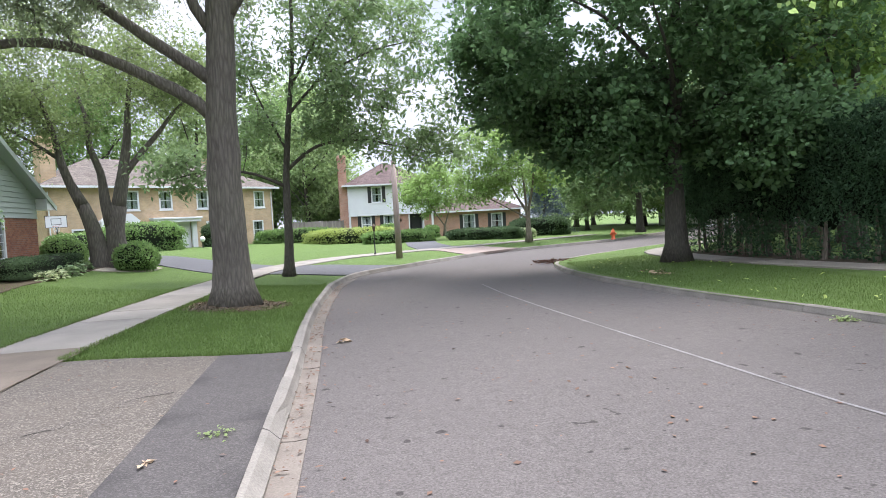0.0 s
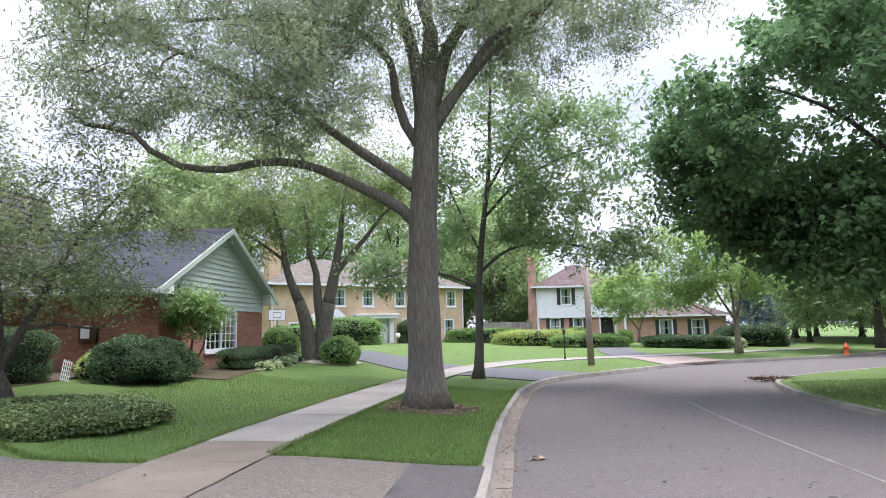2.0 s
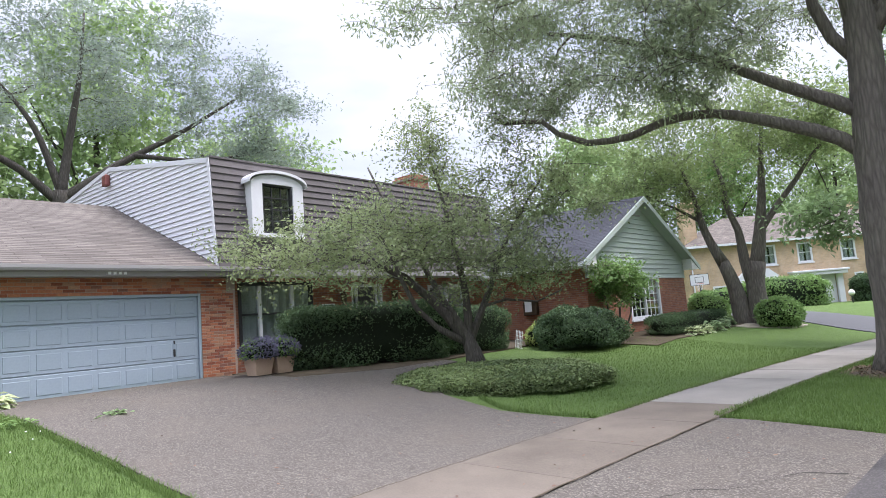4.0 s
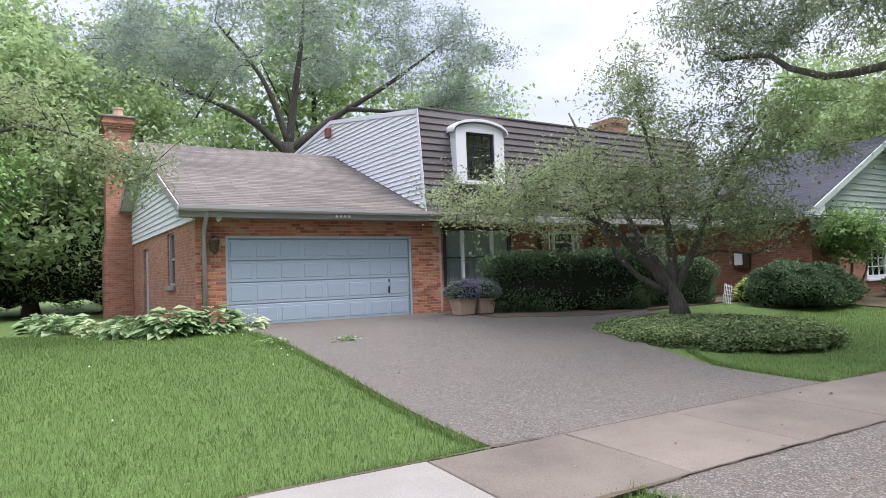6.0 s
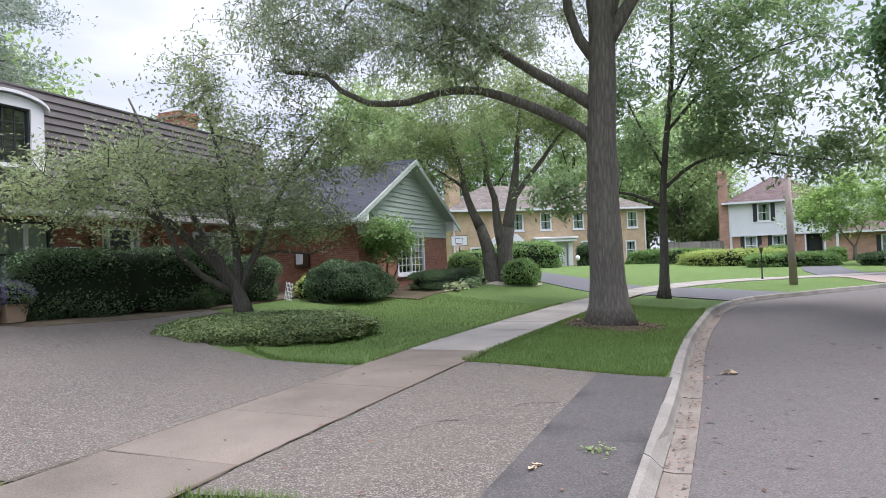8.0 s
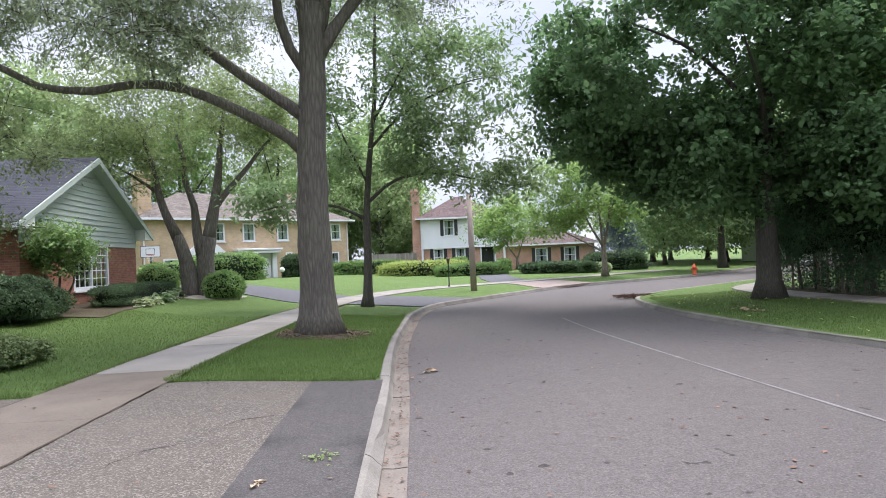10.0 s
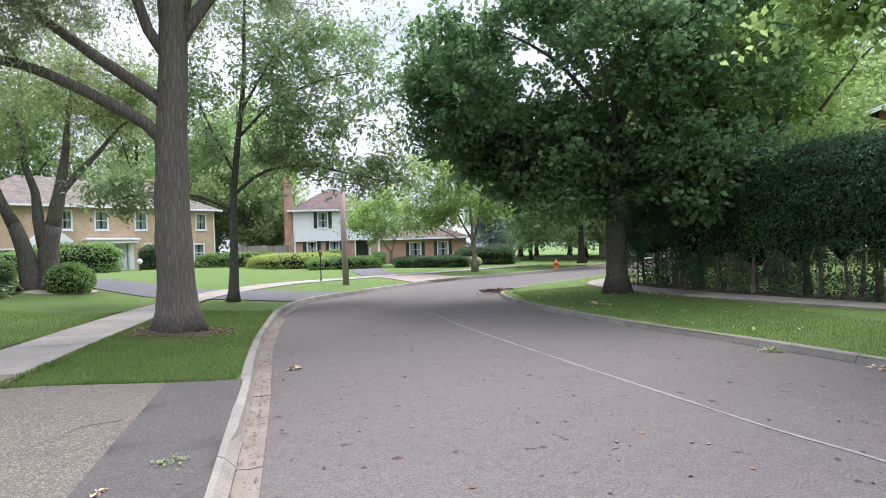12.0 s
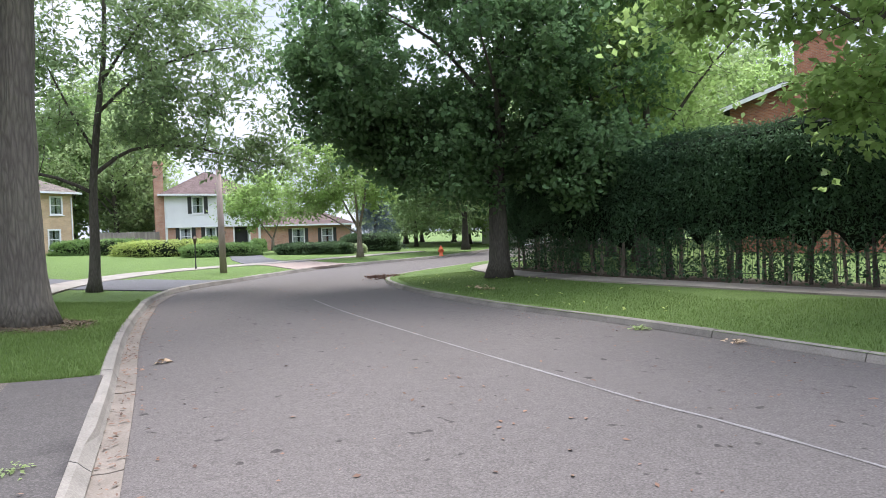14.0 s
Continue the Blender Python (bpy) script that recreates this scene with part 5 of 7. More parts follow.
def tree(name, label, limbs, clouds, bark, leaf, per, size, spread, seed, wide=0.45, group="", twig=0.03, gap=-0.25, droop=0.4, flat=0.6, base_flare=True):
    """A tree: main limbs (points, thick, thin) in the world's metres, and leaf clouds (centre, radii, count)
    whose clumps each hang on a branch that grows from the nearest wood."""
    rng, pr = np.random.default_rng(seed), random.Random(seed)
    base = Vector(limbs[0][0][0])
    root = thing(name, Matrix.Translation(base), label, "tree", group)
    wood = MB()
    skel, rad = [], []
    for i, (pts, r0, r1) in enumerate(limbs):
        ln = spline(pts, 0.45)
        n = len(ln)
        rr = [r0 + (r1 - r0) * (k / max(1, n - 1)) ** 0.8 for k in range(n)]
        if i == 0 and base_flare:
            rr = [r * (1 + 0.5 * math.exp(-max(0.0, p[2] - base.z) * 2.8)) for r, p in zip(rr, ln)]
        wood.tube([tuple(Vector(p) - base) for p in ln], rr, 14 if r0 > 0.2 else 8, 0.12, pr)
        if i > 0 or len(limbs) == 1:
            start = 0 if i > 0 else n // 3
            skel += [p for p in ln[start:]]
            rad += rr[start:]
    if not skel:
        skel, rad = [ln[-1]], [0.1]
    skel, rad = np.array(skel), np.array(rad)
    cl = []
    for c, r, count in clouds:
        c, r = np.array(c, float), np.array(r, float)
        k = 0
        tries = 0
        while k < count and tries < count * 8:
            tries += 1
            d = rng.normal(size=3)
            d /= np.linalg.norm(d)
            q = c + d * r * rng.uniform(0.05, 1) ** 0.42
            if noise.noise(Vector(q) * 0.45 + Vector((seed, 0, 0))) > gap and q[2] > base.z + 1.2:
                cl.append(q)
                k += 1
    cl = np.array(cl)
    order = np.argsort([np.min(np.linalg.norm(skel - q, axis=1)) for q in cl])
    pos = []
    for q in cl[order]:
        d = np.linalg.norm(skel - q, axis=1) + 0.6 * np.maximum(0, skel[:, 2] - q[2])
        j = int(np.argmin(d))
        a = skel[j]
        L = np.linalg.norm(q - a)
        mid = (a + q) / 2 + rng.normal(size=3) * 0.10 * L + np.array([0, 0, 0.10 * L])
        m2 = (mid + q) / 2 + rng.normal(size=3) * 0.06 * L
        r0 = min(rad[j] * 0.6, twig * (0.5 + 0.35 * L))
        if L > 0.15:
            wood.tube([tuple(Vector(p) - base) for p in (a, mid, m2, q)], [r0, r0 * 0.7, r0 * 0.5, 0.006], 5)
            skel = np.vstack([skel, mid, m2, q])
            rad = np.r_[rad, r0 * 0.7, r0 * 0.5, 0.012]
        n = int(per * rng.uniform(0.6, 1.4))
        # twigs of the clump
        nt = 5
        ends = q + rng.normal(size=(nt, 3)) * spread * np.array([0.9, 0.9, flat])
        for e in ends[:3]:
            wood.tube([tuple(Vector(p) - base) for p in (q, (q + e) / 2 + np.array([0, 0, 0.05]), e)], [0.010, 0.007, 0.003], 3)
        w = rng.integers(0, nt, n)
        s = rng.uniform(0.15, 1.25, n)[:, None]
        pos.append(q + (ends[w] - q) * s + rng.normal(size=(n, 3)) * spread * 0.28 * np.array([1, 1, 0.8]))
    pos = np.vstack(pos) - np.array(base)
    part("trunk", wood, bark, root, "", True)
    part("crown", quads_mesh(leaves(pos, rng, size, wide, 0.6, droop), leaf), None, root)
    return root


def superquad(n, radii, e1, e2, rng, low=-0.35):
    """Places on a rounded box's skin, with their outward directions."""
    u = rng.uniform(-math.pi, math.pi, n)
    v = np.arcsin(rng.uniform(low, 1, n))
    f = lambda w, e: np.sign(w) * np.abs(w) ** e
    p = np.stack([f(np.cos(v), e1) * f(np.cos(u), e2), f(np.cos(v), e1) * f(np.sin(u), e2), f(np.sin(v), e1)], 1)
    return p * np.array(radii)


def shrub(name, label, place, radii, rz, leaf, n, size, seed, e1=0.9, e2=0.9, rough=0.10, wide=0.45, category="shrub", group="", low=-0.35, kind="", up=0.5, core_k=0.9):
    """A clipped or loose bush: a near-black core, coloured as the shade inside, and a skin of leaves with an uneven
    outline. Place: x, y, z of its middle at the ground.
    """
    rng = np.random.default_rng(seed)
    root = thing(name, pose(*place, 0, 0, rz), label, category, group, kind)
    f = lambda w, e: math.copysign(abs(w) ** e, w)
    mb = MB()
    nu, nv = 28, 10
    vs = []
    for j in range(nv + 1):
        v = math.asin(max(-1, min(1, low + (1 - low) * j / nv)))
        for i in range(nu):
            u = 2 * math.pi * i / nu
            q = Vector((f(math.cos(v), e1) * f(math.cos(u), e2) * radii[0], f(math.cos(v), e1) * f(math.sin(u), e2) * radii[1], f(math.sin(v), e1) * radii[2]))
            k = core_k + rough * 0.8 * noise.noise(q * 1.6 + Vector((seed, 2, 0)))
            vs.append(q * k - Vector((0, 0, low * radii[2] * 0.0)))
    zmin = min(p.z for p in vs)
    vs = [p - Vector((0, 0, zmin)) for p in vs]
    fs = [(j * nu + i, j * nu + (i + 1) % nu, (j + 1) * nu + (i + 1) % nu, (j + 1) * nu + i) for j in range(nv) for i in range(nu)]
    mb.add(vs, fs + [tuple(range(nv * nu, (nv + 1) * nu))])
    part("core", mb, SHRUB_SHADE, root, "", True)
    p = superquad(n, radii, e1, e2, rng, low)
    k = 1 + rough * np.array([noise.noise(Vector(q) * 1.6 + Vector((seed, 2, 0))) for q in p]) + rng.uniform(-0.10, 0.03, n)
    p = p * k[:, None] - np.array([0, 0, zmin])
    p[:, 2] = np.maximum(p[:, 2], 0.01)
    part("foliage", quads_mesh(leaves(p, rng, size, wide, up, 0.0), leaf), None, root)
    return root


# the big street tree on the verge
TOP = 15.0
tree("street_tree", "large ash tree with furrowed grey bark on the verge",
     [([(-5.06, 14.97, 0.16), (-5.12, 14.95, 2.4), (-5.10, 14.95, 4.7), (-5.02, 14.97, 6.2), (-4.97, 15.0, 7.6), (-4.95, 15.05, 8.4)], 0.46, 0.30),
      ([(-4.96, 15.03, 8.0), (-4.93, 15.1, 9.2), (-5.0, 15.3, 11.5)], 0.24, 0.08),
      ([(-5.15, 14.93, 4.6), (-5.6, 14.8, 5.1), (-6.53, 14.4, 5.65), (-7.77, 13.77, 6.2), (-8.68, 13.21, 6.2), (-9.32, 12.77, 5.98), (-10.1, 12.15, 5.98), (-10.61, 11.71, 6.3), (-10.87, 11.46, 6.66), (-11.6, 10.8, 6.75)], 0.17, 0.05),
      ([(-5.1, 14.9, 5.5), (-5.6, 14.8, 5.9), (-6.52, 14.4, 6.56), (-7.53, 13.9, 7.33), (-8.48, 13.34, 7.91), (-9.37, 12.73, 8.45), (-10.6, 11.7, 8.9)], 0.16, 0.05),
      ([(-5.1, 14.95, 6.6), (-5.5, 14.8, 7.3), (-5.72, 14.73, 8.06), (-5.85, 14.68, 8.97), (-6.52, 14.4, 9.72), (-7.55, 13.89, 10.03), (-9.07, 12.94, 9.9), (-10.2, 12.2, 9.6)], 0.14, 0.04),
      ([(-5.05, 14.97, 7.5), (-5.24, 14.91, 8.98), (-5.5, 14.81, 10.06), (-6.0, 14.6, 12), (-6.4, 14.4, TOP - 1)], 0.23, 0.05),
      ([(-4.95, 15.0, 7.6), (-4.81, 15.05, 9.75), (-5.14, 14.94, 10.9), (-4.9, 15.6, 13), (-4.8, 15.8, TOP)], 0.22, 0.05),
      ([(-4.85, 15.03, 7.7), (-4.46, 15.15, 9.28), (-4.02, 15.27, 10.04), (-3.2, 15.5, 11.4), (-2.2, 16.2, 13.5)], 0.21, 0.05),
      ([(-4.85, 15.0, 7.1), (-3.91, 15.3, 8.64), (-3.17, 15.46, 9.68), (-2.0, 15.65, 10.3), (-0.4, 15.6, 11.4)], 0.18, 0.04),
      ([(-4.8, 15.05, 7.4), (-3.32, 15.43, 9.22), (-2.46, 15.59, 9.7), (-1.63, 15.68, 10.6), (0.4, 16.2, 12.2)], 0.17, 0.04)],
     [((-9.3, 12.6, 9.3), (4.2, 3.2, 2.6), 210), ((-5, 15.5, 13.4), (7.2, 7, 3.5), 340), ((-0.6, 15.6, 11.2), (3.2, 3.2, 2.2), 110), ((-2.0, 16.0, 9.7), (3.0, 3.0, 1.4), 52), ((-6.5, 16.3, 9.4), (3.2, 2.6, 1.7), 62), ((-11.2, 11.2, 7.6), (2.0, 1.8, 1.3), 36), ((-8, 9.5, 11), (3.5, 2.5, 2), 45), ((-10.26, 8.59, 8.50), (2.2, 2.0, 0.9), 40), ((-7.51, 11.71, 7.29), (2.4, 2.2, 1.3), 45), ((-7.2, 13.4, 9.7), (2.6, 1.6, 1.1), 56), ((-3.0, 14.8, 10.4), (2.4, 1.8, 0.9), 44)],
     BARK_GREY, LEAF_ASH, 130, 0.125, 0.5, 21, 0.30, twig=0.045, gap=-0.05, droop=1.3)

tree("street_tree", "slender oak tree with dark leaves on the verge",
     [([(-5.86, 23.5, 0.2), (-5.8, 23.6, 2.0), (-5.79, 23.69, 3.85), (-5.58, 23.74, 6.06), (-5.31, 23.8, 8.3), (-5.2, 23.85, 11.0), (-5.1, 23.9, 12.6)], 0.19, 0.04),
      ([(-5.79, 23.69, 4.2), (-4.6, 23.9, 5.1), (-2.9, 24.2, 5.3), (-1.2, 24.3, 4.9), (0.2, 24.4, 4.6)], 0.08, 0.02),
      ([(-5.8, 23.65, 3.6), (-6.8, 23.3, 4.1), (-8.2, 22.8, 4.3), (-9.6, 22.4, 4.0)], 0.07, 0.02),
      ([(-5.7, 23.7, 5.0), (-6.3, 23.5, 6.3), (-7.0, 23.3, 8.0)], 0.06, 0.02),
      ([(-5.5, 23.75, 6.4), (-4.2, 23.9, 7.7), (-2.4, 24.1, 8.6), (-0.6, 24.2, 9.0)], 0.07, 0.02),
      ([(-5.4, 23.78, 7.4), (-4.2, 23.9, 9.4), (-3.0, 24.0, 11.2)], 0.06, 0.02)],
     [((-2.4, 24.1, 8.2), (3.7, 2.8, 3.6), 130), ((-5.3, 23.8, 10.6), (2.6, 2.4, 2.6), 50), ((-0.6, 24.3, 4.9), (2.0, 1.4, 0.8), 26), ((-9.0, 22.6, 4.1), (1.5, 1.2, 0.8), 22), ((-6.7, 23.4, 7.2), (1.5, 1.4, 2.2), 26), ((-3.5, 24, 5.6), (2, 1.5, 1), 18)],
     BARK_DARK, LEAF_OAK, 65, 0.23, 0.6, 22, 0.42, twig=0.022, gap=-0.2, droop=0.5)

tree("street_tree", "broad dark maple tree on the grass verge",
     [([(7.64, 20.35, 0.25), (7.66, 20.38, 2.0), (7.65, 20.38, 3.9), (7.8, 20.3, 6.4), (7.9, 20.3, 9.5), (8.0, 20.3, 13)], 0.37, 0.08),
      ([(7.66, 20.36, 3.4), (6.2, 20.9, 4.6), (4.2, 21.4, 5.5), (2.0, 21.7, 6.6)], 0.13, 0.03),
      ([(7.7, 20.3, 4.2), (9.4, 19.4, 5.6), (11.8, 18.4, 6.8)], 0.13, 0.03),
      ([(7.75, 20.3, 5.0), (7.0, 18.6, 6.4), (6.0, 16.8, 7.2)], 0.12, 0.03),
      ([(7.8, 20.3, 5.8), (6.0, 21.2, 8.4), (4.0, 21.8, 9.8)], 0.12, 0.03),
      ([(7.8, 20.3, 6.6), (9.4, 19.8, 9.2), (11.0, 19.2, 11)], 0.12, 0.03),
      ([(7.7, 20.4, 4.6), (8.4, 22.2, 5.8), (8.8, 24.2, 6.6)], 0.1, 0.03)],
     [((6.7, 20.8, 8.0), (6.0, 5.2, 3.9), 225), ((8.6, 20.3, 11.6), (5.2, 5, 3.5), 95), ((11.2, 18.8, 7.4), (2.6, 2.4, 3.2), 28), ((5.2, 21.3, 5.6), (2.6, 2.6, 1.3), 55), ((10.0, 18.4, 4.5), (2.0, 1.6, 1.0), 36), ((2.5, 21.8, 7.8), (1.9, 2.0, 1.5), 46), ((8.2, 19.8, 4.6), (2.6, 2.4, 1.0), 50), ((4.4, 20.7, 4.4), (1.9, 1.8, 0.9), 34), ((6.6, 19.9, 3.9), (1.6, 1.6, 0.7), 26), ((9.3, 18.8, 3.7), (1.4, 1.3, 0.8), 30), ((2.4, 20.9, 5.8), (1.4, 1.4, 0.9), 24)],
     BARK_DARK, LEAF_MAPLE, 150, 0.2, 0.6, 23, 0.72, twig=0.03, gap=-0.12, droop=0.5)

# the broad upper crown is mostly unseen, enlarged to shade the verge
tree("street_tree", "maple tree with bright hanging leaves beside a hedge",
     [([(11.9, 6.6, 0.27), (11.9, 6.7, 2.4), (12.0, 6.8, 4.6), (12.0, 7.0, 8)], 0.3, 0.1),
      ([(11.95, 6.75, 3.6), (11.4, 8.2, 5.6), (10.6, 10.2, 8.2), (9.8, 11.6, 9.2)], 0.12, 0.03),
      ([(11.95, 6.75, 4.6), (11.6, 8.6, 6.3), (9.35, 7.80, 5.09), (9.11, 9.11, 6.31)], 0.09, 0.02),
      ([(11.95, 6.75, 3.2), (11.9, 8.4, 4.2), (11.4, 10.0, 4.4), (10.8, 11.2, 4.1)], 0.08, 0.02)],
     [((10.7, 10.4, 9.4), (2.8, 2.6, 1.7), 75), ((11.6, 9.4, 4.5), (1.6, 1.5, 0.75), 34), ((11.2, 7, 9.6), (5.4, 5.2, 2.4), 230), ((9.31, 8.16, 5.58), (1.2, 1.2, 0.45), 12), ((8.61, 10.25, 6.39), (1.3, 1.3, 0.5), 14)],
     BARK_DARK, LEAF_LIGHT, 90, 0.19, 0.55, 24, 0.75, twig=0.025, gap=-0.3, droop=0.6)

tree("garden_tree", "green shade tree rising behind the tall hedge",
     [([(14.2, 21.2, 0.25), (14.2, 21.2, 4), (14.2, 21.1, 9)], 0.26, 0.08), ([(14.2, 21.2, 3.6), (12.8, 20.2, 6.0), (11.6, 19.4, 8.4)], 0.1, 0.03), ([(14.2, 21.2, 4.4), (15.6, 20.2, 7.0), (16.6, 19.2, 8.6)], 0.1, 0.03)],
     [((13.4, 20.4, 8.2), (3.8, 3.6, 3.8), 125)],
     BARK_DARK, LEAF_LIGHT, 100, 0.2, 0.62, 31, 0.6, twig=0.028, gap=-0.3, droop=0.5)

tree("garden_tree", "forked ash tree at the edge of a front lawn",
     [([(-13.98, 26.92, 0.55), (-14.02, 26.9, 1.5), (-14.06, 26.88, 2.4), (-13.9, 26.97, 3.4)], 0.46, 0.33),
      ([(-14.62, 26.58, 0.5), (-14.66, 26.55, 1.5), (-14.78, 26.5, 2.42), (-15.07, 26.34, 3.51)], 0.46, 0.25),
      ([(-15.05, 26.35, 3.4), (-15.44, 26.12, 4.47), (-15.66, 26.0, 5.41), (-15.82, 25.9, 6.49), (-16.3, 25.6, 8.6)], 0.25, 0.05),
      ([(-13.92, 26.96, 3.2), (-13.65, 27.09, 4.81), (-13.45, 27.19, 6.17), (-13.3, 27.26, 7.8), (-13.09, 27.36, 9.44)], 0.32, 0.06),
      ([(-14.15, 26.84, 2.5), (-14.32, 26.75, 3.48), (-14.41, 26.7, 4.84), (-14.7, 26.54, 5.93), (-14.73, 26.53, 7.01), (-15.03, 26.36, 8.37)], 0.27, 0.05),
      ([(-13.7, 27.05, 4.6), (-12.99, 27.41, 5.66), (-12.2, 27.76, 6.68), (-11.67, 27.99, 7.48), (-10.6, 28.4, 8.6)], 0.17, 0.04),
      ([(-15.66, 26.0, 5.4), (-16.6, 25.5, 6.2), (-17.6, 25.0, 6.9)], 0.09, 0.03)],
     [((-15.0, 26.4, 9.6), (4.8, 4.4, 2.6), 175), ((-17.6, 24.8, 7.4), (2.6, 2.2, 1.2), 44), ((-11.8, 27.9, 8.9), (2.6, 2.4, 1.7), 50), ((-15.4, 26.2, 6.4), (1.6, 1.4, 0.8), 12), ((-17.4, 25.0, 5.6), (1.3, 1.2, 0.7), 14)],
     BARK_GREY, LEAF_MID, 105, 0.18, 0.7, 25, 0.4, twig=0.03, gap=-0.2, droop=0.6)

tree("crabapple_tree", "leaning many-stemmed crabapple tree in an ivy bed",
     [([(-12.70, 10.18, 0.78), (-12.72, 10.14, 1.1), (-12.80, 10.04, 1.5), (-12.92, 9.86, 1.9), (-13.0, 9.7, 2.3)], 0.27, 0.07),
      ([(-12.78, 10.06, 1.35), (-13.00, 9.63, 2.07), (-13.19, 9.20, 2.58), (-13.33, 8.66, 3.09), (-13.62, 7.64, 3.54), (-13.93, 6.41, 3.84)], 0.15, 0.035),
      ([(-12.78, 10.04, 1.35), (-13.01, 9.28, 1.80), (-12.95, 8.68, 2.30), (-12.87, 8.26, 2.98), (-12.90, 7.86, 3.93)], 0.11, 0.03),
      ([(-12.77, 10.08, 1.35), (-12.85, 10.15, 2.55), (-13.02, 10.09, 3.56), (-13.23, 9.98, 4.90), (-13.49, 9.81, 6.27)], 0.12, 0.025),
      ([(-12.75, 10.10, 1.35), (-12.55, 10.50, 2.24), (-12.26, 10.97, 2.36), (-11.86, 11.67, 2.25), (-11.52, 12.26, 2.50)], 0.06, 0.02),
      ([(-12.75, 10.10, 1.40), (-12.67, 10.81, 2.67), (-12.50, 11.29, 3.80), (-12.23, 11.86, 4.78), (-11.95, 12.40, 5.62)], 0.11, 0.025),
      ([(-13.00, 9.80, 2.00), (-14.03, 9.76, 3.38), (-14.99, 9.41, 5.06), (-15.64, 9.14, 6.48)], 0.1, 0.025)],
     [((-13.62, 7.82, 3.96), (2.4, 2.4, 1.15), 95), ((-12.60, 10.28, 3.65), (2.2, 2.2, 1.2), 60), ((-12.06, 11.47, 4.45), (2.1, 2.0, 1.6), 46), ((-13.97, 9.50, 5.77), (2.0, 2.0, 1.2), 34), ((-14.07, 5.59, 3.85), (1.2, 1.1, 0.55), 26), ((-11.55, 11.96, 3.06), (1.1, 1.0, 0.6), 16), ((-10.9, 12.3, 4.6), (1.0, 1.0, 0.7), 14), ((-11.9, 11.4, 6.1), (0.8, 0.8, 0.7), 9), ((-13.5, 9.5, 7.0), (0.6, 0.6, 0.6), 7)],
     BARK_DARK, LEAF_CRAB, 105, 0.095, 0.5, 26, 0.5, twig=0.024, gap=-0.12, droop=0.3, base_flare=False)

tree("garden_tree", "small leaning tree at the edge of the south lawn",
     [([(-14.0, -6.4, 0.85), (-13.9, -6.2, 2.2), (-13.7, -5.7, 3.4)], 0.16, 0.1),
      ([(-13.75, -5.8, 3.2), (-13.5, -4.8, 4.4), (-13.35, -3.4, 5.0), (-13.3, -2.2, 4.6)], 0.08, 0.02),
      ([(-13.8, -5.9, 3.0), (-14.4, -6.8, 4.6), (-14.8, -7.4, 6.0)], 0.08, 0.02)],
     [((-13.3, -2.0, 4.35), (0.5, 0.75, 0.45), 20), ((-13.35, -3.6, 5.3), (0.8, 1.0, 0.7), 20), ((-14.2, -6.6, 6.0), (1.8, 1.8, 1.4), 60)],
     BARK_DARK, LEAF_CRAB, 90, 0.10, 0.42, 33, 0.5, twig=0.02, gap=-0.4, droop=0.5)

tree("garden_tree", "tall spreading locust tree behind the house",
     [([(-33.2, 3.0, 0.9), (-33.2, 3.0, 5), (-33.2, 3.0, 9.2)], 0.5, 0.36),
      ([(-33.2, 3.0, 8.6), (-33.2, 1.0, 10.4), (-33.0, -2.0, 11.6), (-32.8, -5.5, 12.4)], 0.22, 0.05),
      ([(-33.2, 3.0, 9.0), (-33.2, 3.4, 12), (-33.0, 3.8, 15), (-33, 4, 18)], 0.25, 0.05),
      ([(-33.2, 3.0, 8.8), (-32.8, 5.4, 10.6), (-32.0, 8.0, 12.2), (-31.2, 11.0, 14.4)], 0.24, 0.05),
      ([(-33.2, 3.0, 9.2), (-33.4, 1.8, 12.5), (-33.6, -0.5, 15.5)], 0.2, 0.05),
      ([(-32.6, 6.0, 11.0), (-31.6, 9.0, 10.8), (-30.6, 12.4, 11.4)], 0.14, 0.04)],
     [((-33, 3, 15.5), (6, 8.5, 3.8), 165), ((-32, -3.5, 13), (4, 4.5, 2.0), 70), ((-32.6, -7.5, 11.5), (3, 3.5, 1.4), 40), ((-31, 10.5, 13.4), (3.5, 3.6, 2.6), 75), ((-30.8, 12.2, 11.4), (2.2, 2.0, 1.0), 22)],
     BARK_DARK, LEAF_LOCUST, 115, 0.19, 0.85, 27, 0.4, twig=0.045, gap=0.0, flat=0.28)

tree("garden_tree", "young light-green maple tree with a pale trunk",
     [([(5.86, 42.1, 0.3), (5.85, 42.1, 2.4)], 0.2, 0.15),
      ([(5.85, 42.1, 2.2), (5.0, 42.2, 3.8), (4.2, 42.3, 5.8)], 0.1, 0.03), ([(5.85, 42.1, 2.2), (6.3, 42.0, 4.4), (6.6, 42, 7.2)], 0.11, 0.03), ([(5.8, 42.1, 2.0), (5.6, 41.6, 4.4), (5.2, 41.3, 8.0)], 0.1, 0.03), ([(5.8, 42.1, 1.9), (4.0, 42.4, 3.0), (2.4, 42.6, 3.9)], 0.07, 0.02)],
     [((4.6, 42.2, 6.4), (3.5, 3.0, 2.9), 150), ((2.6, 42.5, 4.2), (1.8, 1.6, 1.1), 36), ((6.9, 42, 4.6), (1.6, 1.6, 1.2), 24)],
     BARK_PALE, LEAF_LIGHT, 70, 0.24, 0.6, 28, 0.5, gap=-0.35)

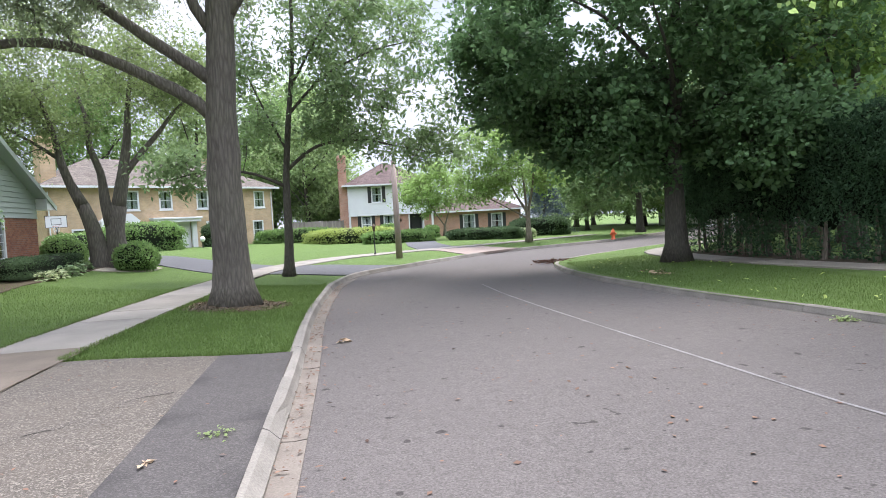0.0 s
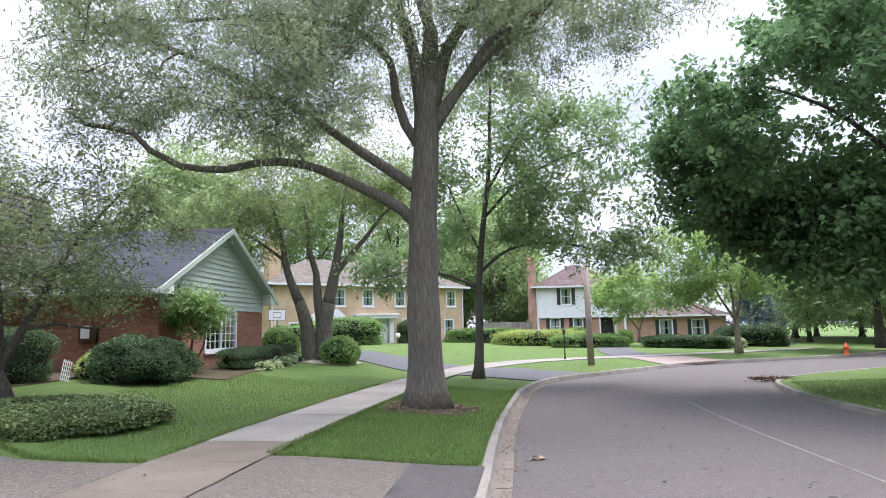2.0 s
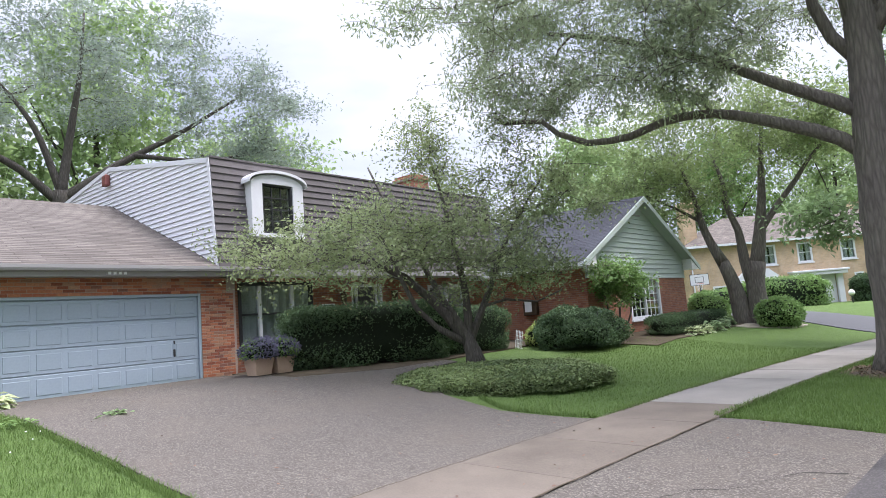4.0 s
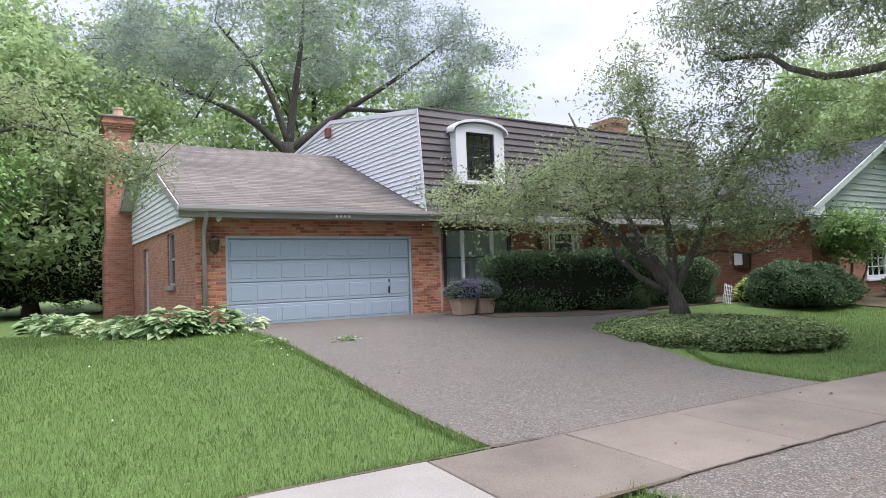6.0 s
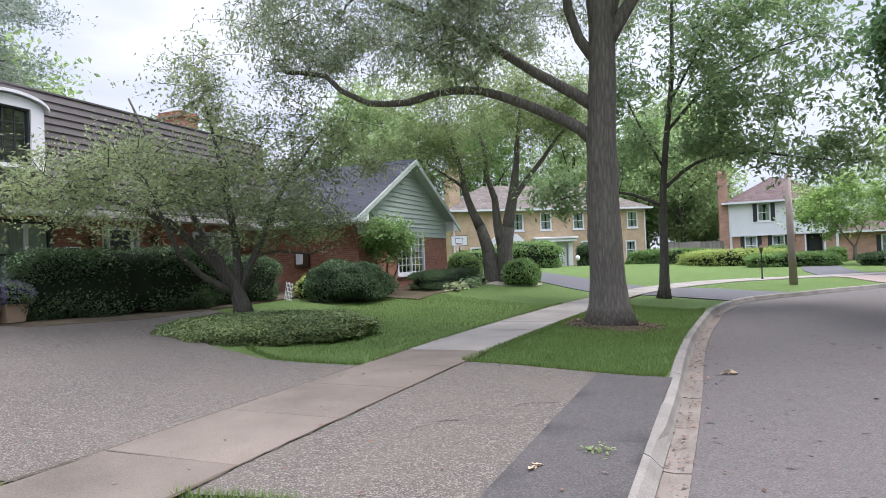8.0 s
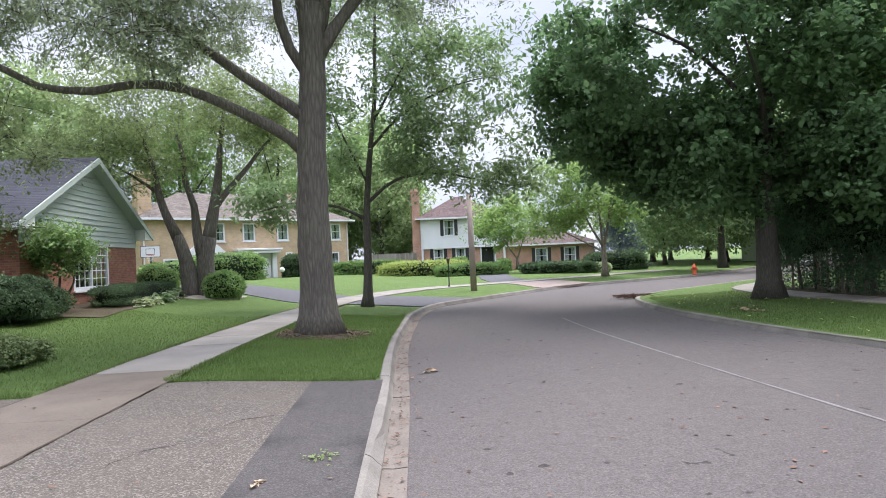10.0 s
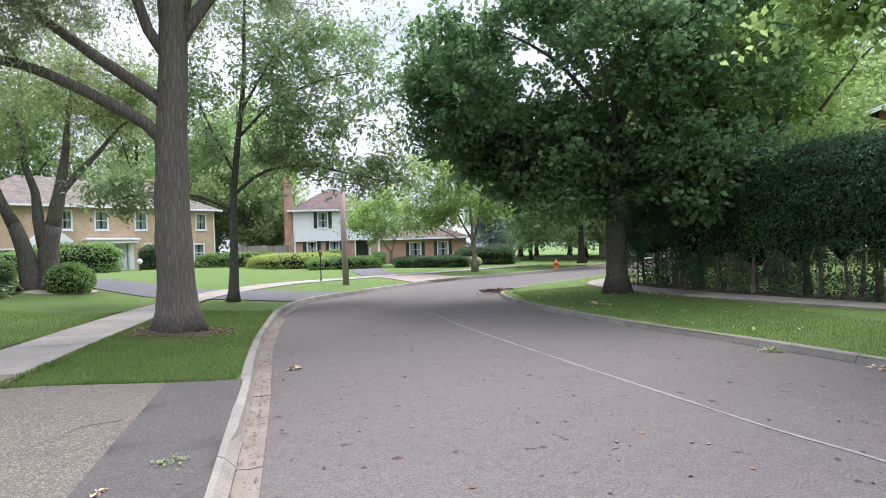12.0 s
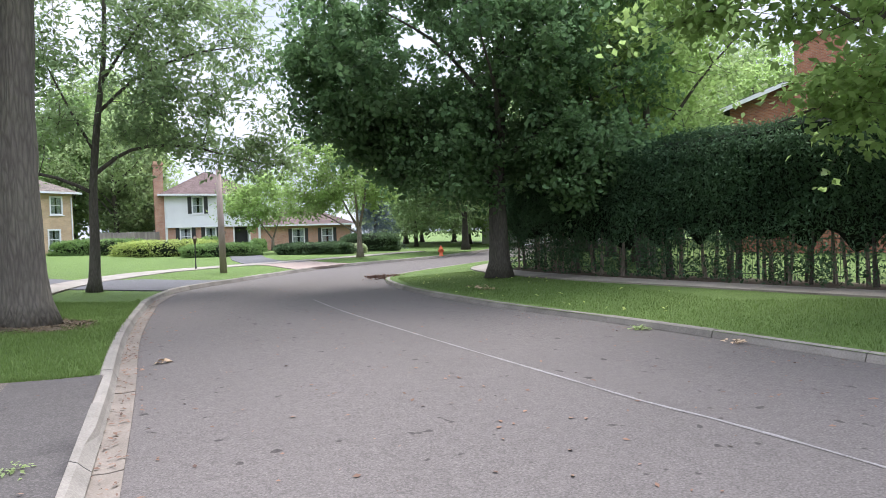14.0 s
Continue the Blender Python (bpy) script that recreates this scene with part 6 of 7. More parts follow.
tree("garden_tree", "small light-green tree in front of a brick house",
     [([(0.27, 53.76, 0.7), (0.27, 53.76, 1.8)], 0.14, 0.1), ([(0.27, 53.76, 1.6), (-0.73, 53.76, 3.2), (-1.53, 53.76, 5)], 0.07, 0.02), ([(0.27, 53.76, 1.6), (0.87, 53.76, 3.4), (1.47, 53.76, 5.4)], 0.07, 0.02)],
     [((-0.63, 53.76, 5.0), (3.2, 2.6, 2.5), 130)], BARK_PALE, LEAF_LIGHT, 60, 0.26, 0.6, 29, 0.5, gap=-0.4)

tree("garden_tree", "shade tree with hanging leaves by the far street",
     [([(15.6, 49.0, 0.3), (15.6, 49.0, 3.2)], 0.3, 0.2), ([(15.6, 49.0, 3.0), (13.2, 47.6, 4.8), (11.2, 46.6, 5.6)], 0.12, 0.03), ([(15.6, 49, 3), (16.2, 49, 6.5), (16.5, 49, 10)], 0.14, 0.03)],
     [((13.8, 48.0, 6.0), (4.4, 3.4, 2.6), 130), ((11.0, 46.6, 4.4), (2.4, 2.2, 2.0), 60), ((16, 49, 9), (4, 4, 3), 80)], BARK_DARK, LEAF_OAK, 60, 0.3, 0.75, 30, 0.5, gap=-0.4)


def woods_tree(seed, leaf):
    """A background tree of its own shape, standing at the origin for copying."""
    r = random.Random(seed)
    limbs = [([(0, 0, 0), (0.1, 0, 3), (r.uniform(-0.4, 0.4), 0.2, 7), (0.2, r.uniform(-0.5, 0.5), 11)], 0.3, 0.08)]
    for k in range(4):
        a = r.uniform(0, 6.28)
        limbs.append(([(0.1, 0.1, 3 + k), (1.6 * math.cos(a), 1.6 * math.sin(a), 4.6 + k), (3.4 * math.cos(a), 3.4 * math.sin(a), 6 + 1.2 * k)], 0.1, 0.03))
    cl = [((0, 0, 7.5), (4.6, 4.6, 4.4), 120), ((r.uniform(-2, 2), r.uniform(-2, 2), 11), (3.2, 3.2, 2.6), 50), ((r.uniform(-2, 2), r.uniform(-2, 2), 3.6), (3.8, 3.8, 2.0), 60)]
    return tree("background_tree", "leafy tree in a dense green tree belt", limbs, cl, BARK_DARK, leaf, 55, 0.36, 0.95, seed, 0.5, "tree belt", gap=-0.45)


WOODS = [woods_tree(41, LEAF_WOOD), woods_tree(42, LEAF_WOOD), woods_tree(43, LEAF_BUSH), woods_tree(44, LEAF_LIGHT)]
SPOTS = [(-24.5, -9, 2, 0.6), (-30, -3.5, 0, 0.7), (-27, -14, 0, 0.9), (-29, -7.5, 0, 0.9), (-35, -12, 1, 1.2), (-44, -4, 0, 1.4), (-47, 6, 1, 1.5), (-46, 17, 0, 1.3), (-44, 33, 0, 0.95), (-38, 45, 0, 1.2), (-44, 56, 1, 1.4),
         (-34, 62, 2, 1.2), (-26, 68, 0, 1.3), (-19, 71, 2, 1.1), (-14, 66, 1, 1.0), (-15.5, 74, 3, 1.2), (-18, 82, 0, 1.5), (16, 74, 1, 1.0), (12, 67, 0, 0.75), (22, 68, 2, 1.2), (19, 60, 0, 0.8), (30, 74, 1, 1.3), (38, 66, 0, 1.3), (28, 56, 1, 1.0),
         (25, 60, 1, 0.8), (34, 56, 0, 1.0), (42, 48, 1, 1.2), (27, 51, 3, 0.75), (14.5, 62, 0, 0.7), (24.5, 44, 3, 1.0), (20, 37, 0, 0.95), (17.5, 29.5, 3, 0.9), (15.8, 24.5, 3, 0.8), (15.9, 84, 0, 1.0), (19.5, 80, 2, 0.9), (23, 77, 0, 0.9), (27, 71, 2, 0.9), (31, 42, 1, 1.2), (-12.5, 69, 0, 0.7), (-22, 64, 2, 0.8)]
wr = random.Random(8)
for i, (x, y, k, s) in enumerate(SPOTS):
    m = pose(x, y, land_at(x, y) - 0.05, 0, 0, wr.uniform(0, 360))
    src = WOODS[k]
    src_scale = src.scale.copy()
    src.scale = (s, s, s * wr.uniform(0.95, 1.15))
    copy_thing(src, m)
    src.scale = src_scale
for i, (w, (x, y)) in enumerate(zip(WOODS, ((-52, 26), (-31, 76), (46, 52), (33, 36)))):
    w.matrix_basis = pose(x, y, land_at(x, y) - 0.05, 0, 0, 40 * i)

# a spruce by the far house
root = thing("spruce_tree", pose(9.3, 56.0, 0.75), "dark bluish spruce tree", "tree")
mb = MB()
mb.tube([(0, 0, 0), (0, 0, 4), (0, 0, 7.5)], [0.16, 0.1, 0.02], 8)
part("trunk", mb, BARK_DARK, root, "", True)
sr = np.random.default_rng(5)
pts = []
for k in range(150):
    z = sr.uniform(0.3, 7.2)
    R = 2.9 * (1 - z / 7.8)
    a = sr.uniform(0, 6.28)
    t = sr.uniform(0.2, 1, 90)[:, None]
    pts.append(np.array([math.cos(a), math.sin(a), -0.25]) * t * R + np.array([0, 0, z]) + sr.normal(size=(90, 3)) * 0.12)
LEAF_SPRUCE = leaf_mat("spruce_needles", (0.045, 0.082, 0.090), (0.124, 0.181, 0.189), 0.1)
part("crown", quads_mesh(leaves(np.vstack(pts), sr, 0.2, 0.25, 0.3, 0.2), LEAF_SPRUCE), None, root)


# ---- shrubs and hedges round the brick house ----
def on_land(x, y, dz=0.0):
    return (x, y, land_at(x, y) + dz)


def hw(x, y):
    """House plan to world."""
    p = pose(HX, HY, 0, 0, 0, HA) @ Vector((x, y, 0))
    return p.x, p.y


shrub("yew_hedge", "clipped dark yew hedge below the windows", on_land(*hw(8.8, -1.85)), (2.55, 0.95, 0.88), HA - 20, LEAF_YEW, 30000, 0.07, 51, 0.45, 0.55, 0.17, category="hedge", low=-0.75)
shrub("yew_hedge", "clipped dark yew hedge beside the front path", on_land(*hw(12.2, -2.4)), (1.6, 0.9, 0.78), HA - 10, LEAF_YEW, 14000, 0.06, 52, 0.55, 0.6, 0.1, category="hedge", low=-0.75)
shrub("yew_bush", "rounded dark yew bush on the front lawn", on_land(*hw(15.1, -4.7)), (1.55, 1.25, 0.72), HA, LEAF_YEW, 18000, 0.085, 54, 0.9, 0.85, 0.36, low=-0.6)
shrub("yew_hedge", "low clipped hedge under the gable window", on_land(*hw(22.6, -5.6)), (3.4, 0.6, 0.42), HA, LEAF_YEW, 14000, 0.06, 55, 0.5, 0.5, 0.1, category="hedge", low=-0.6)
shrub("bush", "round leafy bush beside a forked tree", on_land(-12.9, 26.2), (0.85, 0.85, 0.75), 0, LEAF_BUSH, 3000, 0.13, 56, 0.95, 0.95, 0.18, low=-0.6)
shrub("bush", "round leafy bush beside a forked tree", on_land(-16.6, 27.2), (0.9, 0.9, 0.75), 0, LEAF_BUSH, 3000, 0.13, 57, 0.95, 0.95, 0.18, low=-0.6)
shrub("bush", "bright low bush in front of a yew hedge", on_land(*hw(14.6, -3.6)), (0.45, 0.45, 0.5), 0, LEAF_LIME, 900, 0.12, 58, 1, 1, 0.2, low=-0.5)

# ivy bed round the crabapple
ib = (-11.3, 9.55)
shrub("ivy_bed", "dense oval bed of dark ivy groundcover", (ib[0], ib[1], land_at(*ib) - 0.13), (2.45, 2.05, 0.35), 42, LEAF_IVY, 64000, 0.05, 60, 0.75, 0.95, 0.12, wide=0.75, category="groundcover", low=-0.25, up=1.2)

shrub("bush", "dense green bushes beside the garage", on_land(-30.0, -6.5), (4.5, 2.8, 2.6), 80, LEAF_WOOD, 20000, 0.13, 63, 0.95, 0.95, 0.4, low=-0.6)
shrub("bush", "dense green bushes beside the garage", on_land(-27.5, -14.0), (4.0, 2.8, 2.6), 80, LEAF_WOOD, 18000, 0.13, 64, 0.95, 0.95, 0.4, low=-0.6)

# small standard tree at the gable
gx, gy = hw(17.75, -5.0)
tree("ornamental_tree", "small bushy tree with thin stems by the gable",
     [([(gx, gy, 0.9), (gx - 0.05, gy, 1.5), (gx, gy, 2.1)], 0.05, 0.035), ([(gx + 0.05, gy, 0.95), (gx + 0.25, gy + 0.25, 1.7), (gx + 0.3, gy + 0.35, 2.5)], 0.04, 0.02), ([(gx, gy + 0.1, 0.95), (gx - 0.3, gy - 0.25, 1.7), (gx - 0.35, gy - 0.35, 2.5)], 0.04, 0.02)],
     [((gx, gy, 2.75), (0.9, 0.95, 0.9), 72)], BARK_DARK, LEAF_BUSH, 95, 0.11, 0.3, 61, 0.6, twig=0.012, gap=-0.6, base_flare=False)


def hosta(label, x, y, n, size, leaf, seed):
    rng = np.random.default_rng(seed)
    root = thing("hosta", pose(*on_land(x, y)), label, "plant", "hosta border")
    a, el = rng.uniform(0, 6.28, n), np.arcsin(rng.uniform(0.05, 1.0, n))
    d = np.stack([np.cos(a) * np.cos(el), np.sin(a) * np.cos(el), np.sin(el)], 1)
    L = size * rng.uniform(0.7, 1.2, n)[:, None]
    b = d * size * np.array([1.4, 1.4, 1.4]) * rng.uniform(0.75, 1.0, n)[:, None]
    sd = np.stack([-np.sin(a), np.cos(a), rng.uniform(-0.4, 0.4, n)], 1)
    out = np.stack([np.cos(a), np.sin(a), 0 * a], 1)
    tip = b + out * L * 0.8 + (np.sin(el) * 0.35 - 0.35)[:, None] * np.array([0, 0, 1]) * L
    mid = (b + tip) / 2 + np.array([0, 0, 0.10]) * L
    W = L * 0.25
    part("leaves", quads_mesh(np.stack([b, mid + sd * W, tip, mid - sd * W], 1), leaf), None, root)
    mb = MB()
    for k in range(0, n, 4):
        mb.tube([(0, 0, 0), tuple(b[k])], [0.008, 0.005], 3)
    part("stalks", mb, LEAF_HOSTA, root)


hk = 0
for x, y, n, s, mtl, lab in ((-0.5, -0.8, 190, 0.40, LEAF_HOSTA, "broad green hosta clump by the garage corner"), (-1.3, -0.9, 190, 0.40, LEAF_HOSTA, "broad green hosta clump by the garage corner"), (0.25, -0.9, 110, 0.26, LEAF_PALE, "pale variegated hosta clump by the garage door"), (-2.0, -0.5, 150, 0.34, LEAF_HOSTA, "broad green hosta clump by the garage corner"), (-2.6, 0.4, 110, 0.26, LEAF_PALE, "pale variegated hosta clump by the brick wall"), (-3.2, 1.6, 140, 0.34, LEAF_HOSTA, "broad green hosta clump by the brick wall"), (-3.6, 3.0, 140, 0.34, LEAF_HOSTA, "broad green hosta clump by the brick wall"),
                             (20.6, -6.4, 110, 0.24, LEAF_PALE, "pale variegated hosta clump under the window"), (21.6, -6.4, 110, 0.24, LEAF_PALE, "pale variegated hosta clump under the window"), (22.6, -6.4, 120, 0.28, LEAF_HOSTA, "broad green hosta clump under the window"), (23.6, -6.3, 120, 0.28, LEAF_HOSTA, "broad green hosta clump under the window"), (24.7, -6.2, 110, 0.28, LEAF_HOSTA, "broad green hosta clump under the window")):
    hosta(lab, *hw(x, y), n, s, mtl, 70 + hk)
    hk += 1

# ---- hedges across the street ----
for x, y, rx, ry, rzz, ang, leaf, lab, sd in ((-21.4, 44.6, 2.8, 1.6, 1.25, 50, LEAF_BUSH, "loose green bushes by a porch", 80), (-23.9, 40.4, 1.6, 1.3, 0.9, 50, LEAF_BUSH, "loose green bush by a bay window", 81), (-18.2, 50.2, 1.0, 0.9, 1.1, 50, LEAF_YEW, "dark bush by a porch", 82), (-13.2, 56.2, 3.8, 0.8, 0.75, 40, LEAF_BUSH, "low clipped hedge by a tan house", 83),
                                             (-8.2, 55.6, 4.0, 1.7, 0.8, 6, LEAF_LIME, "tall bright hedge before a house", 84), (-3.6, 50.6, 3.0, 1.3, 0.58, -8, LEAF_BUSH, "clipped green hedge beside a drive", 85), (3.4, 50.0, 3.0, 1.2, 0.52, -12, LEAF_YEW, "dark clipped hedge along a drive", 86), (8.4, 53.6, 2.6, 1.2, 0.9, 0, LEAF_YEW, "dark bushes by a brick wing", 87), (6.6, 50.5, 0.9, 0.7, 0.4, 0, LEAF_PALE, "pale low plants at the hedge's end", 88), (-5.2, 59.8, 0.9, 0.8, 0.9, 10, LEAF_BUSH, "rounded bush below a window", 89), (-1.0, 60.8, 0.7, 0.7, 0.7, 10, LEAF_BUSH, "rounded bush beside a door", 90)):
    shrub("hedge" if rx > 2 else "bush", lab, on_land(x, y), (rx, ry, rzz), ang, leaf, int(2600 * max(1.2, rx)), 0.17, sd, 0.6, 0.65, 0.13, category="hedge" if rx > 2 else "shrub", low=-0.6)


# ---- the tall hedge on the other side ----
def tall_hedge():
    line = spline([(9.9, 24.0), (10.3, 20.8), (11.35, 16.8), (12.7, 13.7), (14.1, 10.2), (15.6, 6.2), (17.6, 0.5), (19.5, -6)], 0.3)
    rng = np.random.default_rng(91)
    root = thing("tall_hedge", pose(0, 0, 0), "tall dark arborvitae hedge with bare stems below", "hedge")
    t = np.gradient(line, axis=0)
    t /= np.linalg.norm(t, axis=1)[:, None]
    nr = np.stack([-t[:, 1], t[:, 0]], 1)
    # solid near-black body that stands in for the deep shade within the hedge
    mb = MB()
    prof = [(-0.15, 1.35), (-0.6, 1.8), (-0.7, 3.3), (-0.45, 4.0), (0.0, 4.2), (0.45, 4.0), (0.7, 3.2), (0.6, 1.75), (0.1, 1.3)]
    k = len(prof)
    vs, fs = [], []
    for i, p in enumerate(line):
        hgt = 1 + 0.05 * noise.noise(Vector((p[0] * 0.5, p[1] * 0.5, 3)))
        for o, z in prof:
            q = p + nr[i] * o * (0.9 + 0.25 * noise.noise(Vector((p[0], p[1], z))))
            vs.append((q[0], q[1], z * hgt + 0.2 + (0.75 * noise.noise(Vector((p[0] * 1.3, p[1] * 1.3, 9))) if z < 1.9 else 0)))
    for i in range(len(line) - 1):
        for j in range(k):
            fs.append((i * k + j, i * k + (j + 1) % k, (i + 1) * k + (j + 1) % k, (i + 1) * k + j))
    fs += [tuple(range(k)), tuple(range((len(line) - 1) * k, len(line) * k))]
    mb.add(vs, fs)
    part("core", mb, SHRUB_SHADE, root)
    n = 170000
    i = rng.integers(0, len(line), n)
    p, w = line[i] + t[i] * rng.uniform(-0.2, 0.2, n)[:, None], nr[i]
    ang = rng.uniform(-0.5, math.pi + 0.25, n)
    # leaves on the street side, the top and a little of the back
    o, z = -0.85 * np.cos(ang * 0.9 + 0.1), 2.75 + 1.55 * np.sin(ang)
    lowp = rng.uniform(0, 1, n) < 0.55
    z = np.where(lowp, rng.uniform(0.45, 3.9, n), z)
    o = np.where(lowp, -0.72 + rng.normal(size=n) * 0.12, o)
    lump = np.array([noise.noise(Vector((a * 0.9, b * 0.9, c * 0.9))) for a, b, c in zip(p[:, 0], p[:, 1], z)])
    o, z = o * (1 + 0.25 * lump), z + 0.2 * lump + rng.normal(size=n) * 0.07
    thin = rng.uniform(0, 1, n) > np.clip((z - 0.6 - 0.9 * lump) / 1.1, 0.07, 1)
    pos = np.column_stack([p + w * o[:, None], z + 0.22])[~thin]
    part("foliage", quads_mesh(leaves(pos, rng, 0.115, 0.34, 0.35, 1.1), LEAF_ARBOR), None, root)
    m2 = 16000
    i = rng.integers(0, len(line), m2)
    q = line[i] + nr[i] * rng.normal(size=m2)[:, None] * 0.4
    low = np.column_stack([q, 0.3 + np.abs(rng.normal(size=m2)) * 0.75])
    lk = np.array([noise.noise(Vector((a * 1.3, b * 1.3, 0))) for a, b in q]) > -0.2
    part("undergrowth", quads_mesh(leaves(low[lk], rng, 0.13, 0.45, 0.4, 0.2), LEAF_ARBOR), None, root)
    pr = random.Random(4)
    for s in range(2, len(line) - 10, 2):
        for _ in range(2):
            q = line[s] + nr[s] * pr.uniform(-0.4, 0.4) + t[s] * pr.uniform(-0.3, 0.3)
            z0 = land_at(*q) - 0.03
            mb = MB()
            x, y = q
            lean = (pr.uniform(-0.15, 0.15), pr.uniform(-0.15, 0.15))
            mb.tube([(x, y, z0), (x + lean[0] * 0.5, y + lean[1] * 0.5, z0 + 0.9), (x + lean[0], y + lean[1], z0 + 2.0)], [pr.uniform(0.035, 0.085), 0.045, 0.03], 6)
            part("stem", mb, BARK_PALE if pr.random() < 0.6 else BARK_DARK, root)
    # iron fence behind the stems
    fl = offset_line(line, -1.1)
    mb = MB()
    mb.tube([(0, 0, 0.06), (0, 0, 1.2)], [0.006, 0.006], 4)
    picket = mesh_of(mb, BLACK)
    fence = thing("iron_fence", pose(0, 0, 0), "thin black iron fence behind a hedge", "fence")
    for s in range(0, len(fl) - 12, 8):
        mb = MB()
        z0 = land_at(*fl[s])
        mb.box(fl[s][0] - 0.03, fl[s][0] + 0.03, fl[s][1] - 0.03, fl[s][1] + 0.03, z0 - 0.05, z0 + 1.3, 0.006)
        part("post", mb, BLACK, fence)
        e = fl[min(s + 8, len(fl) - 1)]
        for zz in (0.15, 1.15):
            mb = MB()
            mb.tube([(*fl[s], z0 + zz), (*e, land_at(*e) + zz)], [0.014, 0.014], 4)
            part("rail", mb, BLACK, fence)
        for u in np.arange(0.08, 1, 0.085):
            q = fl[s] + (e - fl[s]) * u
            part("picket", picket, None, fence, m=pose(q[0], q[1], z0))
    # bark litter below
    a, b = offset_line(line, 0.85), offset_line(line, -1.0)
    mb = MB()
    mb.add([w for p, q in zip(a, b) for w in ((*p, land_at(*p) + 0.015), (*((p + q) / 2), land_at(*p) + 0.06), (*q, land_at(*q) + 0.015))], [f for i in range(len(a) - 1) for f in ((3 * i, 3 * i + 1, 3 * i + 4, 3 * i + 3), (3 * i + 1, 3 * i + 2, 3 * i + 5, 3 * i + 4))])
    structure("soil", mb, SOIL, "dark leaf-littered soil under a hedge", "soil")


tall_hedge()


# ---- grass blades on the lawns that the camera passes nearest ----
def scatter(poly, n, rng):
    p = np.array(poly)
    out = np.empty((0, 2))
    while len(out) < n:
        q = rng.uniform(p.min(0), p.max(0), (n, 2))
        out = np.vstack([out, q[inside(poly, q[:, 0], q[:, 1])]])
    return out[:n]


def blades(name, label, xy, rng, tall, lean=0.5):
    n = len(xy)
    base = np.column_stack([xy, land(xy[:, 0], xy[:, 1]) - 0.005])
    a = rng.uniform(0, 6.28, n)
    d, s = np.stack([np.cos(a), np.sin(a), 0 * a], 1), np.stack([-np.sin(a), np.cos(a), 0 * a], 1)
    h = (tall * rng.uniform(0.5, 1.3, n))[:, None]
    w = (0.003 + 0.003 * rng.uniform(0, 1, n))[:, None]
    tip = base + np.array([0, 0, 1]) * h + d * h * lean * rng.uniform(0.2, 1.2, n)[:, None]
    root = new(name, quads_mesh(np.stack([base - s * w, base + s * w, tip + s * w * 0.3, tip - s * w * 0.3], 1), BLADE))
    return tagged(root, label, "grass", "", "stuff")


gr = np.random.default_rng(101)
LAWN_SOUTH = [(-6.0, 2.22), (-4.45, -6.5), (-16.8, -7.5), (-15.6, -0.45), (-13.0, 0.68), (-9.5, 1.55)]
VERGE = [(-2.5, 9.4), (-5.5, 8.75), (-6.75, 20.0), (-3.9, 20.2), (-3.1, 13.4)]
LAWN_NORTH = [(-7.0, 8.0), (-8.6, 7.6), (-9.6, 8.6), (-9.4, 11.2), (-13.0, 13.5), (-14.5, 20.0), (-8.35, 20.0), (-7.6, 12)]
VERGE_SOUTH = [(-1.3, 3.1), (-3.6, 3.05), (-4.5, 2.75), (-3.5, -2.0), (-0.8, -2.0)]
VERGE_RIGHT = [(6.85, 10.2), (9.6, 11.2), (9.0, 16.5), (7.9, 21), (7.8, 24), (4.7, 24), (4.5, 20.5), (5.1, 16.3), (6.4, 12)]
VERGE_RIGHT_NEAR = [(8.15, 5.2), (13.0, 7.0), (12.1, 9.4), (9.6, 11.2), (6.85, 10.2), (7.45, 8.3)]
parts_xy = [scatter(VERGE_RIGHT_NEAR, 16000, gr), scatter(LAWN_SOUTH, 84000, gr), scatter(VERGE, 52000, gr), scatter(LAWN_NORTH, 26000, gr), scatter(VERGE_SOUTH, 16000, gr), scatter(VERGE_RIGHT, 26000, gr)]
all_xy = np.vstack(parts_xy)
tree_far = np.hypot(all_xy[:, 0] + 5.06, all_xy[:, 1] - 14.97) > 0.95 + 0.25 * np.sin(5 * np.arctan2(all_xy[:, 1] - 14.97, all_xy[:, 0] + 5.06))
blades("grass", "short green lawn grass blades", all_xy[tree_far], gr, 0.055)


edges = []
for poly, n in ((LAWN_SOUTH[3:] + [LAWN_SOUTH[0], (-5.1, -2.5)], 5000), ([VERGE[0], VERGE[1]], 2500), ([VERGE[1], VERGE[2]], 3000), ([VERGE[0], VERGE[4], VERGE[3]], 3500), ([(-1.5, 3.22), (-3.57, 3.2), (-4.45, 2.82)], 2500), ([(-7.0, 8.0), (-8.7, 7.55), (-9.8, 7.9)], 1500), ([(-7.0, 8.3), (-7.52, 11.6), (-8.05, 16), (-8.4, 20)], 3000)):
    for a, b in zip(poly, poly[1:]):
        L = math.dist(a, b)
        m = int(L * 420)
        u = gr.uniform(0, 1, m)[:, None]
        edges.append(np.array(a) + (np.array(b) - np.array(a)) * u + gr.normal(size=(m, 2)) * 0.03)
blades("grass_edge", "longer grass tufts along paved edges", np.vstack(edges), gr, 0.085, 0.8)

# dandelion and clover specks in the lawn
fx = scatter(LAWN_SOUTH, 24, gr)
mb = MB()
for x, y in fx:
    mb.lathe([(0.004, 0.0), (0.014, 0.012), (0.006, 0.022)], 5, (x, y, land_at(x, y) + 0.05))
tagged(part("clover_flower", mb, WHITE), "tiny pale clover flowers in the lawn", "flower", "", "stuff")

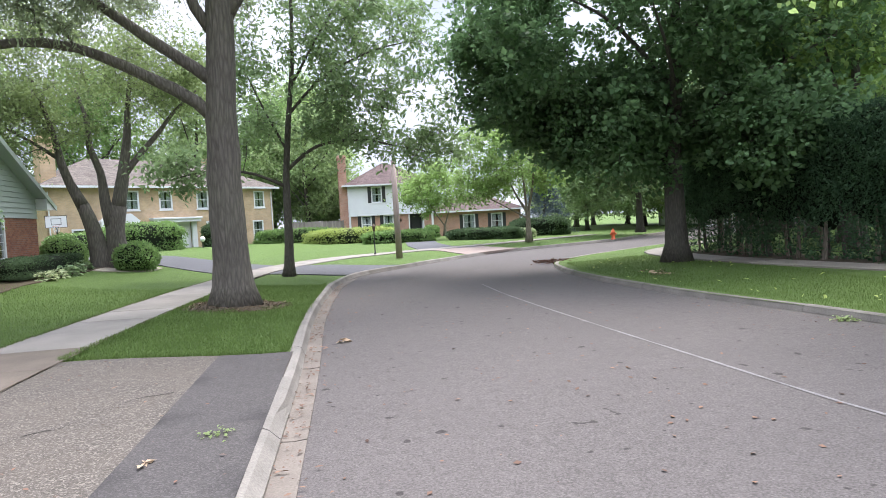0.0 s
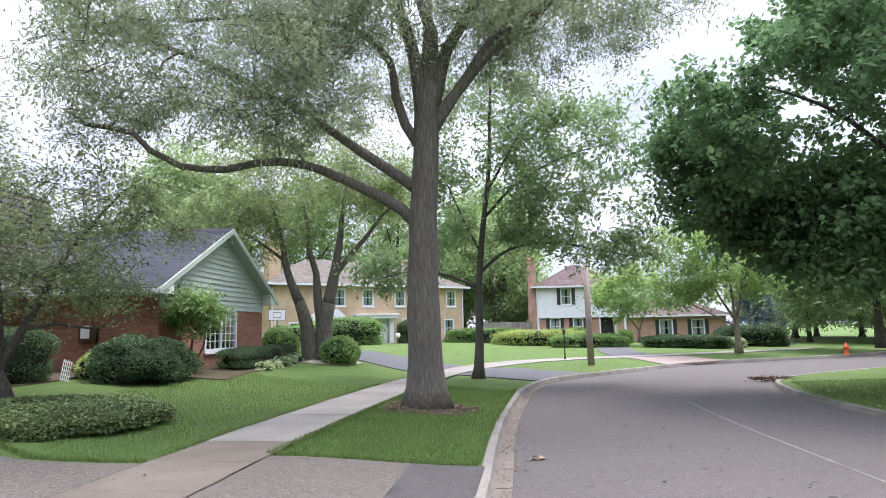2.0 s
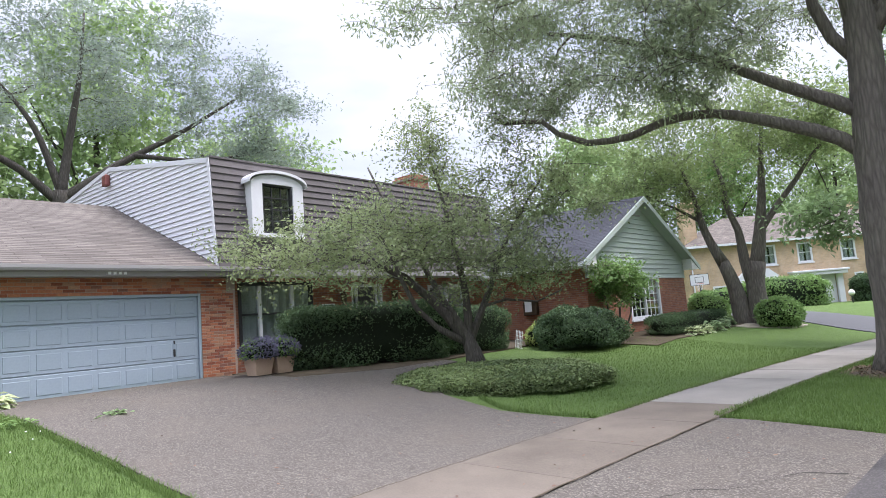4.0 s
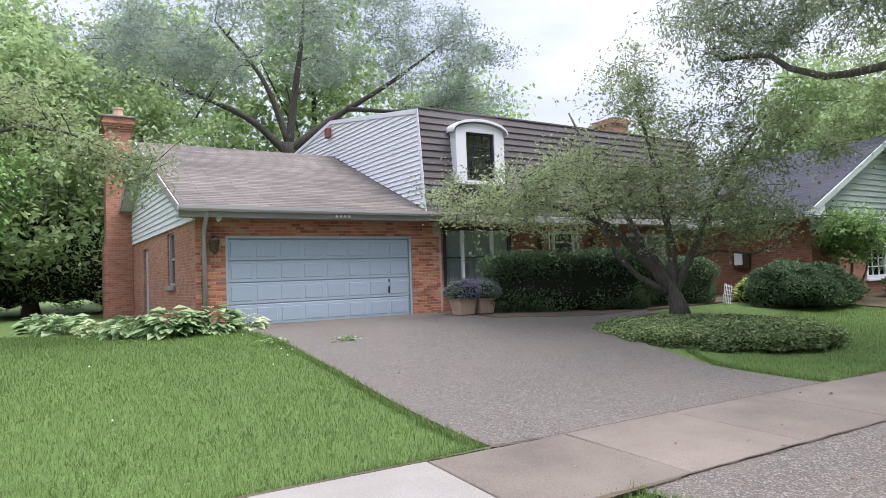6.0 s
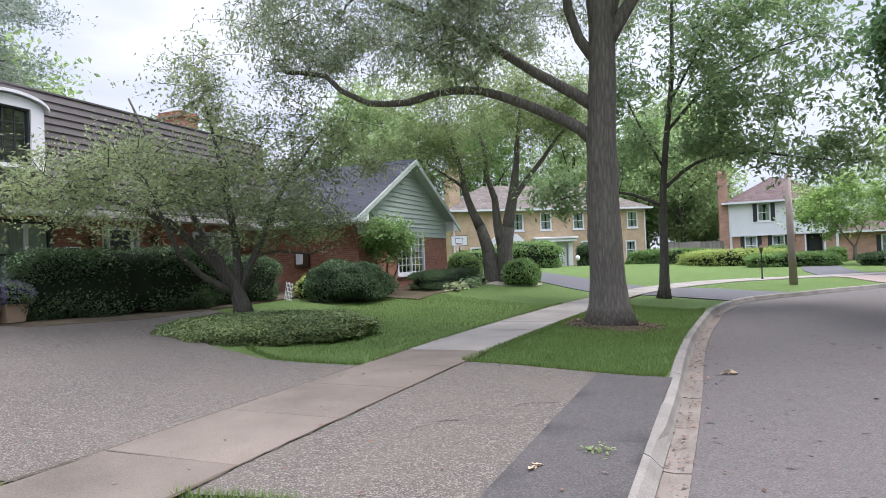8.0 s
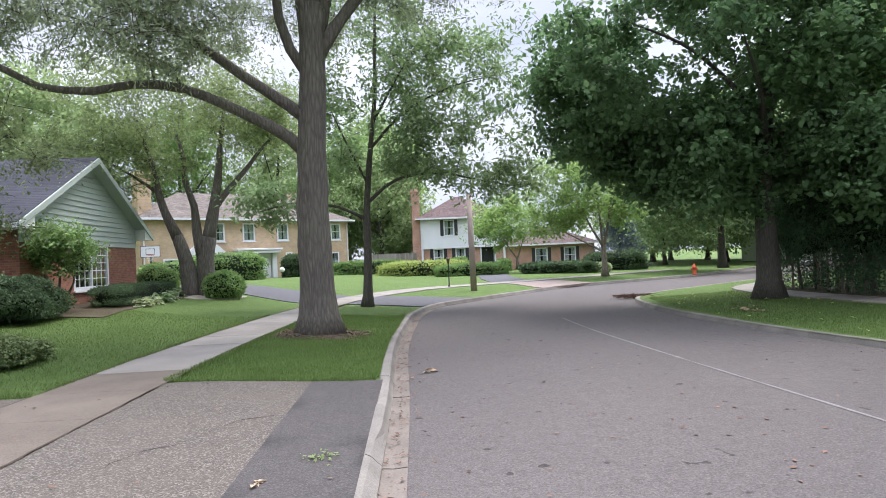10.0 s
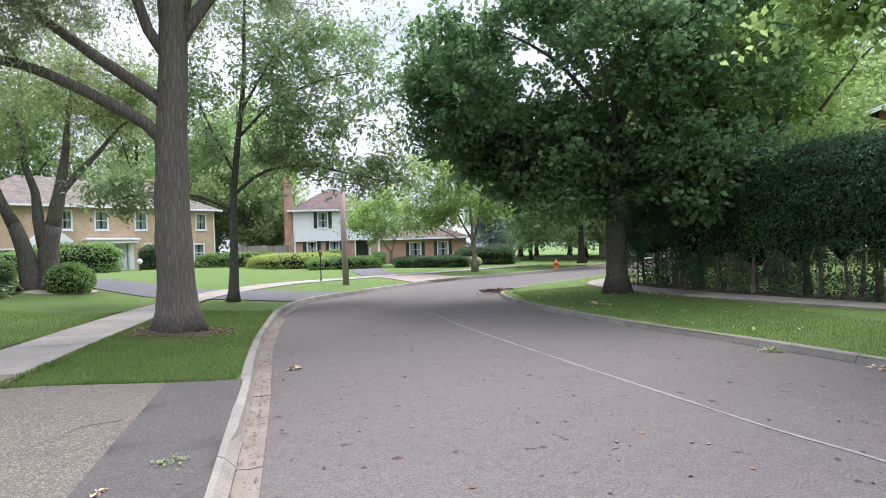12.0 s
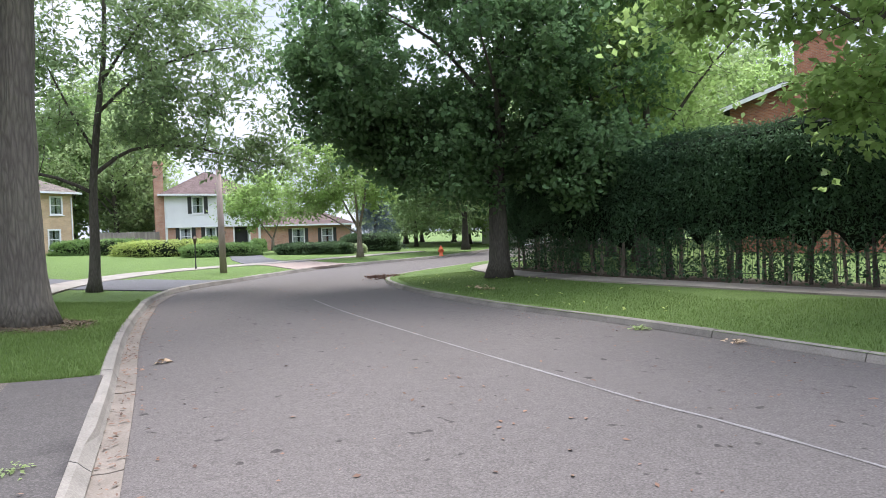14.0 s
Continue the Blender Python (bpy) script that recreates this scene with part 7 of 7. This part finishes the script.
# ---- mulch round the big tree ----
rng5 = random.Random(12)
for (cx, cy, r, nm) in ((-5.06, 14.97, 1.3, "dark mulch ring round a tree trunk"),):
    mb = MB()
    nu, rows = 40, 5
    vs = []
    for j in range(rows + 1):
        for i in range(nu):
            a = 2 * math.pi * i / nu
            rr = r * j / rows * (1 + 0.16 * noise.noise(Vector((math.cos(a) * 2, math.sin(a) * 2, 1))))
            x, y = cx + rr * math.cos(a), cy + rr * math.sin(a) * 0.9
            vs.append((x, y, land_at(x, y) + 0.10 * (1 - j / rows) + 0.006 + 0.02 * noise.noise(Vector((x * 6, y * 6, 0))) * (j < rows)))
    mb.add(vs, [(j * nu + i, j * nu + (i + 1) % nu, (j + 1) * nu + (i + 1) % nu, (j + 1) * nu + i) for j in range(rows) for i in range(nu)])
    structure("mulch", mb, SOIL, nm, "mulch", True)
chip = np.random.default_rng(6)
a, r = chip.uniform(0, 6.28, 2600), 1.3 * np.sqrt(chip.uniform(0.1, 1, 2600))
cxy = np.column_stack([-5.06 + r * np.cos(a), 14.97 + 0.9 * r * np.sin(a)])
cz = land(cxy[:, 0], cxy[:, 1]) + 0.10 * np.clip(1 - r / 1.15, 0, 1) + 0.015
CHIP = leaf_mat("bark_chip", (0.055, 0.05, 0.03), (0.15, 0.13, 0.08), 0.0, 0.9)
tagged(new("mulch_chips", quads_mesh(leaves(np.column_stack([cxy, cz]), chip, 0.075, 0.4, 2.0, 0), CHIP)), "loose bark chips round a trunk", "mulch", "", "stuff")

# soil strips before the house
sheet("planting_bed", [hw(5.6, -0.1), hw(5.7, -2.6), hw(8.0, -3.5), hw(12.5, -3.3), hw(15.6, -3.3), hw(16.8, -6.6), hw(19, -6.4), hw(26, -6.9), hw(27.5, -5.4), hw(26, -4.2), hw(16.9, -4.2), hw(16.9, 0.2), hw(6, 0.2)], 0.5, 0.035, SOIL, "dark soil bed along the house", "soil")
sheet("tree_bed", [(-16.0, 25.4), (-13.6, 25.0), (-12.2, 25.9), (-12.3, 27.2), (-14.5, 28.2), (-16.8, 27.6)], 0.4, 0.03, plain("pale_gravel", (0.42, 0.37, 0.31), 0.95, 0.3, 3, 60, 0.4, world_space=True), "pale edged bed round a forked tree", "bed")

# ---- litter on the street ----
lr = np.random.default_rng(7)
ROAD_NEAR = [(-0.7, 1.0), (8.6, 3.0), (6.5, 12.5), (4.3, 19.0), (4.0, 24.0), (-3.0, 24.0), (-2.6, 16), (-1.9, 9.8)]
xy = scatter(ROAD_NEAR, 620, lr)
gut = LEFT_KERB[(LEFT_KERB[:, 1] > 2.5) & (LEFT_KERB[:, 1] < 22)]
k = lr.integers(0, len(gut) - 1, 520)
gxy = offset_line(gut, 0.0)[k] + (offset_line(gut, 1.0)[k] - gut[k]) * (0.19 + np.abs(lr.normal(size=520)) * 0.16)[:, None] + lr.normal(size=(520, 2)) * np.array([0.02, 0.3])
rk = RIGHT_KERB[(RIGHT_KERB[:, 1] > 6) & (RIGHT_KERB[:, 1] < 25)]
k = lr.integers(0, len(rk) - 1, 500)
rxy = rk[k] - np.array([1, 0]) * (0.08 + np.abs(lr.normal(size=500)) * 0.35)[:, None] + lr.normal(size=(500, 2)) * np.array([0.02, 0.3])
DEB = leaf_mat("dry_litter", (0.05, 0.04, 0.032), (0.20, 0.14, 0.09), 0.0, 0.9)


def flat_quads(xy, z, size, rng, wide=0.5):
    n = len(xy)
    p = np.column_stack([xy, z])
    a = rng.uniform(0, 6.28, n)
    d, s = np.stack([np.cos(a), np.sin(a), rng.normal(size=n) * 0.12], 1), np.stack([-np.sin(a), np.cos(a), rng.normal(size=n) * 0.12], 1)
    L = (size * rng.uniform(0.4, 1.4, n))[:, None]
    return np.stack([p - d * L * 0.5, p + s * L * wide * 0.5 + np.array([0, 0, 0.006]), p + d * L * 0.5, p - s * L * wide * 0.5], 1)


def rz_all(q):
    a, b = dist_to(LEFT_LINE, q[:, 0], q[:, 1]), dist_to(RIGHT_LINE, q[:, 0], q[:, 1])
    u = a / (a + b)
    return -0.012 + 0.06 * 4 * u * (1 - u)


tagged(new("street_litter", quads_mesh(np.vstack([flat_quads(xy, rz_all(xy) + 0.008, 0.06, lr, 0.55), flat_quads(gxy, rz_all(gxy) + 0.03, 0.07, lr, 0.35), flat_quads(rxy, rz_all(rxy) + 0.012, 0.06, lr, 0.5)]), DEB)), "small dry leaves and twigs on the asphalt", "litter", "", "stuff")
dxy = scatter(DRIVE_POLY[:8] + DRIVE_POLY[14:], 260, lr)
tagged(new("drive_litter", quads_mesh(flat_quads(dxy, land(dxy[:, 0], dxy[:, 1]) + 0.052, 0.05, lr, 0.5), DEB)), "small dry leaves on the driveway", "litter", "", "stuff")


def fallen(name, label, x, y, z, mtl, n, size, spread, seed, wide=0.6):
    rng = np.random.default_rng(seed)
    root = thing(name, pose(x, y, z), label, "leaf", "fallen leaves")
    p = np.column_stack([rng.normal(size=(n, 2)) * spread, np.abs(rng.normal(size=n)) * spread * 0.25 + 0.006])
    for quad in leaves(p, rng, size, wide, 3.0, 0):
        part("leaf_blade", quads_mesh(quad[None], mtl), None, root)
    mb = MB()
    mb.tube([(-spread, 0, 0.006), (0, 0.01, 0.02), (spread, 0.02, 0.008)], [0.004, 0.004, 0.002], 4)
    part("stalk", mb, BARK_DARK, root)


DRYLEAF = leaf_mat("tan_dry_leaf", (0.22, 0.18, 0.10), (0.36, 0.32, 0.21), 0.1, 0.8)
fallen("fallen_leaf", "curled pale dry leaf on the asphalt", *(-2.46, 4.86, 0.16)[:2], land_at(*(-2.46, 4.86, 0.16)[:2]) + 0.04, DRYLEAF, 6, 0.085, 0.022, 1)
fallen("fallen_leaf", "curled pale dry leaf on the driveway", *(-2.67, 3.57, 0.20)[:2], land_at(*(-2.67, 3.57, 0.20)[:2]) + 0.035, DRYLEAF, 6, 0.085, 0.022, 2)
fallen("fallen_sprig", "flattened green leaf sprig on dark asphalt", *(-2.14, 5.56, 0.15)[:2], land_at(*(-2.14, 5.56, 0.15)[:2]) + 0.04, LEAF_MID, 48, 0.045, 0.075, 3)
fallen("fallen_leaf", "tan dry leaf on the street", *(-1.77, 10.54, 0.00)[:2], road_z(*(-1.77, 10.54, 0.00)[:2]), DRYLEAF, 7, 0.13, 0.06, 4)
fallen("fallen_sprig", "broken leafy sprig at the kerb", 6.5, 10.1, 0.02, LEAF_MID, 40, 0.1, 0.1, 5)
fallen("fallen_sprig", "small broken sprig at the kerb", 7.02, 8.2, 0.02, DRYLEAF, 22, 0.1, 0.08, 6)
fallen("fallen_sprig", "withered leafy sprig on the driveway", *(-12.36, 2.07, 0.90)[:2], land_at(*(-12.36, 2.07, 0.90)[:2]) + 0.035, LEAF_OAK, 30, 0.13, 0.13, 7)
fallen("fallen_sprig", "withered leafy sprig at the lawn's edge", *(-12.47, 0.66, 0.90)[:2], land_at(*(-12.47, 0.66, 0.90)[:2]) + 0.035, LEAF_BUSH, 30, 0.13, 0.13, 8)
fallen("fallen_sprig", "brown withered leaves on the verge", *(6.12, 17.45, 0.20)[:2], land_at(*(6.12, 17.45, 0.20)[:2]), DRYLEAF, 40, 0.14, 0.2, 9)
vx = scatter(VERGE_RIGHT, 40, lr)
tagged(new("verge_litter", quads_mesh(leaves(np.column_stack([vx, land(vx[:, 0], vx[:, 1]) + 0.06]), lr, 0.13, 0.6, 1.5, 0), LEAF_LIME)), "scattered broken leaves on the verge", "litter", "", "stuff")

# a heap of twigs at the kerb's bend
bx, by, _ = (4.28, 25.28, 0.00)
root = thing("brush_pile", pose(bx, by, 0.0), "heap of reddish cut twigs in the gutter", "brush")
tr = random.Random(14)
for i in range(34):
    a, L = tr.uniform(-0.5, 0.5), tr.uniform(0.4, 1.0)
    x, y, z = tr.uniform(-0.7, 0.5), tr.uniform(-0.25, 0.25), tr.uniform(0.03, 0.16)
    mb = MB()
    mb.tube([(x, y, z), (x + L * 0.5 * math.cos(a), y + L * 0.5 * math.sin(a), z + 0.05), (x + L * math.cos(a), y + L * math.sin(a), max(0.02, z - 0.03 + tr.uniform(-0.03, 0.12)))], [0.012, 0.009, 0.004], 4)
    part("twig", mb, plain("cut_twig", (0.16, 0.085, 0.065), 0.9, 0.3, 4, 40, 0.2) if i == 0 else bpy.data.materials["cut_twig"], root)
tr2 = np.random.default_rng(3)
part("dead_leaf", quads_mesh(leaves(np.column_stack([tr2.uniform(-0.7, 0.8, 120), tr2.normal(size=120) * 0.2, tr2.uniform(0.03, 0.2, 120)]), tr2, 0.1, 0.5, 0.5, 0), DEB), None, root)

# ---- street furniture ----
px, py, _ = (-2.24, 31.75, 0.18)
top = (-2.32, 32.03, 5.22)
root = thing("utility_pole", pose(px, py, land_at(px, py)), "leaning bare wooden pole on the verge", "pole")
mb = MB()
mb.tube([(0, 0, -0.1), ((top[0] - px) * 0.5, (top[1] - py) * 0.5, 2.4), (top[0] - px, top[1] - py, top[2] - land_at(px, py))], [0.17, 0.15, 0.12], 12)
part("pole", mb, WOODPOLE, root, "", True)
mb = MB()
mb.lathe([(0.125, 0.0), (0.13, 0.03), (0.02, 0.06)], 12, (top[0] - px, top[1] - py, top[2] - land_at(px, py) - 0.01))
part("cap", mb, GREY_TRIM, root)

lx, ly, _ = (-3.89, 35.61, 0.34)
lz = land_at(lx, ly)
root = thing("lamp_post", pose(lx, ly, lz), "slim dark garden lamp post on a lawn", "lamp post")
mb = MB()
mb.lathe([(0.07, 0.0), (0.06, 0.1), (0.035, 0.16), (0.03, 1.35), (0.05, 1.38)], 10)
part("post", mb, BLACK, root, "", True)
mb = MB()
mb.lathe([(0.06, 1.38), (0.10, 1.62), (0.13, 1.64), (0.03, 1.78), (0.01, 1.84)], 8)
part("lantern", mb, BRASS, root)

hx0, hy0, _ = (11.52, 41.96, 0.15)
root = thing("fire_hydrant", pose(hx0, hy0, land_at(hx0, hy0)), "orange-red fire hydrant beside the street", "hydrant")
RED = plain("hydrant_red", (0.55, 0.10, 0.03), 0.5, 0.15, 3, 30, 0.1)
mb = MB()
mb.lathe([(0.17, 0.0), (0.17, 0.05), (0.12, 0.07), (0.115, 0.42), (0.15, 0.45), (0.15, 0.49), (0.13, 0.52), (0.10, 0.62), (0.04, 0.68), (0.04, 0.74), (0.02, 0.76)], 14)
part("body", mb, RED, root, "", True)
for rot in (0, 180, 90):
    mb = MB(pose(0, 0, 0.38, 0, 0, rot) @ pose(0.1, 0, 0, 0, 90, 0))
    mb.lathe([(0.055, 0.0), (0.055, 0.06), (0.075, 0.065), (0.075, 0.10), (0.03, 0.12)], 10)
    part("outlet", mb, RED, root)

# basketball hoop by the wing
qx, qy, qz = (-24.17, 39.17, 3.29)
gz = land_at(qx, qy)
root = thing("basketball_hoop", pose(qx, qy, gz, 0, 0, 30), "basketball hoop with a white backboard on a pole", "basketball hoop")
hh = qz - gz
mb = MB()
mb.tube([(0, 0.9, 0.0), (0, 0.85, hh - 0.8), (0, 0.5, hh - 0.25), (0, 0.06, hh - 0.1)], [0.06, 0.06, 0.05, 0.04], 8)
part("pole", mb, BLACK, root, "", True)
mb = MB()
mb.box(-0.6, 0.6, 0.0, 0.04, hh - 0.38, hh + 0.38, 0.01)
bd = part("backboard", mb, WHITE, root)
mb = MB()
for x0, x1, z0, z1 in ((-0.6, 0.6, -0.38, -0.35), (-0.6, 0.6, 0.35, 0.38), (-0.6, -0.57, -0.35, 0.35), (0.57, 0.6, -0.35, 0.35), (-0.28, 0.28, -0.2, -0.17), (-0.28, 0.28, 0.17, 0.2), (-0.28, -0.25, -0.17, 0.17), (0.25, 0.28, -0.17, 0.17)):
    mb.box(x0, x1, -0.008, 0.0, hh + z0, hh + z1)
part("painted_line", mb, BLACK, bd)
mb = MB()
rp = [(0.23 * math.cos(a), -0.3 + 0.23 * math.sin(a), hh - 0.28) for a in np.linspace(0, 2 * math.pi, 17)]
mb.tube(rp, [0.012] * 17, 5)
part("rim", mb, RED, root)
mb = MB()
for a in np.linspace(0, 2 * math.pi, 10)[:-1]:
    mb.tube([(0.22 * math.cos(a), -0.3 + 0.22 * math.sin(a), hh - 0.28), (0.13 * math.cos(a + 0.4), -0.3 + 0.13 * math.sin(a + 0.4), hh - 0.7)], [0.008, 0.008], 4)
part("net", mb, WHITE, root)

# low brick wall beyond the wing
root = thing("low_brick_wall", pose(*hw(26.4, -3.6), 0.75, 0, 0, HA), "low orange brick garden wall", "wall")
mb = MB()
mb.box(0, 2.6, 0, 0.25, 0, 0.75)
part("brickwork", mb, BRICK_X, root)
mb = MB()
mb.box(-0.03, 2.63, -0.03, 0.28, 0.75, 0.81, 0.01)
part("coping", mb, BRICK_X, root)

# planters with purple flowers
for i, (x, y) in enumerate(((5.55, -1.45), (6.12, -1.5))):
    wx, wy = hw(x, y)
    z = land_at(wx, wy) + 0.035
    root = thing("planter", pose(wx, wy, z, 0, 0, HA), "square tapered terracotta planter by the garage", "planter", "planters")
    mb = MB()
    mb.add([(-0.2, -0.2, 0), (0.2, -0.2, 0), (0.2, 0.2, 0), (-0.2, 0.2, 0), (-0.28, -0.28, 0.5), (0.28, -0.28, 0.5), (0.28, 0.28, 0.5), (-0.28, 0.28, 0.5), (-0.24, -0.24, 0.5), (0.24, -0.24, 0.5), (0.24, 0.24, 0.5), (-0.24, 0.24, 0.5), (-0.22, -0.22, 0.42), (0.22, -0.22, 0.42), (0.22, 0.22, 0.42), (-0.22, 0.22, 0.42)],
           [(3, 2, 1, 0)] + [f for k in range(4) for f in ((k, (k + 1) % 4, 4 + (k + 1) % 4, 4 + k), (4 + k, 4 + (k + 1) % 4, 8 + (k + 1) % 4, 8 + k), (8 + k, 8 + (k + 1) % 4, 12 + (k + 1) % 4, 12 + k))])
    part("pot", mb, TERRA, root)
    mb = MB()
    mb.box(-0.22, 0.22, -0.22, 0.22, 0.40, 0.43)
    part("earth", mb, SOIL, root)
    shrub("potted_flowers", "bushy purple-blue flowers in a planter", (wx, wy, z + 0.40), (0.5, 0.45, 0.33), 0, FLOWER, 1500, 0.08, 120 + i, 1, 1, 0.2, category="flowers", low=-0.5)
    shrub("potted_foliage", "green foliage among potted flowers", (wx, wy, z + 0.40), (0.46, 0.42, 0.3), 0, LEAF_BUSH, 900, 0.08, 130 + i, 1, 1, 0.2, category="plant", low=-0.5)

# lattice stand by the lawn
wx, wy, wz = (-14.92, 13.69, 1.42)
root = thing("lattice_stand", pose(wx, wy, land_at(wx, wy), 0, 14, HA), "small leaning white lattice stand among bushes", "garden ornament")
for i in range(5):
    mb = MB()
    mb.box(-0.17 + i * 0.08, -0.15 + i * 0.08, 0, 0.02, 0.02, 0.6, 0.003)
    part("upright_slat", mb, WHITE, root)
for i in range(5):
    mb = MB()
    mb.box(-0.18, 0.2, -0.012, 0.0, 0.05 + i * 0.12, 0.07 + i * 0.12, 0.003)
    part("cross_slat", mb, WHITE, root)

# small post box on the wing's side wall
root = thing("wall_box", pose(*hw(16.74, -2.0), 2.12, 0, 0, HA - 90), "small white and red box on a brick wall", "wall box")
mb = MB()
mb.box(-0.3, 0.3, -0.16, 0.0, -0.25, 0.25, 0.02)
part("case", mb, BRASS, root)
mb = MB()
mb.box(-0.2, 0.1, -0.19, -0.16, -0.12, 0.3, 0.02)
part("front", mb, WHITE, root)

# grey wooden fence between the houses over the street
root = thing("wooden_fence", pose(-14.2, 58.8, land_at(-14.2, 58.8), 0, 0, 38), "weathered grey wooden board fence", "fence")
BOARD = plain("grey_board", (0.30, 0.27, 0.24), 0.9, 0.25, 1, 30, 0.3, per_object=0.25)
for i in range(38):
    mb = MB()
    mb.box(i * 0.16, i * 0.16 + 0.15, 0, 0.025, 0, 1.75 + 0.03 * (i % 3), 0.004)
    part("board", mb, BOARD, root)

# white garden globe by the tan house's porch
gx2, gy2, _ = (-17.90, 46.54, 1.09)
root = thing("garden_globe", pose(gx2, gy2, land_at(gx2, gy2)), "white globe on a short garden stem", "garden ornament")
mb = MB()
mb.tube([(0, 0, 0), (0, 0, 0.5)], [0.04, 0.04], 8)
part("stem", mb, BLACK, root)
mb = MB()
mb.lathe([(0.04, 0.48), (0.15, 0.55), (0.2, 0.68), (0.15, 0.81), (0.03, 0.88)], 12)
part("globe", mb, WHITE, root, "", True)

# crack across the driveway
CR = spline([(-3.92, 5.01, 0.28)[:2], (-3.85, 5.53, 0.27)[:2], (-3.61, 5.84, 0.24)[:2], (-3.51, 6.60, 0.21)[:2], (-3.18, 7.03, 0.18)[:2]], 0.12)
crr = random.Random(2)
mb = MB()
vs = []
for p in CR:
    o = np.array([crr.uniform(-0.03, 0.03), crr.uniform(-0.03, 0.03)])
    w = crr.uniform(0.006, 0.016)
    z = land_at(*p) + 0.034
    vs += [(p[0] + o[0], p[1] + o[1] - w, z), (p[0] + o[0], p[1] + o[1] + w, z)]
mb.add(vs, [(2 * i, 2 * i + 2, 2 * i + 3, 2 * i + 1) for i in range(len(CR) - 1)])
structure("drive_crack", mb, plain("crack_dark", (0.035, 0.033, 0.03), 0.95, 0.3, 4, 40, 0.1), "dark crack in the driveway", "crack")


# soil and dead grass along the walk's edges
def walk_edges():
    rng = random.Random(12)
    for side in (-1, 1):
        ln = offset_line(spline([tuple(q) for q in WALK[(WALK[:, 1] > -6) & (WALK[:, 1] < 28)]], 0.15), side * 0.795)
        mb = MB()
        vs = []
        w = 0.02
        for i, q in enumerate(ln):
            paved = 2.7 < q[1] < 8.9
            w = 0.6 * w + 0.4 * (rng.uniform(0.005, 0.014) if paved else rng.uniform(0.012, 0.04))
            k = ln[min(i + 1, len(ln) - 1)] - ln[max(i - 1, 0)]
            k = np.array([-k[1], k[0]]) / (np.linalg.norm(k) + 1e-9)
            j = rng.uniform(-0.012, 0.012)
            for u in (-1, 1):
                e = q + k * (u * w + j)
                vs.append((*e, land_at(*e) + (0.047 if paved else 0.05)))
        mb.add(vs, [(2 * i, 2 * i + 1, 2 * i + 3, 2 * i + 2) for i in range(len(ln) - 1)])
        structure("edge_soil", mb, SOIL, "dark soil in the joint beside the walk", "soil joint")


walk_edges()
